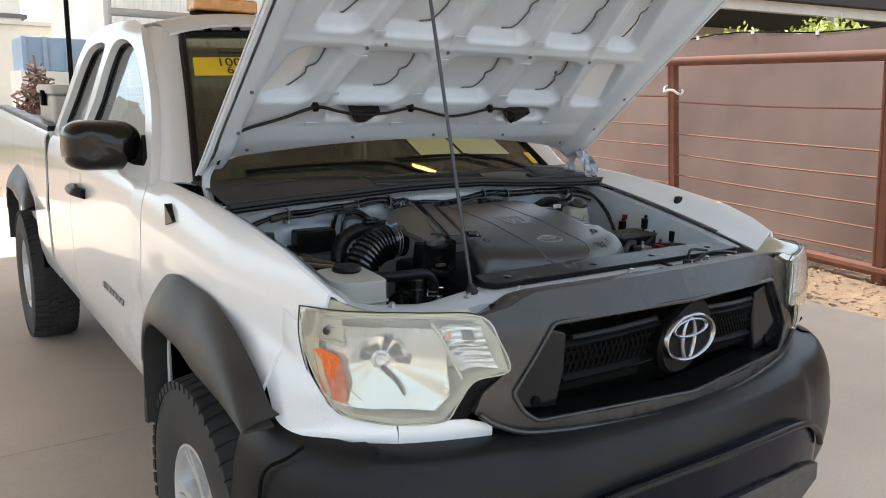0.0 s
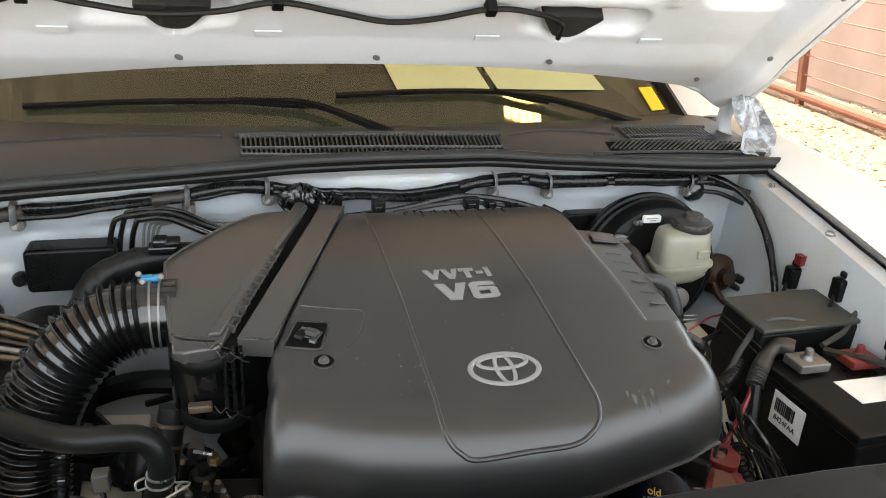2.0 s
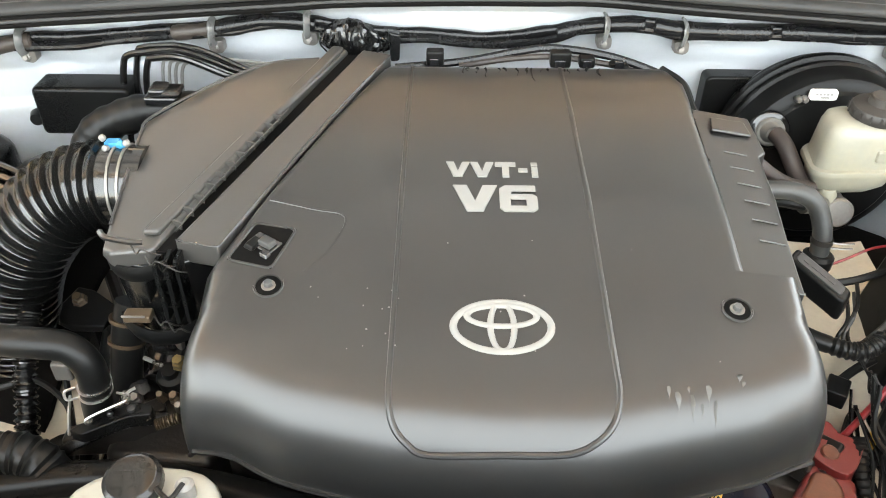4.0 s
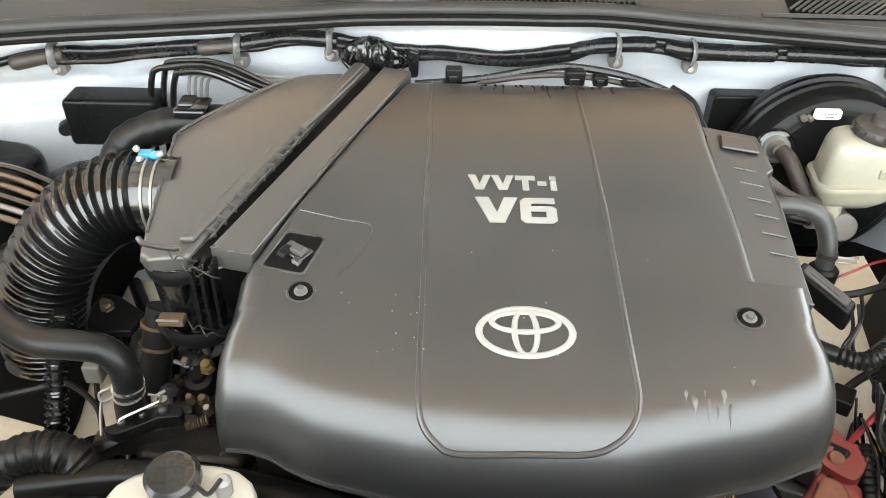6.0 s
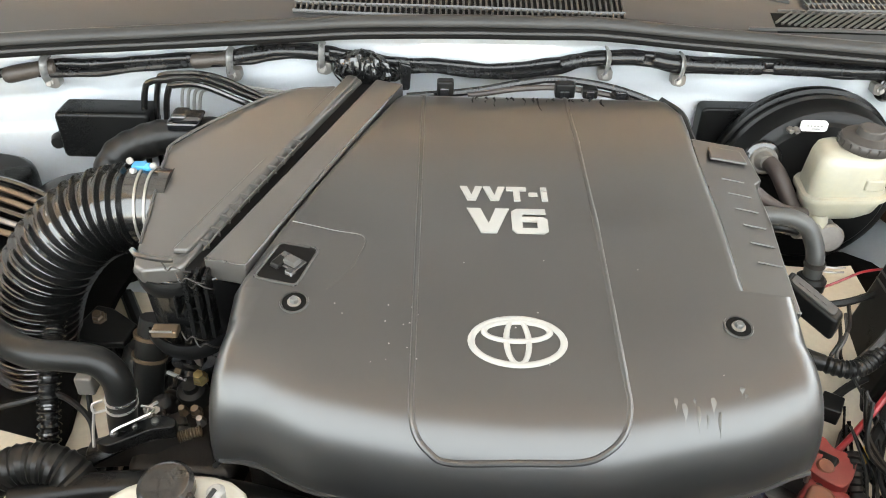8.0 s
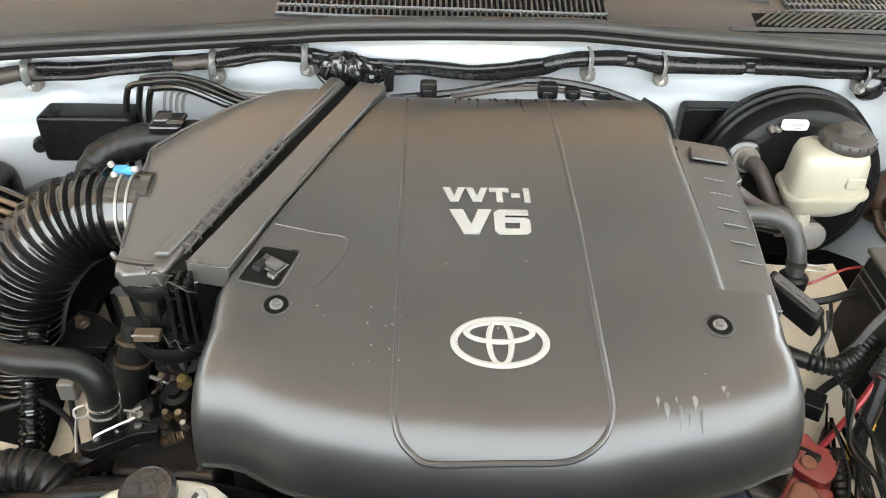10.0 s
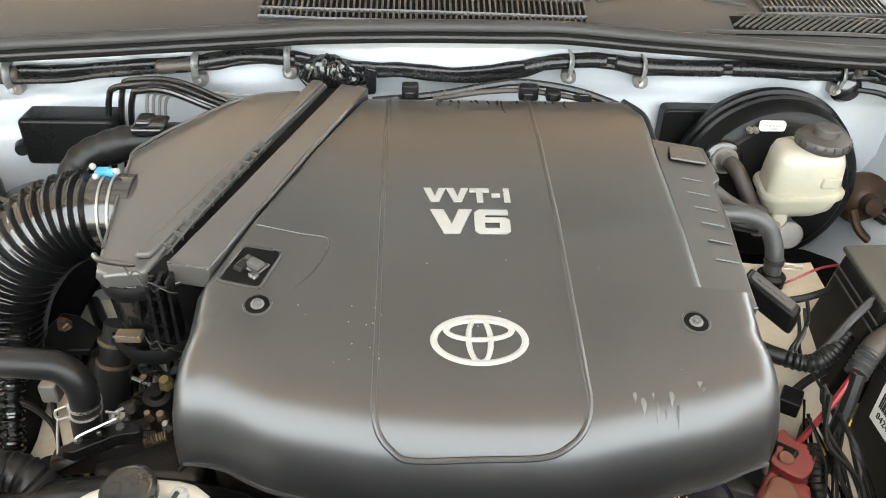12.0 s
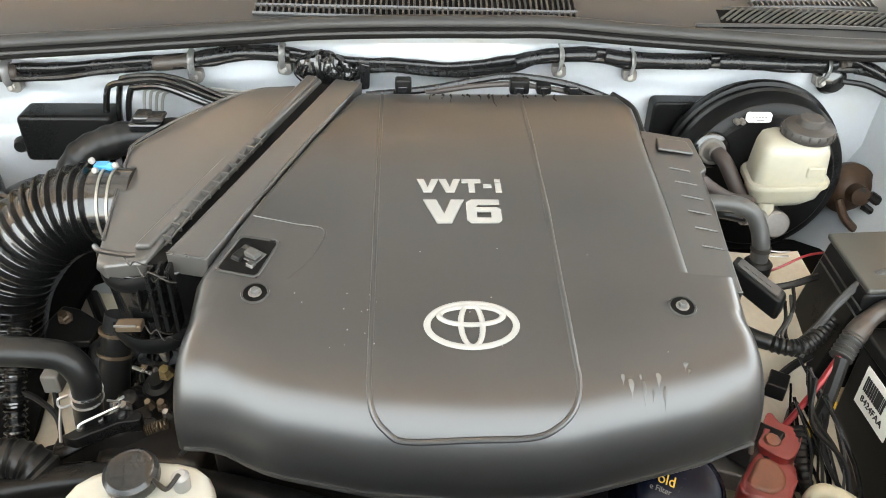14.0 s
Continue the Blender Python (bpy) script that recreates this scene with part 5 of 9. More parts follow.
        prism(bm, rounded(x - 0.23, x + 0.23, 0.9, 1.42, 0.08), lambda a, b: (a, 2.62 + (b - 0.9) * 0.3, b), lambda a, b: (a, 2.74 + (b - 0.9) * 0.3, b))
        prism(bm, rounded(x - 0.12, x + 0.12, 1.44, 1.60, 0.05), lambda a, b: (a, 2.80, b), lambda a, b: (a, 2.88, b))
        part("backrest", bm, "cabin", seat, bevel=0.03)
    bm = bmesh.new()
    lathe_ring = [(0.36 + 0.19 * math.cos(a), 2.02 + 0.07 * math.sin(a), 1.16 + 0.17 * math.sin(a)) for a in (2 * math.pi * k / 24 for k in range(25))]
    tube(bm, lathe_ring, 0.014, 8, 1)
    part("steering_wheel", bm, "black_plastic", truck)
    # mirror on its arm
    for s in (-1, 1):
        bm = bmesh.new()
        ring = []
        for o, sc in ((0.0, 0.74), (0.008, 0.86), (0.022, 0.945), (0.045, 0.99), (0.07, 1.0), (0.095, 0.985), (0.118, 0.95), (0.138, 0.89), (0.153, 0.80), (0.164, 0.68), (0.171, 0.52), (0.175, 0.3)):
            ring.append([bm.verts.new((s * (0.905 + 0.118 * sc * a), 1.80 - o + 0.02 * a, 1.322 + 0.083 * sc * b)) for a, b in rounded(-1, 1, -1, 1, 0.6, 9)])
        for a, b in zip(ring, ring[1:]):
            for i in range(len(a)):
                bm.faces.new((a[i], a[(i + 1) % len(a)], b[(i + 1) % len(a)], b[i]))
        bm.faces.new(ring[0])
        bm.faces.new(ring[-1])
        mir = part("wing_mirror", bm, "mirror_black", truck, "glossy black wing mirror", sharp=75)
        bm = bmesh.new()
        tube(bm, [(s * 0.84, 1.72, 1.27), (s * 0.80, 1.66, 1.26), (s * 0.82, 1.60, 1.25)], 0.035, 8, 4)
        prism(bm, [(1.44, 1.245), (1.60, 1.262), (1.64, 1.36), (1.58, 1.33)], lambda y, z: (s * (side_x(z) - 0.01), y, z), lambda y, z: (s * (side_x(z) + 0.014), y, z))
        part("mirror_base", bm, "black_plastic", mir)
    # light bar on the roof
    bm = bmesh.new()
    prism(bm, rounded(-0.27, 0.04, 2.66, 2.84, 0.04), lambda x, y: (x, y, 1.872), lambda x, y: (x, y, 1.932))
    bar = part("beacon_bar", bm, "amber_bar", truck, "amber warning beacon bar", bevel=0.01)
    bm = bmesh.new()
    prism(bm, rounded(-0.26, 0.03, 2.67, 2.83, 0.04), lambda x, y: (x, y, 1.860), lambda x, y: (x, y, 1.872))
    box(bm, -0.20, -0.18, 2.72, 2.78, 1.785, 1.860)
    box(bm, -0.06, -0.04, 2.72, 2.78, 1.785, 1.860)
    part("beacon_base", bm, "black_and_shade", bar)
    # headboard rack behind the cab
    bm = bmesh.new()
    for a, b in (((-0.54, 3.22, 1.28), (-0.54, 3.22, 2.05)), ((0.54, 3.22, 1.28), (0.54, 3.22, 2.05)), ((-0.57, 3.22, 2.05), (0.57, 3.22, 2.05)), ((-0.54, 3.22, 1.88), (0.54, 3.22, 1.88))):
        tube(bm, [a, b], 0.02, 8, 2)
    part("ladder_rack", bm, "white_paint", truck, "white tubular rack behind the cab")
    # bed
    bm = bmesh.new()
    box(bm, -0.86, 0.86, 3.12, 5.25, 0.75, 0.80)
    box(bm, -0.86, 0.86, 3.12, 3.15, 0.80, 1.29)
    box(bm, -0.86, 0.86, 5.20, 5.25, 0.80, 1.29)
    part("bed", bm, "white_paint", truck)
    for s in (-1, 1):
        bm = bmesh.new()
        box(bm, min(s * 0.80, s * 0.865), max(s * 0.80, s * 0.865), 3.14, 5.24, 1.285, 1.315, lambda x, y, z: (x, y, z + (y - 3.14) * 0.021))
        part("bed_rail_cap", bm, "black_plastic", truck, bevel=0.01)
    bm = bmesh.new()
    box(bm, -0.55, 0.55, 0.3, 5.0, 0.34, 0.48)
    part("chassis", bm, "black_and_shade", truck)


def build_toolbox():
    t = thing("toolbox", (-0.6, 3.65, 1.30), "grey plastic toolbox across the pickup bed", "toolbox")
    bm = bmesh.new()
    box(bm, -0.79, 0.79, 3.42, 3.88, 1.06, 1.46, lambda x, y, z: (x, y, z))
    part("body", bm, "beam", t, bevel=0.02)
    bm = bmesh.new()
    box(bm, -0.80, 0.80, 3.40, 3.90, 1.46, 1.51)
    part("lid", bm, "beam", t, bevel=0.015)
    bm = bmesh.new()
    box(bm, -0.815, -0.79, 3.6, 3.66, 1.40, 1.48)
    part("latch", bm, "black_and_shade", t)


build_sides()
for wx, wy, ws in ((-0.80, 0.83, -1), (0.80, 0.83, 1), (-0.80, 0.83 + REAR_Y, -1), (0.80, 0.83 + REAR_Y, 1)):
    build_wheel(wx, wy, ws)
build_front()
build_headlamp(-1)
build_headlamp(1)
build_cab()
build_toolbox()


# ---- the raised hood ----
HA = radians(41)
HOLES = []
for s in (-1, 1):
    HOLES += [(s * 0.59, 0.31, 0.075, 0.10, 0.03), (s * 0.59, 0.62, 0.075, 0.13, 0.03), (s * 0.325, 0.315, 0.115, 0.095, 0.035), (s * 0.325, 0.61, 0.115, 0.125, 0.035), (s * 0.325, 0.155, 0.10, 0.024, 0.02), (s * 0.325, 0.86, 0.115, 0.07, 0.03), (s * 0.59, 0.86, 0.07, 0.06, 0.03)]
HOLES += [(0, 0.315, 0.125, 0.095, 0.035), (0, 0.61, 0.125, 0.125, 0.035), (0, 0.86, 0.125, 0.07, 0.03)]


def hood_at(x, v, c):
    """A place on the hood: across, up from the hinge line, and off its sheet (away from the engine)."""
    return Vector((x, 1.10 - v * math.cos(HA) + c * math.sin(HA), 1.33 + v * math.sin(HA) + c * math.cos(HA)))


def hood_pull(v):
    return 1 - 0.42 * max(0, v - 0.19) * 0.9


def stamped(x, v):
    """How deep the inner panel lies at a place: ribs near, pockets far."""
    xr = x / hood_pull(v)
    best = 0.0
    for cx, cv, hx, hv, r in HOLES:
        dx, dv = abs(xr - cx) - hx + r, abs(v - cv) - hv + r
        sd = math.hypot(max(dx, 0), max(dv, 0)) + min(max(dx, dv), 0) - r
        t = min(1, max(0, (0.012 - sd) / 0.024))
        best = max(best, t * t * (3 - 2 * t))
    # notches for the washer jets
    for s in (-1, 1):
        d = abs(x - s * 0.30) * 0.75 + max(0, 0.13 - v) * 1.0 - 0.028
        t = min(1, max(0, (0.008 - d) / 0.016)) if 0.10 < v < 0.15 else 0
        best = max(best, t)
    a = abs(x)
    rim = min(1, max(0, (a - 0.655) / 0.04))
    c = 0.032 - 0.034 * rim * rim * (3 - 2 * rim) + 0.046 * best * (1 - rim)
    if v < 0.10:
        k = (0.10 - v) / 0.10
        c -= 0.008 * k * (2 - k) - 0.012 * max(0, k - 0.6)
    # pressed beads along the ribs
    for rx in (-0.46, -0.17, 0.17, 0.46):
        c -= 0.006 * math.exp(-((xr - rx) / 0.012) ** 2) * (1 if v > 0.2 else 0)
    for rv in (0.445, 0.765):
        c -= 0.004 * math.exp(-((v - rv) / 0.012) ** 2) * (1 - rim)
    return c


def build_hood():
    def rear(x):
        return 0.035 - 0.12 * (abs(x) / 0.74) ** 2.2
    bm = bmesh.new()
    def inner(u, v):
        x = (2 * u - 1) * 0.735
        vv = rear(x) + (1.02 - rear(x)) * v
        return hood_at(x * (1 - 0.02 * v), vv, stamped(x, vv))
    grid(bm, inner, 210, 150)
    hood = part("hood", bm, "inner_paint_shaded", truck, "raised white hood, its ribbed underside showing", sharp=60)
    bm = bmesh.new()
    def outer(u, v):
        x = (2 * u - 1) * 0.76
        vv = rear(x) - 0.015 + (1.05 - rear(x)) * v
        a = abs(2 * u - 1)
        return hood_at(x * (1 - 0.02 * v), vv, 0.088 - 0.075 * max(0, (a - 0.55) / 0.45) ** 2.4 - 0.03 * max(0, (v - 0.85) / 0.15) ** 2)
    grid(bm, outer, 40, 30, 0.004)
    part("hood_skin", bm, "white_paint", hood)
    # folded hem closing skin and inner panel at the sides and rear
    bm = bmesh.new()
    for s in (0, 1):
        tube(bm, [(Vector(outer(s, k / 30)) + Vector(inner(s, k / 30))) / 2 for k in range(31)], 0.009, 6, 1)
    tube(bm, [(Vector(outer(k / 40, 0)) + Vector(inner(k / 40, 0))) / 2 for k in range(41)], 0.007, 6, 1)
    part("hem", bm, "inner_paint_shaded", hood)
    # dark sealer beads along one side of each pocket
    for cx, cv, hx, hv, r in HOLES:
        if hv < 0.03:
            continue
        bm = bmesh.new()
        line = []
        hx, hv = hx - 0.016, hv - 0.016
        for q in [(cx + hx * f, cv + hv) for f in (-0.75, 0, 0.5)] + [(cx + hx - r * 0.3, cv + hv - r * 0.3)] + [(cx + hx, cv + hv * f) for f in (0.45, 0.1)] + [(cx + hx - 0.018, cv - 0.1 * hv), (cx + hx - 0.012, cv - 0.4 * hv), (cx + hx - 0.03, cv - 0.9 * hv), (cx + 0.3 * hx, cv - hv)]:
            x = q[0] * hood_pull(q[1])
            line.append(hood_at(x, q[1], 0.074))
        tube(bm, line, 0.0026, 5, 5)
        part("sealer", bm, "seam", hood)
    # small holes and plugs
    for x, v in ((-0.624, -0.01), (0.624, -0.01), (0, 0.055), (-0.30, 0.05), (0.30, 0.05), (-0.699, 0.283), (0.699, 0.283), (-0.46, 0.44), (0.17, 0.44), (0.46, 0.43), (-0.17, 0.44), (-0.40, 0.45), (0.40, 0.32), (0.69, 0.11), (-0.69, 0.11)):
        bm = bmesh.new()
        xx = x * (hood_pull(v) if abs(x) < 0.6 else 1)
        p = hood_at(xx, v, stamped(xx, v) - 0.001)
        lathe(bm, [(0.0075, 0), (0.0075, 0.002), (0.003, 0.003)], p, (0, -math.sin(HA), -math.cos(HA)), 10, 0.7)
        part("plug", bm, "seam", hood)
    # bright spot-weld tabs on the ribs
    for x in (-0.46, -0.17, 0.17, 0.46):
        for v in (0.11, 0.255, 0.405, 0.50, 0.73):
            bm = bmesh.new()
            xx = x * hood_pull(v)
            box(bm, -0.02, 0.02, -0.006, 0.006, 0, 0.003, lambda a, b, c: hood_at(xx + a, v + b, stamped(xx, v) - c - 0.002))
            part("tab", bm, "inner_paint_shaded", hood)
    # washer hose from clip to clip, jets in the notches
    bm = bmesh.new()
    path = [(-0.715, -0.03), (-0.70, 0.05), (-0.665, 0.095), (-0.57, 0.145), (-0.48, 0.196), (-0.41, 0.182), (-0.33, 0.164), (-0.24, 0.172), (-0.16, 0.196), (-0.08, 0.178), (0.0, 0.158), (0.07, 0.168), (0.15, 0.196), (0.22, 0.190), (0.275, 0.165), (0.285, 0.125)]
    tube(bm, [hood_at(x, v, 0.020 if v > 0 else -0.005) for x, v in path], 0.0045, 7, 5)
    part("washer_hose", bm, "rubber", hood, "black washer hose clipped to the hood")
    for x in (-0.48, -0.16, 0.15):
        bm = bmesh.new()
        box(bm, -0.008, 0.008, -0.009, 0.009, -0.005, 0.022, lambda a, b, c: hood_at(x + a, 0.196 + b, 0.033 - c))
        part("hose_clip", bm, "black_plastic", hood, bevel=0.002)
    for s in (-1, 1):
        bm = bmesh.new()
        prism(bm, soft_corners([(-0.058, 0.050), (0.058, 0.050), (0.018, -0.004), (-0.018, -0.004)], 0.014, 3), lambda a, b: hood_at(s * 0.30 + a, 0.118 + b, 0.055), lambda a, b: hood_at(s * 0.30 + a * 0.96, 0.118 + b, 0.030))
        part("washer_jet", bm, "trim_grey", hood)
        # hinge arms
        bm = bmesh.new()
        tube(bm, [(s * 0.735, 1.10, 1.17), (s * 0.735, 1.17, 1.24), (s * 0.725, 1.15, 1.30), (s * 0.70, 1.08, 1.35)], 0.014, 6, 6, flat=0.5)
        box(bm, s * 0.735 - 0.01, s * 0.735 + 0.01, 1.06, 1.20, 1.13, 1.20)
        part("hinge", bm, "bay_paint_shaded", hood, "white steel hood hinge")
    # crumpled film at one hinge
    bm = bmesh.new()
    grid(bm, lambda u, v: (0.70 + 0.10 * u - 0.04 * v * u + 0.008 * noise.noise((u * 3, v * 3, 1)), 1.06 + 0.06 * v + 0.025 * noise.noise((u * 3.5, v * 2, 2)), 1.225 + 0.115 * v - 0.03 * u + 0.01 * noise.noise((u * 3, v * 3, 7))), 14, 14, 0.001)
    part("torn_film", bm, "foil", hood, "crumpled silvery film at the hinge", sharp=30)
    # prop rod
    bm = bmesh.new()
    b0, d = Vector((-0.437, 0.261, 1.078)), Vector((-0.030, 0.245, 0.969))
    tube(bm, [b0, b0 + d * 0.45, b0 + d * 0.93], 0.0042, 8, 4)
    rod = part("prop_rod", bm, "prop", truck, "thin grey steel prop rod")
    bm = bmesh.new()
    lathe(bm, [(0.012, -0.012), (0.016, 0.0), (0.013, 0.014), (0.007, 0.03)], b0, (-0.03, 0.245, 0.969), 14)
    part("grommet", bm, "rubber", rod)


build_hood()


# ---- the engine bay ----
def fw_y(x):
    return lerp(x, [-0.80, -0.54, -0.30, -0.15, 0.2, 0.45, 0.62, 0.82], [1.0, 1.055, 1.075, 1.09, 1.097, 1.082, 1.078, 1.085])


def build_bay_shell():
    bm = bmesh.new()
    def wall(u, v):
        x, z = -0.80 + 1.62 * u, 0.60 + 0.605 * v
        y = fw_y(x)
        y += 0.012 * (1 / (1 + math.exp((z - 1.125) / 0.006)))
        y -= 0.02 * max(0, (z - 1.185) / 0.02)
        # pressed panels
        for cx, cz, hx, hz in ((0.05, 1.192, 0.10, 0.012), (-0.42, 1.12, 0.03, 0.010), (-0.52, 1.12, 0.025, 0.010), (0.40, 1.10, 0.17, 0.05), (-0.62, 1.09, 0.06, 0.03), (-0.33, 1.182, 0.09, 0.010), (-0.30, 1.118, 0.022, 0.008), (0.24, 1.192, 0.05, 0.012), (0.45, 1.185, 0.10, 0.008), (-0.56, 1.182, 0.06, 0.008)):
            d = max(abs(x - cx) - hx, abs(z - cz) - hz)
            y += 0.006 * min(1, max(0, (0.006 - d) / 0.012))
        return (x, y, z)
    grid(bm, wall, 160, 90, 0.006)
    part("firewall", bm, "bay_paint_shaded", truck, "white painted firewall", sharp=50)
    # inner fender walls, leaning, with flange to the fender tops
    for s in (-1, 1):
        bm = bmesh.new()
        def inner(u, v):
            y = 0.36 + 0.74 * u
            xt, zt = lerp(y, FY, FIN) + 0.0, lerp(y, FY, FTOP) - 0.012
            if v < 0.2:
                q = v / 0.2
                return (s * (xt - 0.028 * q), y, zt - 0.004 * q)
            q = (v - 0.2) / 0.8
            return (s * (xt - 0.028 - 0.02 * q - (0.10 * max(0, q - 0.45) / 0.55)), y, zt - 0.004 - 0.36 * q)
        grid(bm, inner, 30, 20, 0.005)
        apron = part("inner_fender", bm, "bay_paint_shaded", truck, "white painted inner fender")
        bm = bmesh.new()
        tube(bm, [(s * (lerp(y, FY, FIN) - 0.002), y, lerp(y, FY, FTOP) + 0.001) for y in (0.45, 0.6, 0.8, 1.0, 1.1)], 0.0045, 6, 5)
        part("fender_seal", bm, "seam", apron)
        # bump stop on the fender's edge
        bm = bmesh.new()
        lathe(bm, [(0.014, 0), (0.016, 0.012), (0.013, 0.028), (0.0, 0.03)], (s * 0.755, 0.655, 1.158), (0, 0, 1), 12)
        part("bump_stop", bm, "rubber", apron)
        for y in (0.48, 0.62, 0.80, 0.98):
            bm = bmesh.new()
            lathe(bm, [(0.009, 0), (0.009, 0.004), (0.006, 0.006), (0.006, 0.009)], (s * (lerp(y, FY, FIN) - 0.018), y, lerp(y, FY, FTOP) - 0.016), (0, 0, 1), 6)
            part("bolt", bm, "steel", apron)
        # strut-side shelf, closing the bay's floor
        bm = bmesh.new()
        grid(bm, lambda u, v: (s * (0.58 + 0.10 * v), 0.36 + 0.74 * u, 0.80 + 0.03 * v), 6, 2, 0.006)
        part("apron_shelf", bm, "bay_paint_shaded", apron)
    # radiator support: pressed white panel, stepping down toward the lamps
    bm = bmesh.new()
    def sup(u, v):
        x = -0.70 + 1.40 * u
        a = abs(x)
        z = lerp(a, [0, 0.40, 0.46, 0.52, 0.62, 0.70], [1.088, 1.086, 1.078, 1.058, 1.052, 1.06])
        y0 = lerp(a, [0, 0.4, 0.5, 0.6, 0.70], [0.165, 0.18, 0.22, 0.30, 0.37])
        y1 = lerp(a, [0, 0.46, 0.55, 0.70], [0.30, 0.30, 0.345, 0.46])
        if v < 0.25:
            q = v / 0.25
            return (x, y0 - 0.01 * (1 - q), z - 0.10 * (1 - q) ** 1.0 if q < 0.98 else z)
        if v > 0.8:
            q = (v - 0.8) / 0.2
            return (x, y1 + 0.004 * q, z - 0.06 * q)
        q = (v - 0.25) / 0.55
        return (x, y0 + (y1 - y0) * q, z + 0.006 * math.sin(math.pi * q))
    grid(bm, sup, 90, 24, 0.004)
    sp = part("radiator_support", bm, "bay_paint_shaded", truck, "white pressed steel radiator support", sharp=50)
    for x in (-0.46, -0.34, 0.02, 0.33, 0.47, -0.60, 0.60):
        bm = bmesh.new()
        y = lerp(abs(x), [0, 0.4, 0.5, 0.6], [0.205, 0.215, 0.27, 0.34])
        z = sup((x + 0.70) / 1.4, 0.5)[2]
        lathe(bm, [(0.010, -0.002), (0.010, 0.004), (0.007, 0.005), (0.007, 0.010)], (x, y, z), (0, 0, 1), 6)
        part("bolt", bm, "steel", sp)
    # cut-outs are flush near-black pads, the shade inside painted on
    for x, w, cut in ((-0.16, 0.07, 0.2), (0.02, 0.055, 0.6), (0.135, 0.05, 0.9), (0.28, 0.07, 0.4), (0.40, 0.05, 0.7)):
        bm = bmesh.new()
        ring = [(x - w / 2, 0.182), (x + w / 2, 0.182), (x + w / 2, 0.196), (x + w * 0.28, 0.200), (x + w * 0.22, 0.200 + 0.016 * cut), (x - w * 0.12, 0.202 + 0.016 * cut), (x - w * 0.25, 0.196), (x - w / 2, 0.194)]
        prism(bm, soft_corners(ring, 0.004, 2), lambda a, b: (a, b, 1.080), lambda a, b: (a, b, 1.0935 - 0.1 * abs(b - 0.2)))
        part("slot", bm, "black_and_shade", sp)
    bm = bmesh.new()
    box(bm, 0.165, 0.171, 0.188, 0.232, 1.088, 1.098)
    part("strap", bm, "black_plastic", sp)
    # hood latch and its cable
    bm = bmesh.new()
    box(bm, 0.17, 0.235, 0.17, 0.195, 1.03, 1.100)
    box(bm, 0.196, 0.206, 0.165, 0.19, 1.06, 1.112)
    lt = part("hood_latch", bm, "dark_metal", truck, bevel=0.004)
    bm = bmesh.new()
    tube(bm, [(0.24, 0.185, 1.10), (0.32, 0.20, 1.115), (0.42, 0.205, 1.105), (0.52, 0.25, 1.08)], 0.005, 6, 6)
    tube(bm, [(0.235, 0.20, 1.09), (0.26, 0.215, 1.125), (0.33, 0.215, 1.118)], 0.004, 6, 6)
    part("latch_cable", bm, "rubber", lt)
    # black air guide over the radiator
    bm = bmesh.new()
    guide = [(-0.405, 0.262), (-0.39, 0.238), (0.43, 0.228), (0.50, 0.235), (0.475, 0.315), (0.30, 0.322), (-0.30, 0.318), (-0.395, 0.312)]
    prism(bm, guide, lambda x, y: (x, y, 1.094), lambda x, y: (x, y, 1.108 + 0.004 * (y > 0.3)))
    g = part("air_guide", bm, "black_plastic", truck, "flat black plastic air guide over the radiator", bevel=0.003)
    for x in (-0.33, -0.05, 0.17, 0.41):
        bm = bmesh.new()
        lathe(bm, [(0.008, 0), (0.011, 0.003), (0.005, 0.005)], (x, 0.272, 1.108), (0, 0, 1), 12)
        part("fastener", bm, "gloss_black", g)
    bm = bmesh.new()
    tube(bm, [(0.190, 0.280, 1.1088), (0.193, 0.266, 1.1085), (0.203, 0.263, 1.1085), (0.211, 0.268, 1.1085), (0.211, 0.280, 1.1088)], 0.0016, 4, 4)
    part("mark", bm, "logo_white", g)
    # radiator behind it
    bm = bmesh.new()
    box(bm, -0.36, 0.36, 0.245, 0.30, 0.62, 1.08)
    part("radiator", bm, "dark_metal", truck)
    bm = bmesh.new()
    prism(bm, rounded(-0.36, 0.36, 0.62, 1.06, 0.10), lambda x, z: (x, 0.30, z), lambda x, z: (x, 0.37, z - 0.01))
    part("fan_shroud", bm, "black_plastic", truck, bevel=0.01)


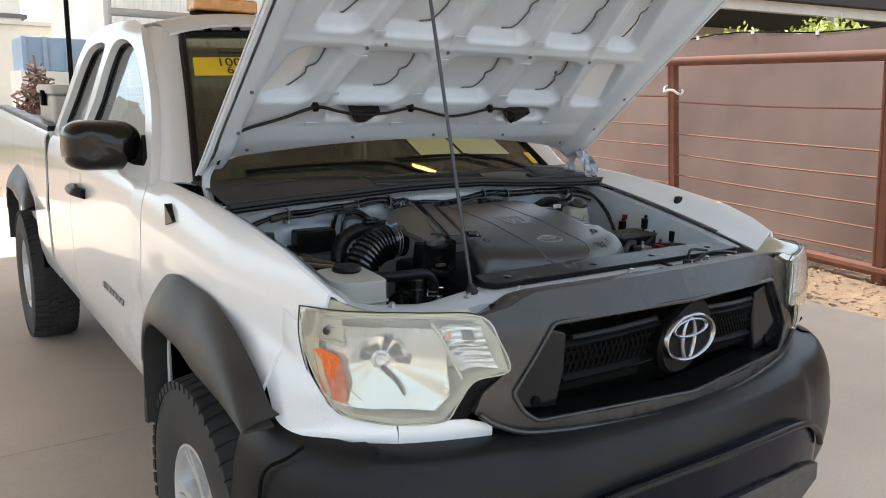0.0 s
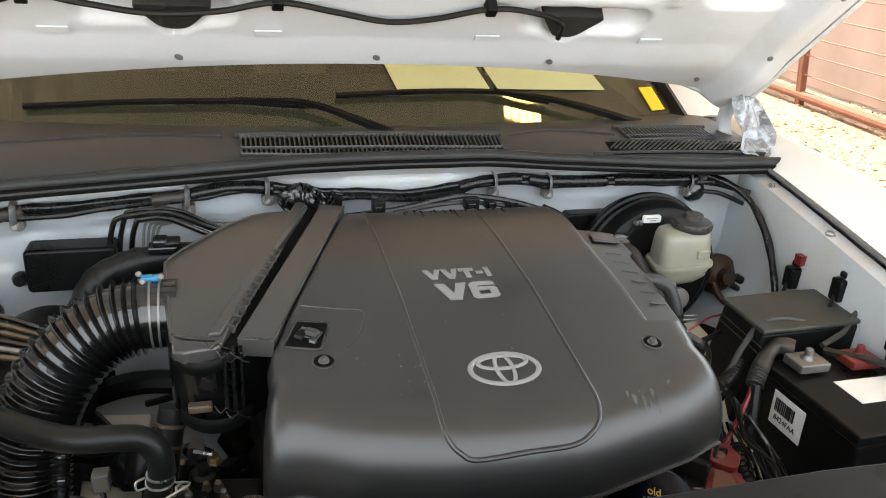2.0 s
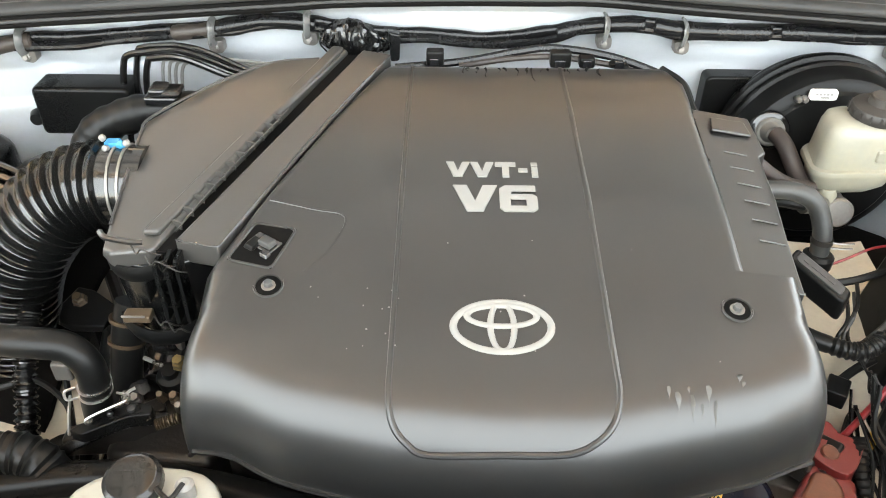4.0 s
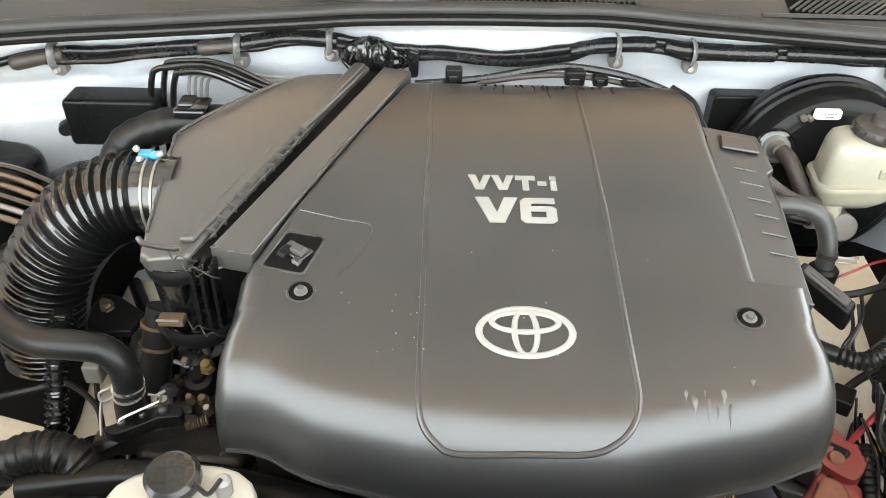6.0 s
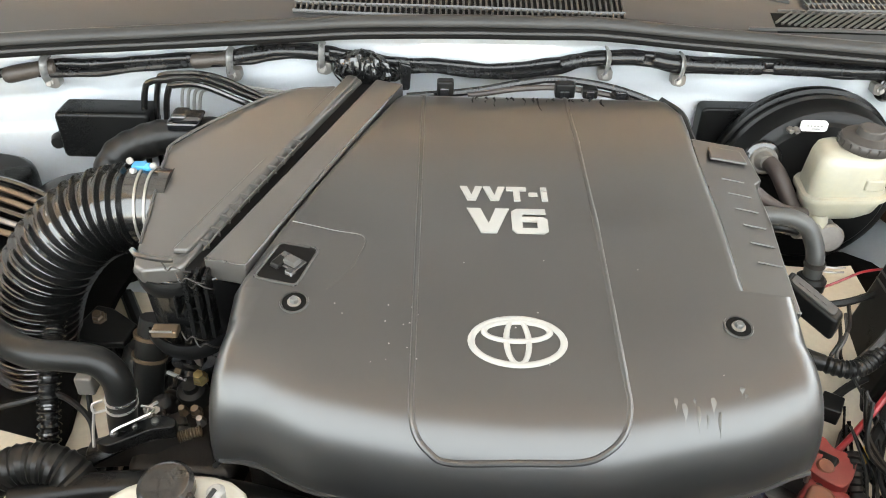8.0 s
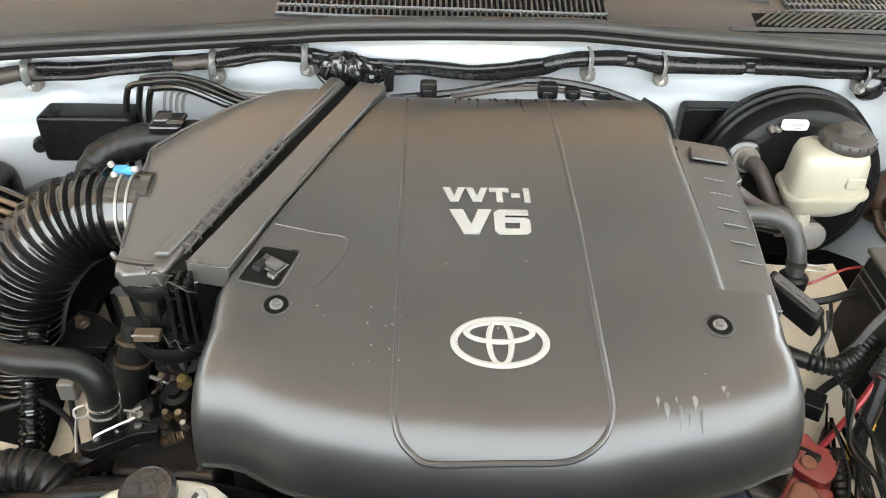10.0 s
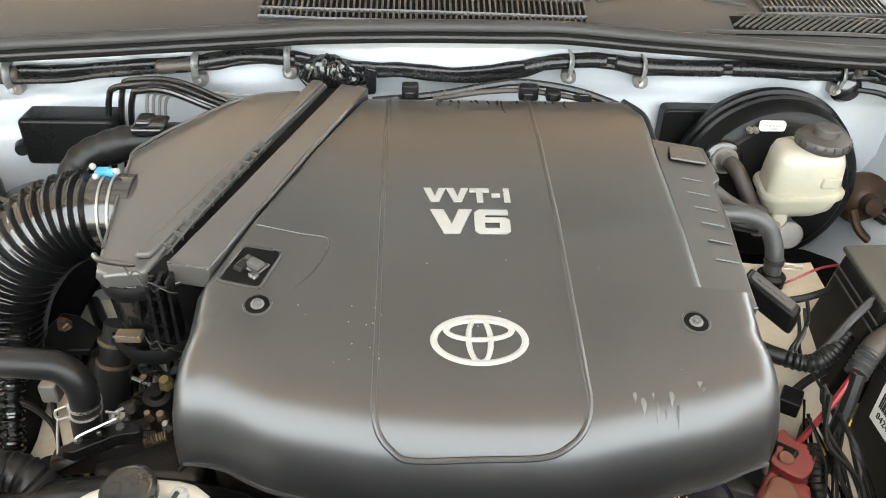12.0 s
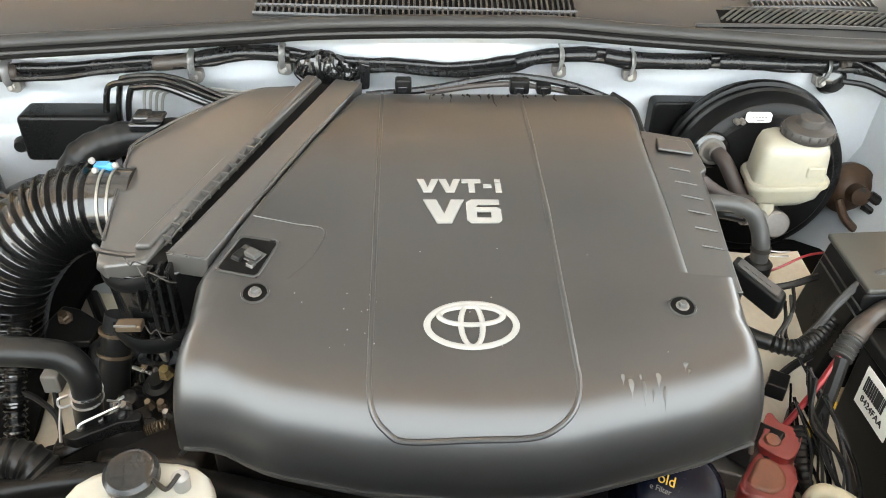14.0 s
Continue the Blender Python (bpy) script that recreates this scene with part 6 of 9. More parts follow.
def build_cowl():
    def front(x):
        return lerp(x, [-0.74, -0.52, -0.30, -0.13, 0.2, 0.45, 0.6, 0.84], [0.955, 0.992, 1.028, 1.047, 1.058, 1.038, 1.022, 1.028])
    def back(x):
        return 1.30 - 0.13 * (1 - (x / 0.72) ** 2) if abs(x) < 0.72 else 1.30
    bm = bmesh.new()
    def panel(u, v):
        x = -0.74 + 1.50 * u
        y = front(x) + 0.012 + (back(x) + 0.02 - front(x) - 0.012) * v
        return (x, y, 1.214 + 0.032 * v + 0.012 * math.sin(math.pi * v) - 0.008 * (abs(x) / 0.74) ** 2)
    grid(bm, panel, 60, 16, 0.004)
    cowl = part("cowl", bm, "cowl_black", truck, "dark grey plastic cowl with intake vents")
    def on(x, y, o=0.0):
        v = (y - front(x) - 0.012) / (back(x) + 0.02 - front(x) - 0.012)
        p = panel((x + 0.74) / 1.5, v)
        return (p[0], p[1], p[2] + o)
    # intake grilles: near-black sheet painted as shade under upright bars, one cross bar, raised frame
    for x0, x1, y0, y1, n, sl in ((-0.215, 0.234, 1.080, 1.128, 57, 0.0), (0.495, 0.685, 1.113, 1.163, 24, 0.012)):
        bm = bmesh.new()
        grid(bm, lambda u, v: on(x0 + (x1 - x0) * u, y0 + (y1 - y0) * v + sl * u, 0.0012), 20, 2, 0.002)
        vent = part("vent", bm, "black_and_shade", cowl)
        for k in range(n + 1):
            bm = bmesh.new()
            x = x0 + (x1 - x0) * k / n
            yo = sl * (k / n)
            box(bm, -0.0015, 0.0015, 0, 1, 0, 0.0042, lambda a, b, c: Vector(on(x + a * (1 - 60 * c), y0 + yo + (y1 - y0) * b, 0.002 + c)))
            part("slat", bm, "cowl_bar", vent)
        for q, w in ((-0.04, 0.05), (0.30, 0.05), (1.0, 0.05)):
            bm = bmesh.new()
            grid(bm, lambda u, v: on(x0 - 0.002 + (x1 - x0 + 0.004) * u, y0 + sl * u + (y1 - y0) * (q + w * (v - 0.5)), 0.0062 - 0.002 * abs(2 * v - 1)), 24, 2, 0.004)
            part("vent_bar", bm, "cowl_bar", vent)
        # raised lip behind the grille
        bm = bmesh.new()
        tube(bm, [on(x0 - 0.01 + (x1 - x0 + 0.02) * k / 16, y1 + 0.006 + sl * k / 16, 0.004) for k in range(17)], 0.004, 6, 1)
        part("vent_lip", bm, "cowl_bar", vent)
    # slanting louvre at the driver's corner
    # near-black sheet laid on the cowl as the shade below the louvres
    bm = bmesh.new()
    grid(bm, lambda u, v: on(0.44 + 0.32 * u, 1.068 + 0.040 * v - 0.004 * u, 0.0012), 16, 2, 0.002)
    lv = part("louvre_shade", bm, "black_and_shade", cowl)
    for k in range(30):
        bm = bmesh.new()
        x = 0.425 + 0.0108 * k
        s0 = max(0.0, min(1.0, 0.3 + 0.12 * k)) if k < 6 else 1.0
        tube(bm, [on(x + 0.02 * (1 - s0), 1.073 + 0.012 * (1 - s0), 0.0045), on(x + 0.042, 1.106, 0.005)], 0.0019, 4, 1)
        part("louvre", bm, "cowl_bar", lv)
    bm = bmesh.new()
    tube(bm, [on(0.40, 1.070, 0.004), on(0.58, 1.068, 0.004), on(0.76, 1.064, 0.004)], 0.003, 4, 3)
    tube(bm, [on(0.45, 1.110, 0.004), on(0.60, 1.109, 0.004), on(0.76, 1.105, 0.004)], 0.002, 4, 3)
    part("louvre_frame", bm, "cowl_black", lv)
    # moulded step and screws across the cowl
    for xa, xb in ((-0.60, -0.245), (0.255, 0.475)):
        bm = bmesh.new()
        tube(bm, [on(xa + (xb - xa) * k / 10, 1.135 + 0.02 * math.sin(k * 0.3), 0.0005) for k in range(11)], 0.003, 6, 2)
        part("cowl_step", bm, "cowl_black", cowl)
    # cowl seal: broad soft lip over two thin ribs with grooves between
    xs = [-0.74, -0.62, -0.52, -0.40, -0.30, -0.20, -0.13, 0.0, 0.12, 0.2, 0.32, 0.45, 0.6, 0.72, 0.84]
    def sz(x):
        return lerp(x, [-0.74, -0.52, -0.32, -0.13, -0.066, 0.19, 0.37, 0.6, 0.84], [1.202, 1.210, 1.213, 1.220, 1.2225, 1.2215, 1.212, 1.206, 1.202])
    bm = bmesh.new()
    tube(bm, [(x, front(x) + 0.009, sz(x) + 0.002) for x in xs], 0.0105, 12, 4, flat=0.95)
    seal = part("cowl_seal", bm, "seal_grey", truck, "dark grey rubber cowl seal")
    # grooves are near-black tubes, groove shade put into their colour
    for o, dz, r, m in ((-0.003, -0.0040, 0.0036, "black_and_shade"), (-0.0055, -0.0075, 0.0034, "seal_grey"), (-0.007, -0.0115, 0.0034, "black_and_shade")):
        bm = bmesh.new()
        tube(bm, [(x, front(x) + o, sz(x) + dz) for x in xs], r, 8, 4)
        part("seal_rib", bm, m, seal)
    bm = bmesh.new()
    tube(bm, [(0.80, 1.03, 1.213), (0.835, 1.03, 1.213), (0.85, 1.03, 1.213)], 0.017, 10, 3)
    part("seal_plug", bm, "rubber", seal)
    # wipers lying on the screen's foot
    for pivot, elbow, tip, end in (((0.545, -0.01), (0.43, 0.075), (0.34, 0.085), (0.10, 0.055)), ((0.905, -0.01), (0.77, 0.075), (0.69, 0.110), (0.47, 0.105))):
        bm = bmesh.new()
        tube(bm, [screen_at(*elbow, -0.010), screen_at((elbow[0] + tip[0]) / 2, (elbow[1] + tip[1]) / 2, -0.010), screen_at(*tip, -0.010), screen_at((tip[0] + end[0]) / 2, (tip[1] + end[1]) / 2 + 0.006, -0.010), screen_at(*end, -0.008)], 0.006, 6, 5)
        w = part("wiper", bm, "black_plastic", truck, "black windscreen wiper")
        bm = bmesh.new()
        tube(bm, [screen_at(*pivot, -0.012), screen_at((pivot[0] + elbow[0]) / 2, (pivot[1] + elbow[1]) / 2, -0.020), screen_at(*elbow, -0.018), screen_at(*tip, -0.014)], lambda t: 0.010 - 0.005 * t, 6, 5)
        lathe(bm, [(0.016, -0.02), (0.016, 0.008), (0.008, 0.014)], screen_at(*pivot, -0.006), (0, -0.3, 1), 12)
        part("wiper_arm", bm, "black_plastic", w)


# engine cover
def cz0(y):
    return lerp(y, [0.40, 0.54, 0.70, 0.85, 1.05], [1.090, 1.117, 1.147, 1.162, 1.168])


def cov_front(x):
    return lerp(x, [-0.225, -0.21, -0.17, -0.14, -0.12, -0.04, 0.05, 0.13, 0.26, 0.315, 0.335], [0.525, 0.492, 0.484, 0.468, 0.460, 0.442, 0.434, 0.435, 0.466, 0.488, 0.515])


def cov_left(y):
    return lerp(y, [0.43, 0.50, 0.60, 0.622, 0.98], [-0.222, -0.222, -0.208, -0.196, -0.061])


def cov_right(y):
    return lerp(y, [0.43, 0.50, 0.603, 0.609, 0.86, 0.90, 0.93, 0.975], [0.332, 0.332, 0.316, 0.272, 0.279, 0.287, 0.284, 0.262])


def round_drop(d, r, h):
    if d >= r:
        return 0.0
    q = 1 - max(0, d) / r
    return h * (1 - math.sqrt(max(0, 1 - q * q)))


def cover_z(x, y):
    z = cz0(y)
    d = y - cov_front(x)
    q = 1 - max(0, d) / 0.075
    if q > 0:
        z -= 0.070 * (1 - math.sqrt(max(0, 1 - q ** 2.6)))
    z -= round_drop(x - cov_left(y), lerp(y, [0.57, 0.62], [0.03, 0.008]), lerp(y, [0.57, 0.62], [0.05, 0.006]))
    z -= round_drop(cov_right(y) - x, lerp(y, [0.56, 0.604], [0.028, 0.008]), lerp(y, [0.56, 0.604], [0.048, 0.010]))
    z -= round_drop(0.972 - y, 0.02, 0.03)
    return z


def on_cover(x, y, o=0.0):
    return Vector((x, y, cover_z(x, y) + o))


def build_cover():
    near = [0, 0.0004, 0.0015, 0.003, 0.005, 0.008, 0.012, 0.016, 0.021, 0.026, 0.031, 0.036, 0.042, 0.048, 0.054, 0.060, 0.066, 0.072, 0.078, 0.084]
    far = [0.6015, 0.603, 0.6045, 0.606, 0.6075, 0.609, 0.612, 0.617, 0.622, 0.63, 0.65, 0.68, 0.72, 0.77, 0.83, 0.88, 0.92, 0.95, 0.96, 0.966, 0.9695, 0.972]
    vs = [(True, d) for d in near] + [(False, y) for y in far]
    us = [0, 0.006, 0.014, 0.025, 0.04, 0.06, 0.09] + [0.12 + 0.76 * k / 30 for k in range(31)] + [0.91, 0.94, 0.96, 0.975, 0.986, 0.994, 1]
    bm = bmesh.new()
    rows = []
    for v in vs:
        row = []
        for u in us:
            x = -0.222 + 0.554 * u
            y = cov_front(x) + v[1] if v[0] else v[1]
            x = cov_left(y) + (cov_right(y) - cov_left(y)) * u
            y = cov_front(x) + v[1] if v[0] else v[1]
            row.append(bm.verts.new((x, y, cover_z(x, y))))
        rows.append(row)
    for a, b in zip(rows, rows[1:]):
        for k in range(len(us) - 1):
            bm.faces.new((a[k], a[k + 1], b[k + 1], b[k]))
    # skirt
    rim = rows[0] + [r[-1] for r in rows[1:]] + rows[-1][-2::-1] + [r[0] for r in rows[-2:0:-1]]
    low = [bm.verts.new(v.co + Vector((0, 0, -0.012))) for v in rim]
    for k in range(len(rim)):
        bm.faces.new((rim[k], rim[(k + 1) % len(rim)], low[(k + 1) % len(rim)], low[k]))
    cover = part("engine_cover", bm, "cover", truck, "dusty dark grey plastic engine cover", sharp=60)
    # lip bead along the lower edge
    bm = bmesh.new()
    tube(bm, [v.co.copy() for v in []] or [on_cover(-0.222 + 0.554 * k / 30, cov_front(-0.222 + 0.554 * k / 30) - 0.0005, -0.011) for k in range(31)], 0.0025, 6, 1)
    part("edge_bead", bm, "cover", cover)
    # raised U line round the centre panel
    bm = bmesh.new()
    pts = [(-0.037, y) for y in (0.966, 0.960, 0.952, 0.94, 0.90, 0.85, 0.80, 0.75, 0.70, 0.65, 0.56, 0.51, 0.485)] + [(-0.033, 0.467), (-0.022, 0.457), (-0.005, 0.4515), (0.05, 0.4495), (0.10, 0.4505), (0.122, 0.456), (0.136, 0.467)] + [(0.142, y) for y in (0.485, 0.51, 0.56, 0.65, 0.70, 0.75, 0.80, 0.85, 0.90, 0.94, 0.952, 0.960, 0.966)]
    tube(bm, [on_cover(x, y, -0.0018) for x, y in pts], 0.0032, 10, 5)
    part("panel_line", bm, "cover", cover)
    # the diagonal joint and the shallow pad beside the filler
    bm = bmesh.new()
    tube(bm, [on_cover(-0.162, 0.69, -0.001), on_cover(-0.12, 0.678, -0.001), on_cover(-0.088, 0.668, -0.001), on_cover(-0.098, 0.63, -0.001), on_cover(-0.118, 0.602, -0.001)], 0.0016, 5, 5)
    part("pad_line", bm, "cover", cover)
    # opening with the dipstick handle: a near-black plate painted as the hole's shade
    q = [(-0.170, 0.659), (-0.131, 0.651), (-0.147, 0.604), (-0.188, 0.614)]
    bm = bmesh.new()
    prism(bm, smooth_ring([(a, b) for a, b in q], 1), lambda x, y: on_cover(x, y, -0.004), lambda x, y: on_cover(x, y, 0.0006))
    well = part("opening", bm, "black_and_shade", cover)
    # rim in a lighter copy of the cover colour, as a painted edge highlight
    bm = bmesh.new()
    tube(bm, [on_cover(x, y, 0.0006) for x, y in soft_corners(q + q[:0], 0.006) + soft_corners(q, 0.006)[:1]], 0.0015, 6, 1)
    part("opening_rim", bm, "cover_line", cover)
    def inside(a, b, c):
        return on_cover(-0.158 + 0.75 * a + 0.62 * b, 0.631 + 0.82 * b - 0.45 * a, 0.0012 + c)
    for x0, x1, y0, y1, h, m in ((-0.016, 0.016, -0.007, 0.010, 0.0022, "gloss_black"), (-0.004, 0.013, -0.004, 0.007, 0.0065, "rubber_grey"), (-0.014, -0.002, -0.012, 0.002, 0.0045, "black_plastic"), (0.008, 0.018, -0.013, -0.006, 0.004, "gloss_black")):
        bm = bmesh.new()
        box(bm, x0, x1, y0, y1, 0, h, lambda a, b, c: inside(a * (1 - 25 * c), b * (1 - 30 * c), c))
        part("latch", bm, m, well, bevel=0.0012)
    for x, y in ((-0.146, 0.585), (0.252, 0.566)):
        bm = bmesh.new()
        c = on_cover(x, y, 0.0)
        # recess is a flush near-black disc, its shade painted
        lathe(bm, [(0.0118, -0.004), (0.0118, 0.0006), (0.0, 0.0006)], c, (0, -0.15, 1), 22)
        rec = part("bolt_recess", bm, "black_and_shade", cover)
        bm = bmesh.new()
        tube(bm, [c + Vector((0.0122 * math.cos(2 * math.pi * k / 24), 0.0122 * math.sin(2 * math.pi * k / 24), 0.0006 + 0.19 * 0.0122 * math.sin(2 * math.pi * k / 24))) for k in range(25)], 0.0012, 5, 1)
        part("recess_rim", bm, "cover", rec)
        bm = bmesh.new()
        lathe(bm, [(0.0062, 0.0), (0.0062, 0.0016), (0.004, 0.0018)], c, (0, -0.15, 1), 18)
        part("washer", bm, "alloy_dull", rec)
        bm = bmesh.new()
        lathe(bm, [(0.0042, 0.0), (0.0042, 0.005), (0.0034, 0.006), (0.0, 0.006)], c, (0, -0.15, 1), 6)
        part("bolt", bm, "bolt_dark", rec)
    # badge and lettering
    bm = bmesh.new()
    for cx, cy, a, b, w in ((0, 0, 0.0437, 0.0278, 0.0064), (0, 0.0105, 0.032, 0.0132, 0.0058), (0, 0, 0.0125, 0.0265, 0.0054)):
        plate_ring(bm, cx, cy, a, b, w, lambda p, q, r: on_cover(0.0535 + p, 0.5455 + q, 0.0004 + r * (1 + 120 * (w - 0.0042))), 0.0014)
    part("badge", bm, "logo_white", cover, "pale badge of three rings")
    # lettering in a wide square face: the figure and capitals as plates
    V = [(0, 1), (0.32, 1), (0.5, 0.36), (0.68, 1), (1, 1), (0.68, 0), (0.32, 0)]
    SIX = [(0.12, 0), (0.88, 0), (1, 0.1), (1, 0.54), (0.88, 0.64), (0.30, 0.64), (0.30, 0.72), (0.36, 0.78), (0.97, 0.78), (0.97, 1), (0.15, 1), (0, 0.86), (0, 0.12)]
    CAP_T = [(0, 1), (1, 1), (1, 0.74), (0.66, 0.74), (0.66, 0), (0.34, 0), (0.34, 0.74), (0, 0.74)]
    BAR = [(0, 0.36), (1, 0.36), (1, 0.60), (0, 0.60)]
    STEM = [(0, 0), (1, 0), (1, 0.68), (0, 0.68)]
    DOT = [(0, 0.78), (1, 0.78), (1, 1), (0, 1)]
    def letters(y0, h, row):
        for shape, hole, x0, w in row:
            bm = bmesh.new()
            plate(bm, shape, hole, lambda p, q: on_cover(x0 + p * w, y0 + q * h, 0.0020), 0.0016)
            part("letter", bm, "logo_white", cover)
    letters(0.6765, 0.036, ((V, [], 0.0120, 0.043), (SIX, [[(0.29, 0.20), (0.71, 0.20), (0.71, 0.46), (0.29, 0.46)]], 0.0570, 0.036)))
    letters(0.7265, 0.0235, ((V, [], 0.0055, 0.0235), (V, [], 0.0295, 0.0235), (CAP_T, [], 0.0545, 0.0205), (BAR, [], 0.0775, 0.009), (STEM, [], 0.0905, 0.0062), (DOT, [], 0.0905, 0.0062)))
    # side panel with short slots, a step lower
    def step(x, y):
        return Vector((x, y, cz0(y) - 0.008 - 0.12 * (x - 0.272)))
    bm = bmesh.new()
    ring = [(0.2690, 0.600), (0.3235, 0.597), (0.327, 0.66), (0.333, 0.72), (0.337, 0.79), (0.347, 0.80), (0.347, 0.868), (0.2830, 0.875), (0.2765, 0.73)]
    prism(bm, ring, lambda x, y: step(x, y) - Vector((0, 0, 0.03)), step)
    sp = part("side_panel", bm, "cover", cover, bevel=0.002)
    bm = bmesh.new()
    tube(bm, [step(x, y) + Vector((0, 0, 0.0006)) for x, y in ((0.2825, 0.870), (0.2775, 0.78), (0.2745, 0.70), (0.2705, 0.625), (0.272, 0.606), (0.278, 0.5995), (0.30, 0.598), (0.3225, 0.5965))], 0.0012, 6, 4)
    part("step_bead", bm, "cover_line", sp)
    for k in range(6):
        y = 0.658 + 0.027 * k
        bm = bmesh.new()
        tube(bm, [step(0.299, y) + Vector((0, 0, 0.0002)), step(0.310, y - 0.001), step(0.323, y - 0.003)], 0.0008, 5, 3)
        part("slot", bm, "cover", sp)
    bm = bmesh.new()
    prism(bm, [(0.294, 0.828), (0.338, 0.825), (0.336, 0.851), (0.298, 0.853)], lambda x, y: step(x, y), lambda x, y: step(x, y) + Vector((0, 0, 0.004)))
    part("pad", bm, "cover", sp, bevel=0.002)
    # dried drips on the front lip
    rnd = random.Random(4)
    for x, y0, ln, w in ((0.181, 0.494, 0.006, 0.0016), (0.187, 0.490, 0.009, 0.0022), (0.197, 0.495, 0.004, 0.0012), (0.199, 0.489, 0.012, 0.0018), (0.206, 0.484, 0.006, 0.0012), (0.212, 0.496, 0.008, 0.0020), (0.217, 0.487, 0.011, 0.0016), (0.239, 0.506, 0.004, 0.0024), (0.241, 0.501, 0.003, 0.0014)):
        bm = bmesh.new()
        tube(bm, [on_cover(x + rnd.uniform(-0.0008, 0.0008), y0 - 1.7 * ln * t, -0.0002) for t in (0, 0.3, 0.6, 1)], lambda t: 2.1 * w * (0.6 + 0.5 * math.sin(t * 5)) * (1 - 0.5 * t), 8, 3, flat=0.18)
        part("drip", bm, "drip", cover)
    for k in range(16):
        x = 0.02 + 0.011 * k + rnd.uniform(-0.004, 0.004)
        ln = rnd.uniform(0.006, 0.026) * (1.3 if k in (3, 4, 8) else 0.8)
        w = rnd.uniform(0.0022, 0.0045)
        bm = bmesh.new()
        tube(bm, [on_cover(x + rnd.uniform(-0.002, 0.002), 0.952 - ln * t, -0.0005) for t in (0, 0.35, 0.7, 1)], lambda t: w * (1 - 0.6 * t), 8, 3, flat=0.2)
        part("water_mark", bm, "rubber", cover)
    for k in range(26):
        x, y = (rnd.uniform(-0.12, -0.03), rnd.uniform(0.52, 0.60)) if k < 16 else (rnd.uniform(-0.17, 0.24), rnd.uniform(0.50, 0.66))
        bm = bmesh.new()
        r = rnd.uniform(0.0004, 0.0009)
        lathe(bm, [(r, -0.0003), (r * 0.8, 0.0003), (0, 0.0003)], on_cover(x, y, 0.0002), (0, 0, 1), 5)
        part("speck", bm, "logo_white", cover)
    return cover


def build_airbox():
    def z(x, y, o=0.0):
        return Vector((x, y, cz0(y) + o))
    bm = bmesh.new()
    lid = [(-0.256, 0.624), (-0.294, 0.620), (-0.308, 0.634), (-0.312, 0.66), (-0.328, 0.80), (-0.326, 0.835), (-0.26, 0.915), (-0.205, 0.966), (-0.150, 0.975), (-0.134, 1.003), (-0.118, 1.000), (-0.185, 0.82)]
    prism(bm, lid, lambda x, y: z(x, y, -0.022), lambda x, y: z(x, y, 0.002 - (0.012 if x < -0.30 else 0)))
    box_ = part("air_cleaner", bm, "airbox", truck, "dark grey plastic air cleaner box", bevel=0.008)
    # raised spine beside the slot
    bm = bmesh.new()
    prism(bm, [(-0.270, 0.640), (-0.2545, 0.640), (-0.1235, 0.994), (-0.138, 0.999)], lambda x, y: z(x, y, 0.0), lambda x, y: z(x, y, 0.007))
    part("spine", bm, "airbox", box_, bevel=0.003)
    # band between slot and joint, with a slightly lighter edge bead
    bm = bmesh.new()
    prism(bm, [(-0.238, 0.632), (-0.197, 0.624), (-0.0645, 0.980), (-0.100, 0.992)], lambda x, y: z(x, y, -0.02), lambda x, y: z(x, y, 0.004))
    bd = part("band", bm, "airbox", box_, bevel=0.002)
    bm = bmesh.new()
    tube(bm, [z(-0.237, 0.6325, 0.004), z(-0.217, 0.628, 0.0045), z(-0.198, 0.6255, 0.004), z(-0.190, 0.642, 0.004), z(-0.13, 0.80, 0.004), z(-0.0655, 0.976, 0.004)], 0.0011, 6, 3)
    part("band_edge", bm, "cover_line", bd)
    # slot, its depth painted as near-black shade, and a ladder of small cells along its lower half
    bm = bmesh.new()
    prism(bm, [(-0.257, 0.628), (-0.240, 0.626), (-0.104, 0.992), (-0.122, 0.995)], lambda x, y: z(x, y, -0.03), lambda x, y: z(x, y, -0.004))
    slot = part("slot", bm, "black_and_shade", box_)
    for k in range(11):
        t = 0.055 + 0.049 * k
        x, y = -0.2545 + 0.131 * t, 0.640 + 0.354 * t
        bm = bmesh.new()
        box(bm, -0.001, 0.0085, -0.0011, 0.0011, -0.006, 0.0022, lambda a, b, c: z(x + a, y + b - a * 0.25, c - 0.10 * a))
        part("slot_rib", bm, "airbox", slot)
    bm = bmesh.new()
    tube(bm, [z(-0.246 + 0.132 * t, 0.637 + 0.356 * t, -0.0005) for t in (0.03, 0.2, 0.4, 0.56, 0.58)], 0.0011, 5, 3)
    part("slot_edge", bm, "airbox", slot)
    # raised rim along the lid's outer edge
    bm = bmesh.new()
    tube(bm, [z(x, y, o) for x, y, o in ((-0.309, 0.665, -0.009), (-0.322, 0.80, -0.009), (-0.318, 0.838, -0.006), (-0.258, 0.908, 0.001), (-0.206, 0.959, 0.001), (-0.152, 0.971, 0.001))], 0.0016, 6, 4)
    part("lid_rim", bm, "airbox", box_)
    # body under the lid: curved front, two pale bands, ribs, wire clips
    face = [(-0.318, 0.69), (-0.312, 0.655), (-0.302, 0.634), (-0.285, 0.622), (-0.265, 0.618), (-0.245, 0.620), (-0.225, 0.630), (-0.205, 0.65), (-0.20, 0.70)]
    bm = bmesh.new()
    prism(bm, face, lambda x, y: (x, y + 0.015, 1.02), lambda x, y: (x, y, 1.118))
    bx = part("air_cleaner_body", bm, "mirror_black", box_, bevel=0.004)
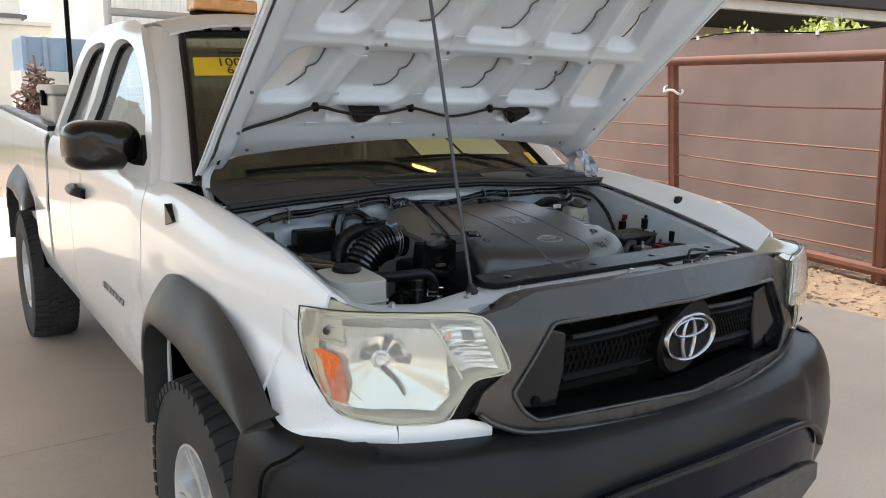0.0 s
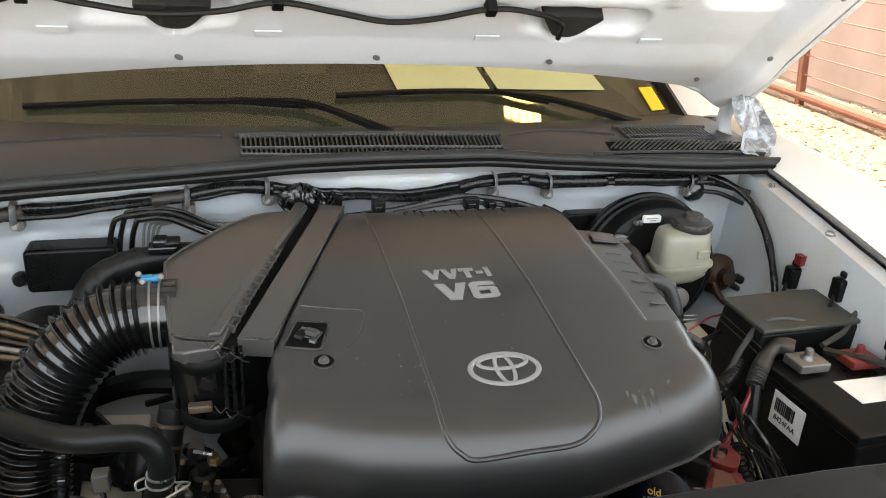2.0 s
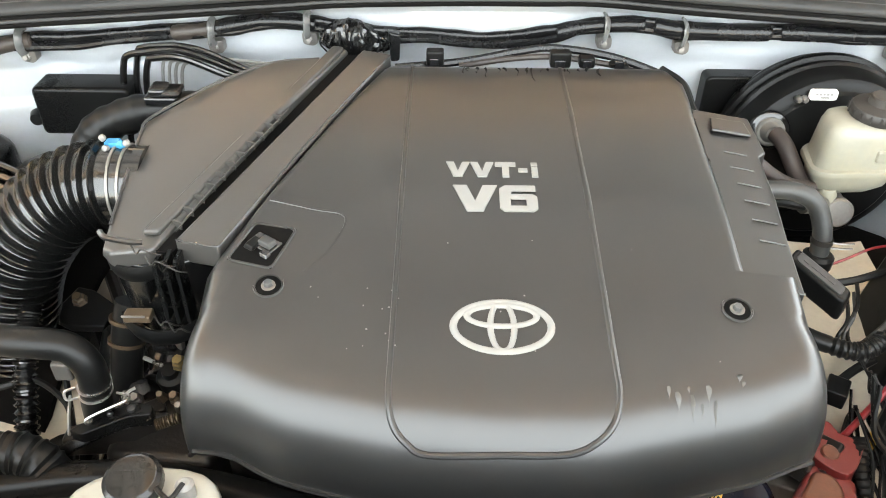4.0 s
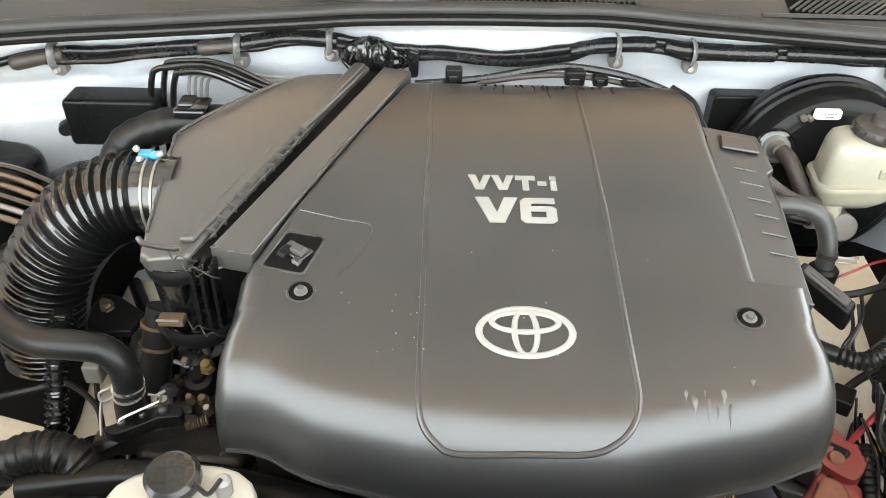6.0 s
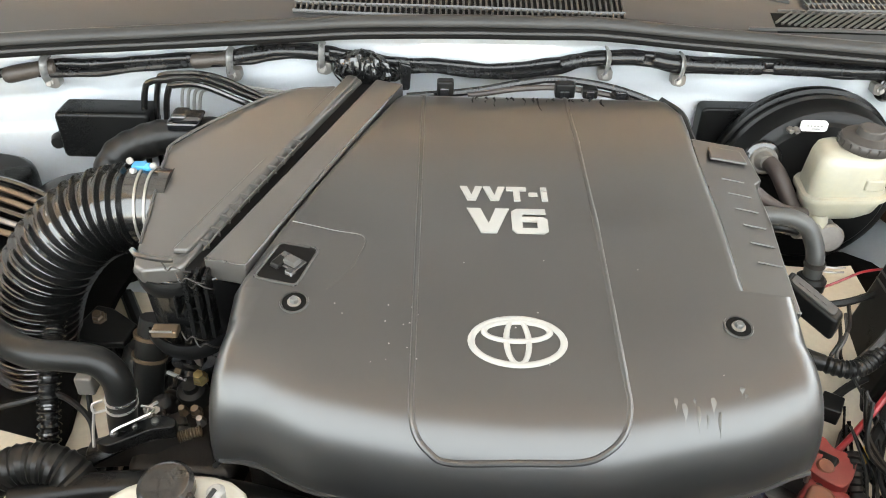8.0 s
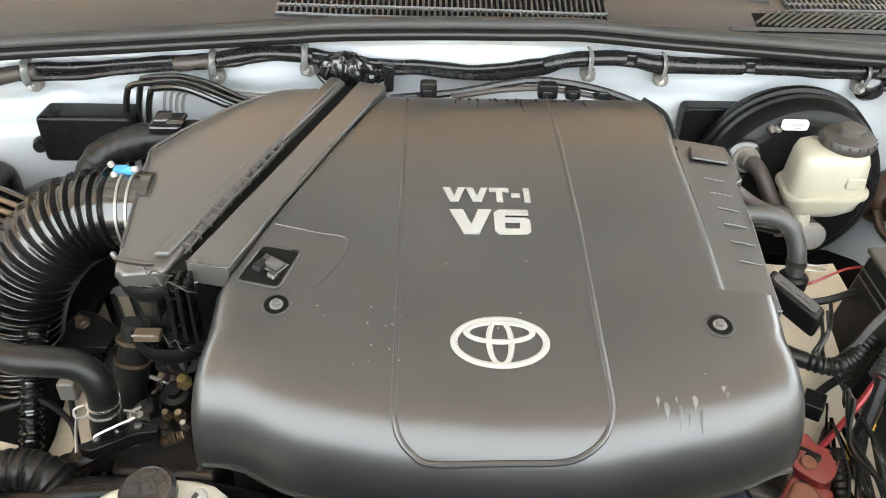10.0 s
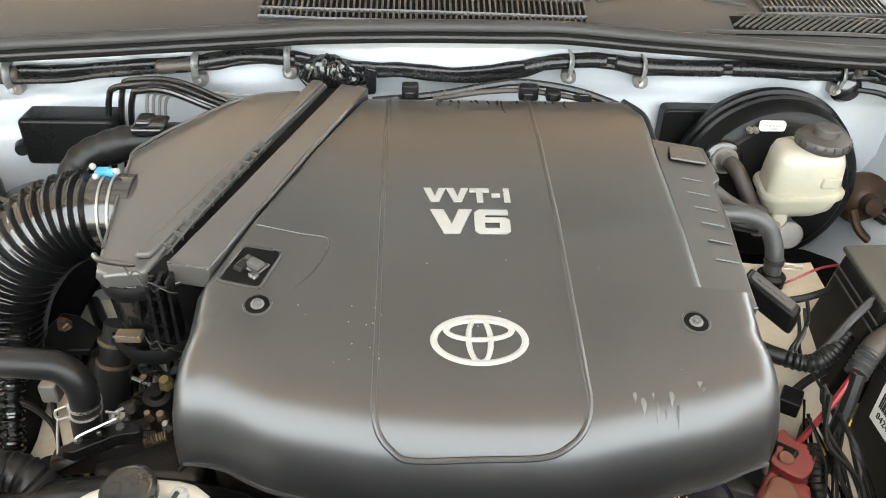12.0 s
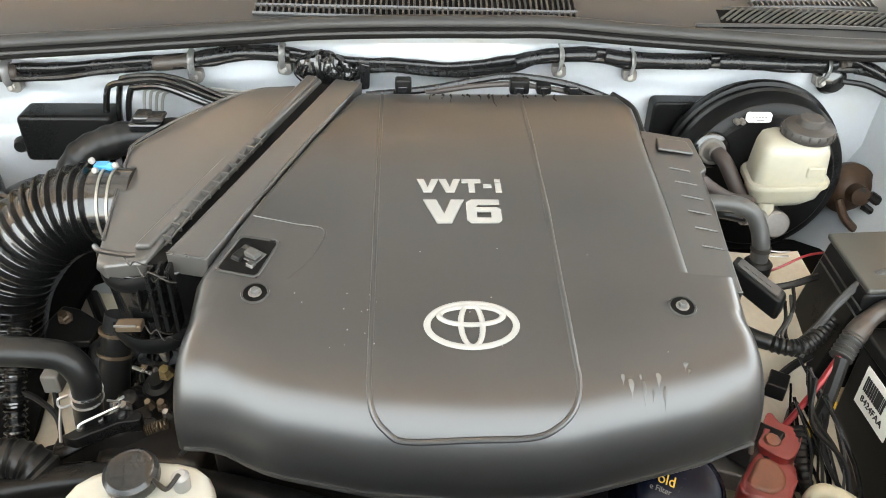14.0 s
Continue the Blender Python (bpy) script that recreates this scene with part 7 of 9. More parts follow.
    for z0, z1, o, i0, i1 in ((1.112, 1.128, 0.004, 1, 6), (1.040, 1.056, 0.006, 2, 7)):
        bm = bmesh.new()
        pts = curve_pts([(x, y - o, 0) for x, y in face[i0:i1]], 5)
        n = len(pts) - 1
        grid(bm, lambda u, v: (pts[round(u * n)].x, pts[round(u * n)].y - 0.002 * math.sin(v * math.pi), z0 + (z1 - z0) * v - 0.010 * math.sin(u * math.pi)), n, 4, 0.003)
        part("body_band", bm, "grille_black", bx)
    for x, z0, z1, w in ((-0.252, 1.062, 1.128, 0.0022), (-0.243, 1.058, 1.130, 0.0022), (-0.234, 1.056, 1.130, 0.002), (-0.264, 1.084, 1.108, 0.0012)):
        bm = bmesh.new()
        box(bm, x - w, x + w, 0.608 + 0.3 * max(0, x + 0.245), 0.63, z0, z1)
        part("body_rib", bm, "black_plastic", bx, bevel=0.001)
    for z in (1.075, 1.092, 1.108):
        bm = bmesh.new()
        box(bm, -0.252, -0.240, 0.612, 0.626, z, z + 0.0025)
        part("body_rib", bm, "black_plastic", bx)
    for x, zz, y in ((-0.258, 1.142, 0.612), (-0.246, 1.132, 0.608), (-0.238, 1.124, 0.610), (-0.252, 1.062, 0.607), (-0.240, 1.054, 0.606)):
        bm = bmesh.new()
        tube(bm, [(x - 0.014, y + 0.006, zz + 0.002), (x - 0.008, y, zz - 0.004), (x - 0.001, y - 0.003, zz + 0.003), (x + 0.006, y - 0.001, zz - 0.003), (x + 0.012, y + 0.004, zz - 0.008)], 0.0008, 5, 5)
        part("wire_clip", bm, "dark_metal", box_)
    bm = bmesh.new()
    box(bm, -0.294, -0.268, 0.606, 0.620, 1.060, 1.068)
    part("sensor", bm, "brass_dull", box_, bevel=0.002)
    bm = bmesh.new()
    box(bm, -0.2935, -0.272, 0.6045, 0.606, 1.0685, 1.070)
    part("sensor_edge", bm, "steel", box_)
    # grey lid edge over the face
    bm = bmesh.new()
    tube(bm, [(-0.302, 0.630, 1.148), (-0.292, 0.619, 1.150), (-0.27, 0.617, 1.147), (-0.262, 0.620, 1.145)], 0.0028, 6, 6)
    part("lid_edge", bm, "cover", box_)
    # ribbed intake hose
    bm = bmesh.new()
    path = [(-0.308, 0.772, 1.106), (-0.350, 0.772, 1.106), (-0.390, 0.770, 1.098), (-0.428, 0.762, 1.074), (-0.462, 0.752, 1.032), (-0.484, 0.745, 0.985), (-0.498, 0.742, 0.93), (-0.506, 0.742, 0.86)]
    line = curve_pts(path, 84)
    n = len(line) - 1
    tube(bm, line, lambda t: 0.0425 + (0.0012 if t < 0.145 else 0.0085 * (0.5 + 0.5 * math.cos((t - 0.155) * 2 * math.pi * 27)) ** 5), 32, 1, raw=True)
    hose = part("intake_hose", bm, "gloss_rubber", truck, "glossy black ribbed air intake hose", sharp=70)
    for t in (0.070, 0.105):
        i = int(t * n)
        p, d = line[i], (line[i + 1] - line[i - 1]).normalized()
        bm = bmesh.new()
        lathe(bm, [(0.0432, -0.0013), (0.0452, -0.0013), (0.0452, 0.0013), (0.0432, 0.0013)], p, d, 40)
        part("clamp", bm, "alloy_dull", hose)
    bm = bmesh.new()
    box(bm, -0.350, -0.336, 0.776, 0.788, 1.148, 1.155)
    lathe(bm, [(0.0040, 0), (0.0048, 0.007), (0.003, 0.008)], (-0.335, 0.778, 1.152), (0.9, -0.3, 0.4), 10)
    part("clamp_screw", bm, "blue", hose, "blue plastic clamp screw", bevel=0.001)
    for p, d in (((-0.351, 0.782, 1.156), (-0.5, -0.2, 1)), ((-0.346, 0.774, 1.150), (-0.3, -0.8, 0.5)), ((-0.328, 0.776, 1.155), (1, -0.2, 0.4))):
        bm = bmesh.new()
        lathe(bm, [(0.0030, 0), (0.0038, 0.002), (0.0033, 0.005), (0.0015, 0.006)], p, d, 12)
        part("screw_tip", bm, "logo_white", hose)


def build_left_bay():
    # black box on the firewall and its stud
    bm = bmesh.new()
    prism(bm, rounded(-0.532, -0.405, 1.048, 1.116, 0.008), lambda x, z: (x, 1.035, z), lambda x, z: (x, 0.985, z))
    b = part("firewall_box", bm, "black_plastic", truck, "black plastic box on the firewall", bevel=0.006)
    bm = bmesh.new()
    lathe(bm, [(0.010, 0), (0.012, 0.01), (0.008, 0.02)], (-0.545, 1.02, 1.062), (0, -1, 0), 14)
    part("stud", bm, "rubber", b)
    # brake lines
    for pts in ([(-0.418, 0.985, 1.03), (-0.416, 1.0, 1.103), (-0.407, 1.0, 1.146), (-0.398, 1.0, 1.156), (-0.381, 1.0, 1.159), (-0.329, 1.003, 1.160), (-0.256, 1.02, 1.122), (-0.18, 1.05, 1.09)],
                [(-0.404, 0.995, 1.03), (-0.402, 1.01, 1.106), (-0.391, 1.01, 1.153), (-0.382, 1.01, 1.162), (-0.355, 1.01, 1.1645), (-0.331, 1.01, 1.164), (-0.303, 1.015, 1.154), (-0.25, 1.03, 1.120), (-0.17, 1.05, 1.08)],
                [(-0.388, 0.99, 1.03), (-0.383, 0.995, 1.113), (-0.374, 0.995, 1.149), (-0.366, 0.995, 1.154), (-0.329, 0.995, 1.154), (-0.274, 1.01, 1.122), (-0.2, 1.04, 1.08)]):
        bm = bmesh.new()
        tube(bm, pts, 0.0042, 9, 7)
        part("brake_line", bm, "gloss_rubber", truck, "bent black brake line")
    for k in range(4):
        bm = bmesh.new()
        tube(bm, [(-0.372 + 0.006 * k, 1.015 + 0.006 * k, 1.06), (-0.366 + 0.006 * k, 1.018 + 0.006 * k, 1.130 - 0.004 * k), (-0.352 + 0.006 * k, 1.02 + 0.006 * k, 1.143 - 0.004 * k), (-0.30, 1.03 + 0.005 * k, 1.140 - 0.004 * k), (-0.22, 1.05, 1.122 - 0.006 * k), (-0.15, 1.06, 1.10 - 0.006 * k)], 0.0022, 7, 6)
        part("brake_line", bm, "clip_grey", truck, "thin grey brake line")
    # breather elbow behind the hose, wound with shiny tape
    bm = bmesh.new()
    tube(bm, [(-0.448, 0.89, 1.03), (-0.436, 0.905, 1.072), (-0.412, 0.915, 1.100), (-0.376, 0.92, 1.114), (-0.334, 0.922, 1.120), (-0.24, 0.930, 1.118)], lambda t: 0.0235 - 0.003 * t + 0.0008 * math.sin(60 * t) + 0.0008 * math.sin(23 * t), 18, 9)
    el = part("breather_elbow", bm, "rubber", truck, "black rubber breather elbow")
    for x0, x1, z0, z1 in ((-0.352, -0.312, 1.134, 1.146), (-0.345, -0.325, 1.146, 1.156), (-0.335, -0.308, 1.146, 1.153)):
        bm = bmesh.new()
        box(bm, x0, x1, 0.90, 0.928, z0, z1)
        part("elbow_clip", bm, "gloss_black", el, bevel=0.004)
    # blocks low on the passenger side: relay box, actuator, lines
    bm = bmesh.new()
    prism(bm, rounded(-0.69, -0.555, 0.80, 0.985, 0.045), lambda x, y: (x, y, 0.88), lambda x, y: (x, y, 1.068 - 0.12 * (x + 0.69)))
    part("relay_box", bm, "black_plastic", truck, bevel=0.012)
    bm = bmesh.new()
    box(bm, -0.60, -0.50, 0.80, 0.90, 0.88, 1.0)
    act = part("brake_actuator", bm, "dark_metal", truck, bevel=0.01)
    for k in range(6):
        bm = bmesh.new()
        tube(bm, [(-0.66 + 0.005 * k, 0.90 - 0.016 * k, 1.072 + 0.004 * (k % 2)), (-0.56, 0.89 - 0.016 * k, 1.066 - 0.003 * k), (-0.47, 0.865 - 0.014 * k, 1.036), (-0.44, 0.88, 0.98)], 0.004, 6, 5)
        part("brake_pipe", bm, ("gloss_rubber", "brass_dull", "brass_dull", "gloss_rubber", "alloy_dull", "brass_dull")[k], act)
    bm = bmesh.new()
    lathe(bm, [(0.05, 0), (0.05, 0.05), (0.03, 0.06), (0, 0.06)], (-0.50, 0.93, 0.98), (0, 0, 1), 18)
    part("canister", bm, "rubber", truck)
    # washer tank: broad flat body, raised rear shelf and cap
    bm = bmesh.new()
    ring = smooth_ring([(-0.675, 0.435), (-0.69, 0.50), (-0.68, 0.560), (-0.625, 0.572), (-0.566, 0.56), (-0.560, 0.50), (-0.564, 0.432), (-0.572, 0.420), (-0.62, 0.422)], 3)
    prism(bm, ring, lambda x, y: (x, y, 0.80), lambda x, y: (x, y, 1.100 + 0.03 * (y - 0.42)))
    tank = part("washer_tank", bm, "tank_pale", truck, "milky white plastic washer tank", bevel=0.010)
    bm = bmesh.new()
    tube(bm, [(x + (0.002 if x > -0.6 else -0.002), y - 0.002, 1.05) for x, y in ring[::2] + ring[:1]], 0.003, 6, 2)
    part("tank_seam", bm, "tank_pale", tank)
    bm = bmesh.new()
    lathe(bm, [(0.034, 0), (0.036, 0.006), (0.032, 0.013), (0.015, 0.016), (0, 0.016)], (-0.612, 0.530, 1.102), (0, 0, 1), 26)
    part("tank_cap", bm, "black_plastic", tank, "dark round tank cap")
    # expansion tank by the cover, with black cap on a strap and white nipple
    bm = bmesh.new()
    prism(bm, smooth_ring([(-0.285, 0.40), (-0.285, 0.445), (-0.24, 0.468), (-0.185, 0.462), (-0.165, 0.43), (-0.175, 0.385), (-0.23, 0.375)], 3), lambda x, y: (x, y, 0.93), lambda x, y: (x, y, 1.035))
    ex = part("expansion_tank", bm, "tank_pale", truck, "milky white expansion tank", bevel=0.01)
    bm = bmesh.new()
    lathe(bm, [(0.021, 0.0), (0.0225, 0.004), (0.0225, 0.013), (0.019, 0.016), (0.0165, 0.0145), (0, 0.0145)], (-0.2325, 0.442, 1.040), (0, -0.15, 1), 30)
    part("filler_cap", bm, "mirror_black", ex, "glossy black filler cap")
    for k in range(7):
        bm = bmesh.new()
        a = -0.010 + 0.0033 * k
        h = 0.0035 * math.sqrt(max(0.1, 1 - (a / 0.0145) ** 2))
        tube(bm, [(-0.2325 + a, 0.446 + h * 0.3 - 0.0022, 1.0550), (-0.2325 + a + 0.001, 0.446 + h, 1.0546)], 0.0006, 4, 1)
        part("cap_mark", bm, "gloss_rubber", ex)
    bm = bmesh.new()
    lathe(bm, [(0.007, 0), (0.0075, 0.014), (0.0045, 0.017), (0, 0.017)], (-0.192, 0.437, 1.036), (0, 0, 1), 14)
    part("nipple", bm, "logo_white", ex)
    bm = bmesh.new()
    tube(bm, [(-0.214, 0.435, 1.05), (-0.205, 0.425, 1.054), (-0.198, 0.423, 1.052), (-0.192, 0.436, 1.053)], 0.0022, 5, 5)
    part("strap", bm, "rubber", ex)
    # upper coolant hose with spring clamp
    bm = bmesh.new()
    tube(bm, [(-0.63, 0.745, 1.02), (-0.583, 0.713, 1.038), (-0.517, 0.67, 1.045), (-0.445, 0.613, 1.050), (-0.405, 0.589, 1.054), (-0.370, 0.584, 1.055), (-0.342, 0.585, 1.049), (-0.327, 0.582, 1.032), (-0.325, 0.580, 1.008), (-0.332, 0.583, 0.975), (-0.340, 0.590, 0.93)], 0.0146, 18, 8)
    h = part("coolant_hose", bm, "rubber", truck, "thick black coolant hose")
    for dz in (0.0, 0.011):
        bm = bmesh.new()
        lathe(bm, [(0.0147, -0.0012), (0.0160, -0.0012), (0.0160, 0.0012), (0.0147, 0.0012)], (-0.3258 - dz * 0.15, 0.5803 + dz * 0.05, 1.006 - dz), (-0.12, 0.05, -1), 26)
        part("spring_clamp", bm, "steel", h)
    bm = bmesh.new()
    tube(bm, [(-0.342, 0.575, 1.006), (-0.351, 0.571, 1.004), (-0.350, 0.568, 0.996), (-0.341, 0.572, 0.995)], 0.0014, 5, 3)
    part("clamp_ear", bm, "steel", h)
    bm = bmesh.new()
    tube(bm, [(-0.293, 0.621, 1.0), (-0.272, 0.611, 1.0)], 0.0022, 5, 2)
    part("clip_strip", bm, "steel", h)
    # pale apron seen between the hoses
    bm = bmesh.new()
    grid(bm, lambda u, v: (-0.66 + 0.29 * u, 0.48 + 0.42 * v, 0.875 + 0.03 * v - 0.03 * u), 8, 8, 0.006)
    part("side_apron", bm, "apron_dirty", truck)
    # curled hose at the front corner
    bm = bmesh.new()
    tube(bm, [(-0.48, 0.49, 0.92), (-0.425, 0.515, 0.968), (-0.385, 0.522, 0.975), (-0.355, 0.515, 0.958), (-0.343, 0.495, 0.91)], lambda t: 0.0195 + 0.0012 * math.cos(t * 140), 14, 14)
    part("ribbed_hose", bm, "rubber", truck, "black ribbed hose bend")
    # second upright hose with clamps, dark pipes, alternator bracket
    bm = bmesh.new()
    tube(bm, [(-0.315, 0.672, 1.03), (-0.322, 0.66, 1.0), (-0.330, 0.645, 0.95), (-0.335, 0.62, 0.88)], 0.0165, 14, 6)
    p = part("bypass_hose", bm, "rubber", truck)
    for z in (1.012, 0.988):
        bm = bmesh.new()
        lathe(bm, [(0.0168, -0.002), (0.019, -0.002), (0.019, 0.002), (0.0168, 0.002)], (-0.3205 - (1.012 - z) * 0.2, 0.665 - (1.012 - z) * 0.3, z), (0.2, 0.35, 1), 22)
        part("spring_clamp", bm, "brass_dull", p)
    bm = bmesh.new()
    tube(bm, [(-0.447, 0.71, 0.99), (-0.447, 0.666, 0.95), (-0.446, 0.618, 0.88), (-0.446, 0.55, 0.80)], lambda t: 0.0118 + 0.0022 * math.cos(t * 200), 12, 40)
    part("wire_conduit", bm, "gloss_rubber", truck)
    bm = bmesh.new()
    prism(bm, [(-0.378, 0.572), (-0.305, 0.578), (-0.275, 0.60), (-0.285, 0.62), (-0.33, 0.603), (-0.378, 0.592)], lambda x, y: (x, y, 0.905), lambda x, y: (x, y, 0.93 + 0.2 * (x + 0.378)))
    br = part("alternator_bracket", bm, "dark_metal", truck, bevel=0.004)
    bm = bmesh.new()
    tube(bm, [(-0.351, 0.587, 0.95), (-0.316, 0.592, 0.96), (-0.314, 0.604, 0.965), (-0.306, 0.611, 0.967)], 0.0018, 5, 2)
    part("bracket_edge", bm, "steel", br)
    for x, y, z, r, m in ((-0.306, 0.607, 0.952, 0.0066, "alloy_dull"), (-0.272, 0.650, 0.962, 0.0078, "brass"), (-0.433, 0.776, 0.938, 0.008, "brass_dull"), (-0.281, 0.611, 0.952, 0.005, "brass_dull"), (-0.268, 0.612, 0.950, 0.006, "brass_dull"), (-0.262, 0.604, 0.944, 0.005, "alloy_dull")):
        bm = bmesh.new()
        lathe(bm, [(r * 1.15, 0), (r * 1.15, 0.002), (r, 0.003), (r, 0.008), (r * 0.7, 0.010), (r * 0.7, 0.014), (0, 0.014)], (x, y, z), (0, -0.4, 1), 6)
        part("bolt", bm, m, br)
    # wire bail over a flat black tensioner bracket
    bm = bmesh.new()
    tube(bm, [(-0.331, 0.553, 0.982), (-0.327, 0.556, 0.986), (-0.302, 0.573, 0.988), (-0.2975, 0.577, 0.988), (-0.299, 0.584, 0.986), (-0.313, 0.589, 0.984)], 0.0014, 6, 4)
    part("wire_bail", bm, "steel", br)
    bm = bmesh.new()
    prism(bm, soft_corners([(-0.354, 0.557), (-0.33, 0.577), (-0.30, 0.592), (-0.279, 0.586), (-0.277, 0.574), (-0.30, 0.572), (-0.338, 0.551)], 0.004, 2), lambda x, y: (x, y, 0.953), lambda x, y: (x, y, 0.966 + 0.06 * (x + 0.354)))
    tb = part("tensioner_bracket", bm, "black_plastic", br, "flat black bracket", bevel=0.002)
    for x, y, r in ((-0.336, 0.566, 0.004), (-0.318, 0.575, 0.003), (-0.299, 0.581, 0.0045)):
        bm = bmesh.new()
        lathe(bm, [(r, 0), (r, 0.003), (r * 0.6, 0.004), (0, 0.004)], (x, y, 0.966 + 0.06 * (x + 0.354)), (0, 0, 1), 10)
        part("rivet", bm, "bolt_dark", tb)
    # threaded fitting, dark arm, bracket plate with white gaps behind
    bm = bmesh.new()
    tube(bm, [(-0.276, 0.574, 0.955), (-0.266, 0.577, 0.957), (-0.254, 0.581, 0.958)], lambda t: 0.0055 + 0.0009 * math.cos(t * 60), 10, 16)
    part("threaded_fitting", bm, "brass_dull", br)
    bm = bmesh.new()
    tube(bm, [(-0.362, 0.548, 0.945), (-0.33, 0.566, 0.952), (-0.295, 0.582, 0.955), (-0.27, 0.588, 0.95)], 0.006, 8, 5, flat=0.5)
    part("arm", bm, "black_plastic", br)
    bm = bmesh.new()
    prism(bm, [(-0.462, 0.752), (-0.448, 0.806), (-0.425, 0.800), (-0.385, 0.770), (-0.39, 0.735), (-0.43, 0.735)], lambda x, y: (x, y, 0.925), lambda x, y: (x, y, 0.936))
    part("bracket_plate", bm, "black_plastic", br, bevel=0.003)
    bm = bmesh.new()
    tube(bm, [(-0.375, 0.61, 0.955), (-0.369, 0.588, 0.95), (-0.362, 0.568, 0.945)], 0.0016, 5, 4)
    part("lead_tie", bm, "steel", br)
    for (x, y, z), d, r, m in (((-0.355, 0.70, 0.94), (0.3, 0.4, 1), 0.024, "black_plastic"), ((-0.30, 0.70, 0.92), (0.1, 0.3, 1), 0.03, "gloss_black"), ((-0.285, 0.655, 0.93), (0.0, -0.3, 1), 0.018, "rubber"), ((-0.315, 0.63, 0.925), (0.2, -0.2, 1), 0.022, "gloss_black"), ((-0.40, 0.60, 0.86), (0.0, -0.2, 1), 0.03, "black_plastic")):
        bm = bmesh.new()
        lathe(bm, [(r * 0.95, -0.03), (r, -0.02), (r, 0.012), (r * 0.85, 0.018), (r * 0.5, 0.02), (r * 0.45, 0.028), (0, 0.028)], (x, y, z), d, 20)
        part("pump_part", bm, m, br)
    bm = bmesh.new()
    prism(bm, [(-0.305, 0.70), (-0.285, 0.69), (-0.285, 0.715), (-0.30, 0.722)], lambda x, y: (x, y, 0.935), lambda x, y: (x, y, 0.952))
    part("grey_lug", bm, "alloy_dull", br, bevel=0.003)
    bm = bmesh.new()
    box(bm, -0.412, -0.392, 0.648, 0.668, 0.935, 0.96)
    part("plug_connector", bm, "grey_plastic", truck, bevel=0.003)
    bm = bmesh.new()
    tube(bm, [(-0.52, 0.63, 0.925), (-0.471, 0.643, 0.93), (-0.436, 0.652, 0.932), (-0.397, 0.629, 0.925), (-0.384, 0.608, 0.91), (-0.375, 0.58, 0.89)], 0.0036, 6, 6)
    tube(bm, [(-0.402, 0.655, 0.94), (-0.395, 0.63, 0.91), (-0.385, 0.60, 0.88)], 0.0035, 6, 6)
    part("wire", bm, "rubber", truck)


def build_right_bay():
    # brake booster: deep black pan, rolled seam, stepped face
    bm = bmesh.new()
    c, ax = Vector((0.509, 1.074, 1.018)), Vector((0, -1, 0.05)).normalized()
    lathe(bm, [(0.10, 0.0), (0.120, 0.006), (0.126, 0.018), (0.126, 0.030), (0.1325, 0.034), (0.1335, 0.040), (0.1325, 0.046), (0.127, 0.048), (0.1265, 0.056), (0.130, 0.058), (0.130, 0.062), (0.126, 0.065), (0.124, 0.082), (0.119, 0.094), (0.112, 0.099), (0.105, 0.1005), (0.101, 0.1045), (0.095, 0.1055), (0.07, 0.108), (0.05, 0.112), (0.045, 0.122), (0, 0.122)], c, ax, 64)
    b = part("brake_booster", bm, "black_plastic", truck, "glossy black round brake booster", sharp=25)
    bm = bmesh.new()
    prism(bm, rounded(0.36, 0.46, 1.0, 1.108, 0.008), lambda x, z: (x, 1.092, z), lambda x, z: (x, 1.062, z))
    part("booster_plate", bm, "black_plastic", b, bevel=0.004)
    bm = bmesh.new()
    prism(bm, rounded(0.460, 0.494, 1.1215, 1.1345, 0.003), lambda x, z: (x, 0.972, z), lambda x, z: (x, 0.966, z - 0.0))
    lab = part("label", bm, "paper", b, "small white printed label")
    bm = bmesh.new()
    for k in range(5):
        box(bm, 0.466 + 0.0045 * k, 0.469 + 0.0045 * k, 0.9652, 0.9658, 1.1285, 1.1305)
    box(bm, 0.473, 0.484, 0.9652, 0.9658, 1.1245, 1.126)
    part("print", bm, "clip_grey", lab)
    for x, z in ((0.448, 1.121), (0.456, 1.121)):
        bm = bmesh.new()
        lathe(bm, [(0.0042, 0), (0.0042, 0.008), (0.003, 0.010), (0, 0.010)], (x, 0.974, z), (0, -1, 0), 6)
        part("stud", bm, "alloy_dull", b)
    bm = bmesh.new()
    tube(bm, [(0.492, 0.97, 1.012), (0.488, 0.91, 1.018), (0.485, 0.868, 1.022)], 0.0165, 16, 4)
    lathe(bm, [(0.0165, -0.004), (0.0185, 0), (0.0185, 0.010), (0.016, 0.0125), (0, 0.0125)], (0.485, 0.868, 1.022), (-0.1, -1, 0.25), 22)
    mc = part("master_cylinder", bm, "alloy_dull", b)
    for q in (0.918, 0.885):
        bm = bmesh.new()
        lathe(bm, [(0.008, 0), (0.008, 0.012), (0.006, 0.013), (0.006, 0.02), (0, 0.02)], (0.472, q, 1.014), (-1, -0.2, 0.15), 6)
        part("union", bm, "steel", mc)
    # check valve in its rubber, vacuum hose, second hose with clamps
    bm = bmesh.new()
    lathe(bm, [(0.0175, 0), (0.0190, 0.004), (0.0185, 0.010), (0.0165, 0.012), (0.0135, 0.0115), (0.011, 0.016), (0.009, 0.028)], (0.421, 0.968, 1.077), (-0.15, -1, 0.35), 24)
    part("check_valve", bm, "grey_plastic", b)
    bm = bmesh.new()
    lathe(bm, [(0.024, 0), (0.026, 0.004), (0.024, 0.008), (0.019, 0.010)], (0.421, 0.970, 1.077), (-0.15, -1, 0.35), 28)
    part("valve_grommet", bm, "gloss_rubber", b)
    bm = bmesh.new()
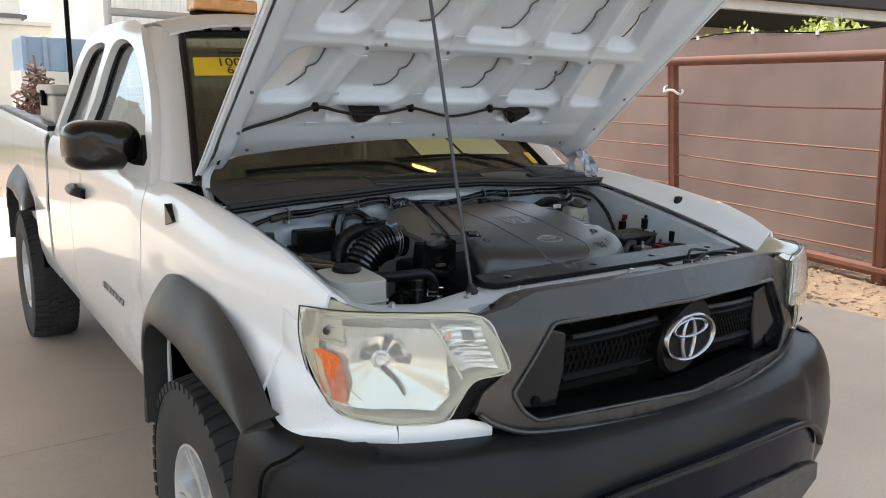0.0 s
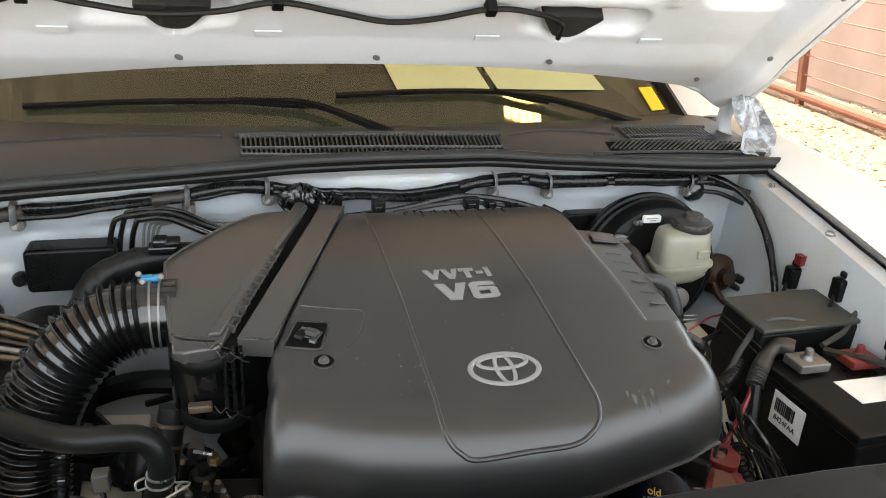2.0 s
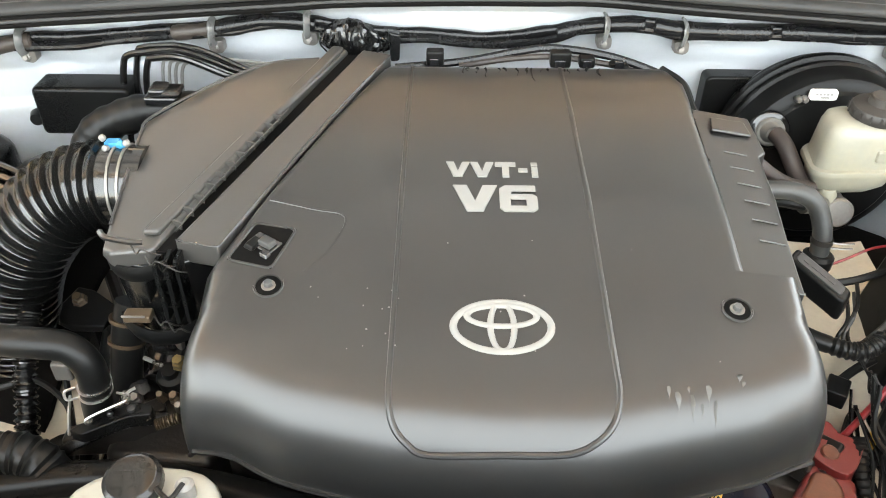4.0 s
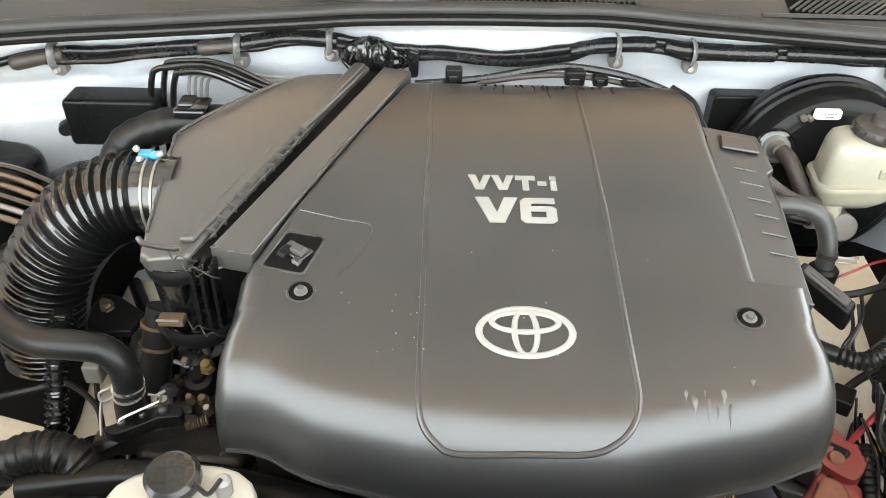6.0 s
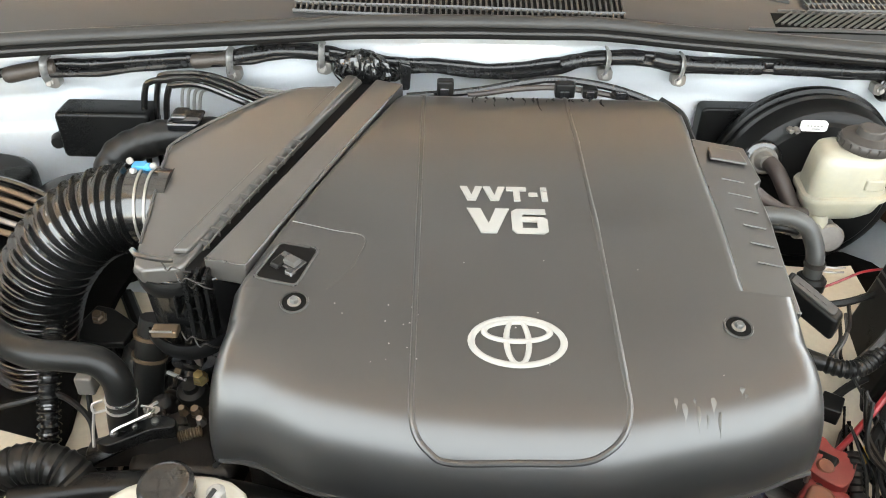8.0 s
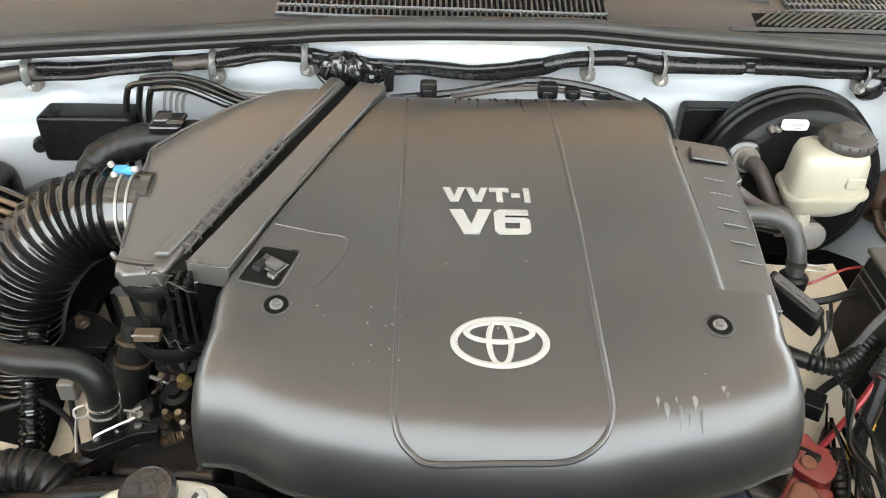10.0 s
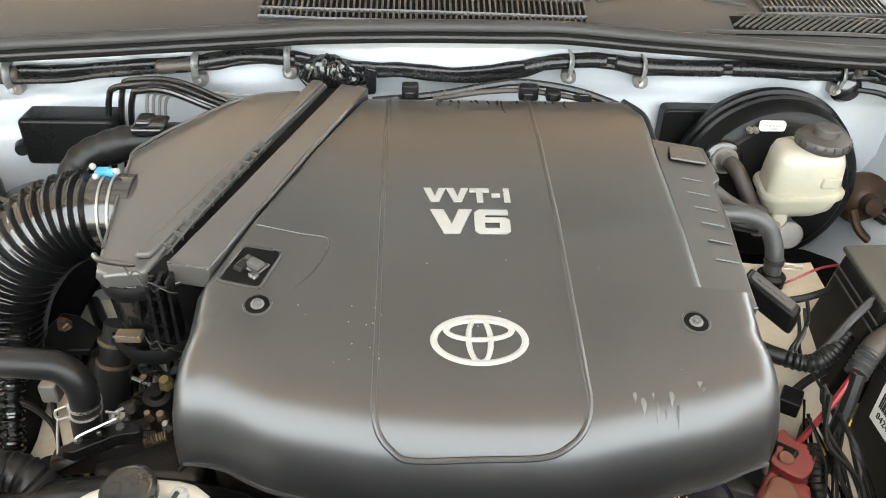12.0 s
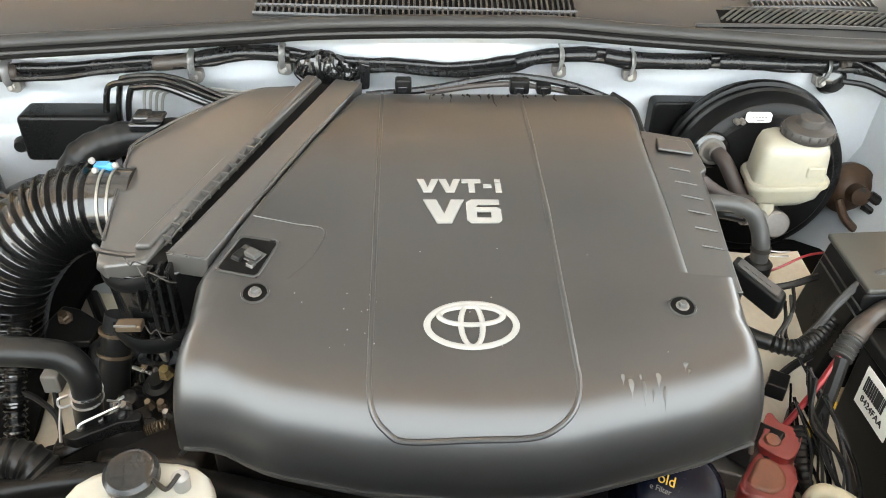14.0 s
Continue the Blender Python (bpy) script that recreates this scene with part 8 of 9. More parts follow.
    tube(bm, [(0.418, 0.940, 1.088), (0.424, 0.920, 1.083), (0.434, 0.895, 1.062), (0.441, 0.872, 1.048), (0.452, 0.86, 1.036)], 0.0102, 14, 7)
    part("vacuum_hose", bm, "rubber_brown", truck)
    bm = bmesh.new()
    tube(bm, [(0.336, 0.835, 1.112), (0.356, 0.838, 1.104), (0.380, 0.842, 1.086), (0.408, 0.850, 1.068), (0.442, 0.862, 1.056)], 0.0098, 14, 7)
    part("vacuum_hose", bm, "rubber_brown", truck)
    bm = bmesh.new()
    lathe(bm, [(0.010, -0.006), (0.013, -0.005), (0.013, 0.006), (0.010, 0.007)], (0.340, 0.836, 1.110), (1, 0.1, -0.4), 16)
    part("hose_end", bm, "rubber_grey", truck)
    bm = bmesh.new()
    tube(bm, [(0.350, 0.812, 1.072), (0.392, 0.82, 1.063), (0.425, 0.832, 1.050), (0.455, 0.85, 1.042)], 0.0052, 10, 6)
    pl = part("brake_pipe", bm, "rubber", truck)
    for p, r in (((0.428, 0.834, 1.049), 0.0085), ((0.438, 0.842, 1.046), 0.0075), ((0.456, 0.852, 1.040), 0.0095)):
        bm = bmesh.new()
        lathe(bm, [(r * 0.8, -0.006), (r, -0.005), (r, 0.004), (r * 0.75, 0.006)], p, (1, 0.5, -0.3), 12)
        part("pipe_union", bm, "alloy_dull", pl)
    # reservoir: moulded tank, waist seam, spout and ribbed cap
    bm = bmesh.new()
    levels = [(0.40, 1.040), (0.62, 1.045), (0.86, 1.056), (0.93, 1.068), (0.95, 1.0735), (1.04, 1.0745), (1.05, 1.0785), (1.03, 1.0815), (0.93, 1.083), (0.90, 1.10), (0.86, 1.122), (0.80, 1.131), (0.66, 1.1355), (0.4, 1.137)]
    rings = []
    for sc, z in levels:
        rings.append([bm.verts.new((0.496 + 0.050 * sc * p + 0.006 * q, 0.896 + 0.038 * sc * q - 0.004 * p, z + 0.004 * p * (z < 1.09))) for p, q in rounded(-1, 1, -1, 1, 0.5, 6)])
    for a, d in zip(rings, rings[1:]):
        for i in range(len(a)):
            bm.faces.new((a[i], a[(i + 1) % len(a)], d[(i + 1) % len(a)], d[i]))
    bm.faces.new(rings[0][::-1])
    bm.faces.new(rings[-1])
    r = part("fluid_reservoir", bm, "tank_aged", truck, "yellowed white brake fluid reservoir", sharp=40)
    bm = bmesh.new()
    prism(bm, rounded(-0.013, 0.013, -0.004, 0.012, 0.003), lambda p, q: (0.517 + p, 0.862, 1.098 + q), lambda p, q: (0.517 + p * 0.9, 0.8575, 1.098 + q * 0.9))
    part("sight_panel", bm, "tank_aged", r, bevel=0.002)
    bm = bmesh.new()
    lathe(bm, [(0.027, -0.008), (0.027, 0.0), (0.0315, 0.0005), (0.033, 0.003), (0.033, 0.010), (0.031, 0.0135), (0.0255, 0.0155), (0.018, 0.016)] + [(0.0165, 0.017), (0.0155, 0.0245), (0.014, 0.026), (0, 0.0265)], (0.510, 0.897, 1.136), (0.03, -0.05, 1), 36)
    cap = part("reservoir_cap", bm, "cap_grey", r, "dusty black screw cap")
    for k in range(18):
        a = 2 * math.pi * k / 18
        bm = bmesh.new()
        box(bm, -0.0012, 0.0012, 0.0325, 0.0342, 0.003, 0.011, lambda p, q, h: Vector((0.510, 0.897, 1.136)) + Vector((p * math.cos(a) - q * math.sin(a), p * math.sin(a) + q * math.cos(a), h)))
        part("cap_rib", bm, "cap_grey", cap)
    bm = bmesh.new()
    lathe(bm, [(0.012, 0), (0.013, 0.008), (0.012, 0.022)], (0.470, 0.872, 1.028), (0, 0.2, 1), 16)
    part("neck", bm, "tank_aged", r)
    # grey bent hose with clamp, dark collar below
    bm = bmesh.new()
    tube(bm, [(0.325, 0.808, 1.088), (0.362, 0.808, 1.089), (0.394, 0.806, 1.088), (0.416, 0.802, 1.079), (0.428, 0.797, 1.062), (0.434, 0.790, 1.040), (0.436, 0.786, 1.010)], 0.0108, 14, 7)
    hh = part("heater_hose", bm, "rubber_grey", truck, "grey bent heater hose")
    bm = bmesh.new()
    lathe(bm, [(0.0110, -0.003), (0.0123, -0.003), (0.0123, 0.003), (0.0110, 0.003)], (0.4352, 0.789, 1.034), (0.05, -0.05, -1), 22)
    part("spring_clamp", bm, "dark_metal", hh)
    for dz in (0.0, 0.007):
        bm = bmesh.new()
        tube(bm, [(0.446, 0.784, 1.033 - dz), (0.458, 0.782, 1.033 - dz), (0.470, 0.783, 1.033 - dz)], 0.0012, 5, 3)
        part("clamp_ear", bm, "alloy_dull", hh)
    bm = bmesh.new()
    lathe(bm, [(0.014, 0), (0.0175, 0.003), (0.0175, 0.016), (0.0135, 0.020), (0.0115, 0.020)], (0.436, 0.786, 0.998), (0, 0, 1), 18)
    part("hose_collar", bm, "black_plastic", truck)
    # oblong black plug with a worn top
    bm = bmesh.new()
    c = Vector((0.402, 0.714, 1.036))
    def tilt(p, q, h):
        return c + Vector((p * 0.62 + q * 0.52, -p * 0.72 + q * 0.60, -p * 0.26 + h))
    prism(bm, rounded(-0.036, 0.036, -0.0165, 0.0165, 0.007), lambda p, q: tilt(p, q, -0.020), lambda p, q: tilt(p, q, 0.008))
    oc = part("oil_filler_cap", bm, "black_plastic", truck, "black oil filler cap", bevel=0.004)
    bm = bmesh.new()
    prism(bm, rounded(-0.029, 0.029, -0.011, 0.011, 0.005), lambda p, q: tilt(p, q, 0.006), lambda p, q: tilt(p, q, 0.0095))
    part("cap_pad", bm, "cowl_black", oc, bevel=0.001)
    for k in range(4):
        p0 = -0.021 + 0.0105 * k
        bm = bmesh.new()
        box(bm, p0, p0 + 0.007, -0.003, 0.002, 0.0095, 0.0102, lambda p, q, h: tilt(p, q, h))
        part("cap_mark", bm, "rubber_grey", oc)
    # sloping black box with a flat dusty lid
    bm = bmesh.new()
    top = [(0.514, 0.782), (0.507, 0.672), (0.62, 0.675), (0.735, 0.682), (0.78, 0.782), (0.64, 0.79)]
    prism(bm, top, lambda x, y: (x - (0.035 if x < 0.55 else 0), y, 0.86), lambda x, y: (x, y, 1.052))
    fb = part("fuse_box", bm, "black_plastic", truck, "black fuse box with a flat lid", bevel=0.006)
    bm = bmesh.new()
    prism(bm, [(0.511, 0.785), (0.504, 0.669), (0.62, 0.672), (0.737, 0.679), (0.783, 0.785), (0.64, 0.793)], lambda x, y: (x, y, 1.0525), lambda x, y: (x, y, 1.060))
    part("lid", bm, "lid_grey", fb, "dusty grey lid", bevel=0.003)
    for o in (0.024, 0.034):
        bm = bmesh.new()
        tube(bm, [(0.513 - o * 0.2, 0.775, 1.06 - o), (0.505 - o * 0.2, 0.664, 1.06 - o)], 0.0013, 4, 2)
        part("box_seam", bm, "rubber_grey", fb)
    # battery with labels and terminals
    bm = bmesh.new()
    box(bm, 0.508, 0.752, 0.47, 0.652, 0.83, 1.0)
    bt = part("battery", bm, "black_plastic", truck, "black car battery with white labels", bevel=0.006)
    bm = bmesh.new()
    box(bm, 0.504, 0.756, 0.466, 0.656, 1.0, 1.018)
    part("battery_lid", bm, "black_plastic", bt, bevel=0.004)
    bm = bmesh.new()
    grid(bm, lambda u, v: (0.5035, 0.556 + 0.064 * u, 0.941 + 0.052 * v), 1, 1, 0.001)
    lb = part("label", bm, "paper", bt, "white bar code label")
    rnd = random.Random(2)
    y = 0.574
    while y < 0.612:
        w = rnd.choice((0.0008, 0.0014, 0.0022))
        bm = bmesh.new()
        box(bm, 0.5013, 0.5023, y, y + w, 0.964, 0.984)
        part("bar", bm, "ink", lb)
        y += w + rnd.choice((0.0010, 0.0016))
    bm = bmesh.new()
    words(bm, "8424FAA", lambda p, q, r: (0.5020 - r, 0.589 - p, 0.954 + q), 0.044, 0.0004)
    part("figures", bm, "ink", lb)
    for x0, x1, y0, y1 in ((0.565, 0.66, 0.53, 0.585), (0.675, 0.735, 0.585, 0.635), (0.69, 0.745, 0.51, 0.57)):
        bm = bmesh.new()
        box(bm, x0, x1, y0, y1, 1.0185, 1.0195)
        part("label", bm, "paper", bt)
    for x, y, m in ((0.55, 0.625, "alloy_dull"), (0.635, 0.62, "red_plastic")):
        bm = bmesh.new()
        lathe(bm, [(0.012, 0), (0.011, 0.02), (0.006, 0.022), (0.006, 0.034)], (x, y, 1.018), (0, 0, 1), 14)
        box(bm, x - 0.025, x + 0.025, y - 0.02, y + 0.02, 1.022, 1.036)
        part("terminal", bm, m, bt, bevel=0.003)
    bm = bmesh.new()
    tube(bm, [(0.74, 0.475, 1.03), (0.66, 0.57, 1.04), (0.60, 0.65, 1.03)], 0.006, 6, 6)
    part("hold_down", bm, "dark_metal", bt)
    # cables: taped boot from the terminal, red lead to the starter post, grey lead over the battery
    bm = bmesh.new()
    tube(bm, [(0.545, 0.648, 1.040), (0.528, 0.662, 1.038), (0.508, 0.658, 1.024), (0.490, 0.645, 1.010)], lambda t: 0.0115 + 0.0014 * math.sin(t * 9), 14, 8)
    bt_b = part("cable_boot", bm, "tape_brown", truck, "brown taped cable boot")
    bm = bmesh.new()
    tube(bm, [(0.492, 0.647, 1.012), (0.482, 0.638, 1.003), (0.474, 0.630, 0.996)], lambda t: 0.0118 + 0.0016 * math.cos(t * 32), 14, 14)
    part("boot_ring", bm, "rubber_grey", bt_b)
    bm = bmesh.new()
    tube(bm, [(0.474, 0.632, 0.998), (0.452, 0.617, 0.966), (0.426, 0.603, 0.930), (0.414, 0.598, 0.915)], 0.0036, 8, 6)
    part("red_cable", bm, "red_wire", truck, "red battery cable")
    bm = bmesh.new()
    tube(bm, [(0.476, 0.630, 0.996), (0.465, 0.612, 0.962), (0.450, 0.592, 0.92), (0.44, 0.57, 0.85)], 0.0085, 8, 5)
    part("black_cable", bm, "rubber", truck)
    bm = bmesh.new()
    tube(bm, [(0.60, 0.690, 1.055), (0.556, 0.700, 1.062), (0.520, 0.700, 1.052), (0.490, 0.690, 1.025), (0.468, 0.680, 0.995), (0.44, 0.672, 0.965)], 0.0048, 8, 7)
    part("grey_cable", bm, "rubber_grey", truck)
    # red rubber hood over the starter post, sagging and grimy
    bm = bmesh.new()
    hood_out = smooth_ring([(0.404, 0.611), (0.412, 0.598), (0.424, 0.590), (0.434, 0.592), (0.427, 0.576), (0.417, 0.560), (0.402, 0.549), (0.386, 0.556), (0.376, 0.570), (0.388, 0.586), (0.396, 0.604)], 3)
    prism(bm, hood_out, lambda x, y: (x, y, 0.895), lambda x, y: (x, y, 0.928 + 0.1 * (y - 0.58) + 0.004 * noise.noise((x * 60, y * 60, 0))))
    rt = part("terminal_hood", bm, "red_plastic", truck, "dusty red terminal hood", bevel=0.006)
    bm = bmesh.new()
    lathe(bm, [(0.0092, -0.004), (0.0092, 0.0015), (0.0075, 0.0035), (0.004, 0.0028), (0, 0.0022)], (0.393, 0.573, 0.927), (0, -0.2, 1), 20)
    part("dimple", bm, "worn_red", rt)
    bm = bmesh.new()
    prism(bm, smooth_ring([(0.376, 0.566), (0.398, 0.560), (0.412, 0.545), (0.405, 0.526), (0.390, 0.508), (0.370, 0.506), (0.350, 0.514), (0.343, 0.527), (0.357, 0.546)], 3), lambda x, y: (x, y, 0.885), lambda x, y: (x, y, 0.916 + 0.15 * (y - 0.54) + 0.005 * noise.noise((x * 50, y * 50, 4))))
    part("hood_skirt", bm, "red_plastic", rt, bevel=0.007)
    bm = bmesh.new()
    prism(bm, smooth_ring([(0.374, 0.557), (0.390, 0.552), (0.396, 0.536), (0.390, 0.521), (0.374, 0.514), (0.356, 0.520), (0.352, 0.530), (0.364, 0.545)], 3), lambda x, y: (x, y, 0.900), lambda x, y: (x, y, 0.9195 + 0.15 * (y - 0.54)))
    part("worn_patch", bm, "worn_red", rt, bevel=0.005)
    bm = bmesh.new()
    box(bm, -0.006, 0.008, -0.014, 0.014, 0, 0.003, lambda a, b, h: (0.392 + a + 0.4 * b, 0.636 + b, 0.945 + h - 0.3 * a))
    part("metal_tag", bm, "alloy_dull", truck, bevel=0.001)
    bm = bmesh.new()
    tube(bm, [(0.438, 0.586, 0.920), (0.451, 0.597, 0.932), (0.468, 0.610, 0.938), (0.478, 0.617, 0.940)], lambda t: 0.0062 - 0.0016 * (t > 0.85) - 0.001 * (t < 0.2), 10, 6)
    part("yellow_plug", bm, "yellow_wire", truck, "yellow wiring plug")
    # loom wires hanging beside the starter cable
    for k in range(12):
        rr = random.Random(30 + k)
        bm = bmesh.new()
        a = Vector((0.436 + rr.uniform(-.012, .03), 0.618 + rr.uniform(-.02, .04), 0.965 + rr.uniform(-.03, .02)))
        tube(bm, [a, a + Vector((rr.uniform(-.015, .02), -0.04, -0.03)), a + Vector((rr.uniform(-0.01, .02), -0.085, -0.05)), a + Vector((rr.uniform(-0.02, .03), -0.14, -0.10))], rr.choice((0.0016, 0.0022, 0.003)), 6, 6)
        part("loom_wire", bm, rr.choice(("rubber", "rubber", "gloss_rubber", "rubber_grey")), truck)
    bm = bmesh.new()
    tube(bm, [(0.430, 0.59, 0.93), (0.425, 0.565, 0.915), (0.428, 0.54, 0.89), (0.432, 0.51, 0.85)], lambda t: 0.0075 + 0.001 * math.cos(t * 90), 10, 14)
    part("wire_conduit", bm, "rubber", truck)
    for k, (p, q) in enumerate((((0.442, 0.70, 0.99), (0.428, 0.672, 0.975)), ((0.450, 0.705, 0.995), (0.432, 0.668, 0.978)), ((0.456, 0.715, 1.0), (0.438, 0.672, 0.980)))):
        bm = bmesh.new()
        p, q = Vector(p), Vector(q)
        tube(bm, [p + Vector((0.01, 0.03, 0.006)), p, (p + q) / 2 + Vector((-0.006, 0, -0.004)), q, q + Vector((0.012, -0.02, 0.004))], 0.0024, 6, 5)
        part("loom_wire", bm, "rubber_grey" if k == 1 else "rubber", truck)
    # corrugated sleeve crossing the pale tray
    bm = bmesh.new()
    tube(bm, [(0.352, 0.700, 0.986), (0.380, 0.690, 0.986), (0.405, 0.674, 0.984), (0.436, 0.660, 0.984), (0.462, 0.668, 0.988), (0.490, 0.690, 0.998)], lambda t: 0.0098 + 0.0009 * (math.cos(t * 170) if t > 0.45 else 0), 12, 20)
    part("loom_sleeve", bm, "rubber", truck)
    bm = bmesh.new()
    tube(bm, [(0.448, 0.793, 0.99), (0.470, 0.790, 1.005), (0.50, 0.795, 1.018), (0.53, 0.80, 1.02)], 0.0016, 6, 6)
    part("red_wire", bm, "red_wire", truck)
    bm = bmesh.new()
    tube(bm, [(0.430, 0.762, 0.99), (0.470, 0.758, 1.0), (0.52, 0.77, 1.01)], 0.0045, 6, 6)
    part("black_wire", bm, "rubber", truck)
    bm = bmesh.new()
    box(bm, -0.012, 0.012, -0.015, 0.015, -0.010, 0.010, lambda a, b, c: (0.420 + a * 0.8 + b * 0.5, 0.640 + b * 0.8 - a * 0.5, 0.945 + c))
    cn = part("connector", bm, "black_plastic", truck, bevel=0.002)
    bm = bmesh.new()
    tube(bm, [(0.428, 0.652, 0.948), (0.446, 0.662, 0.955), (0.466, 0.668, 0.965)], 0.005, 8, 5)
    part("connector_lead", bm, "rubber", cn)
    # painted tray under the loom
    bm = bmesh.new()
    grid(bm, lambda u, v: (0.30 + 0.24 * u, 0.36 + 0.52 * v, bend(0.36 + 0.52 * v, [0.36, 0.50, 0.58, 0.66, 0.72, 0.88], [0.79, 0.82, 0.85, 0.90, 0.945, 0.968]) + 0.006 * math.sin(6 * u)), 12, 24, 0.006)
    part("battery_tray", bm, "apron_dirty", truck, "dirty beige painted tray")
    bm = bmesh.new()
    tube(bm, [(0.410, 0.50, 0.88), (0.416, 0.510, 0.912), (0.430, 0.508, 0.920), (0.455, 0.490, 0.915), (0.50, 0.455, 0.89)], 0.0095, 12, 7)
    part("washer_hose", bm, "milky", truck)
    # steering joint behind the box: rusty cup, dark hoses, paper tag
    bm = bmesh.new()
    lathe(bm, [(0.036, 0), (0.040, 0.006), (0.040, 0.016), (0.034, 0.022), (0.026, 0.034), (0.016, 0.040), (0.014, 0.060), (0, 0.060)], (0.672, 1.03, 0.985), (-0.1, -1, 0.25), 24)
    cb = part("column_boot", bm, "rusty_part", truck, "rusty brown steering column joint")
    bm = bmesh.new()
    lathe(bm, [(0.005, 0), (0.005, 0.012), (0, 0.012)], (0.668, 0.985, 1.005), (0, -1, 0.5), 6)
    part("bolt", bm, "dark_metal", cb)
    for pts, r, m in (([(0.68, 0.975, 1.0), (0.71, 0.96, 0.985), (0.76, 0.95, 0.965)], 0.008, "rubber"), ([(0.672, 0.97, 0.985), (0.70, 0.955, 0.97), (0.75, 0.94, 0.94)], 0.006, "gloss_rubber"), ([(0.645, 0.99, 0.985), (0.655, 0.975, 0.96), (0.675, 0.955, 0.945), (0.70, 0.95, 0.94)], 0.0065, "rusty_part")):
        bm = bmesh.new()
        tube(bm, pts, r, 10, 6)
        part("steering_hose", bm, m, truck)
    bm = bmesh.new()
    prism(bm, rounded(0.652, 0.69, 0.915, 0.935, 0.003), lambda x, z: (x, 0.935, z), lambda x, z: (x, 0.932, z))
    part("paper_tag", bm, "paper", truck)
    # relays and connectors on the inner fender
    bm = bmesh.new()
    tube(bm, [(0.60, 0.655, 1.035), (0.65, 0.672, 1.045), (0.685, 0.69, 1.065), (0.70, 0.675, 1.07), (0.705, 0.65, 1.05), (0.70, 0.62, 1.02)], 0.0045, 8, 7)
    part("earth_cable", bm, "rubber_grey", truck, "grey battery earth cable")
    for y, z in ((0.84, 1.060), (0.735, 1.085), (0.61, 1.06)):
        bm = bmesh.new()
        box(bm, 0.676, 0.70, y - 0.012, y + 0.012, z - 0.02, z + 0.018)
        box(bm, 0.684, 0.70, y - 0.007, y + 0.007, z + 0.018, z + 0.03)
        rl = part("relay", bm, "black_plastic", truck, bevel=0.004)
        bm = bmesh.new()
        tube(bm, [(0.68, y, z - 0.01), (0.665, y - 0.012, z - 0.03), (0.67, y - 0.03, z - 0.05), (0.68, y - 0.05, z - 0.07)], 0.0035, 6, 6)
        part("relay_lead", bm, "rubber", rl)
    bm = bmesh.new()
    box(bm, 0.684, 0.698, 0.826, 0.842, 1.085, 1.102)
    part("red_tag", bm, "red_plastic", truck)
    # oil filter low in front
    bm = bmesh.new()
    fax = Vector((0.1, -0.55, 0.83)).normalized()
    fc = Vector((0.268, 0.560, 0.845))
    lathe(bm, [(0.046, 0), (0.050, 0.005), (0.050, 0.085), (0.046, 0.092), (0.038, 0.096), (0, 0.096)], fc, fax, 32)
    of = part("oil_filter", bm, "navy", truck, "dark blue oil filter with gold and white lettering")
    fu = Vector((0.93, -0.25, -0.28)).normalized()
    fu = (fu - fax * fu.dot(fax)).normalized()
    fv = fax.cross(fu)
    bm = bmesh.new()
    words(bm, "old", lambda p, q, h: fc + fu * (p - 0.022) + fv * (q + 0.006) + fax * (0.0962 + h), 0.018, 0.0005)
    part("gold_lettering", bm, "yellow_wire", of)
    bm = bmesh.new()
    words(bm, "e Filter", lambda p, q, h: fc + fu * (p - 0.026) + fv * (q - 0.005) + fax * (0.0962 + h), 0.023, 0.0005)
    part("lettering", bm, "grey_plastic", of)


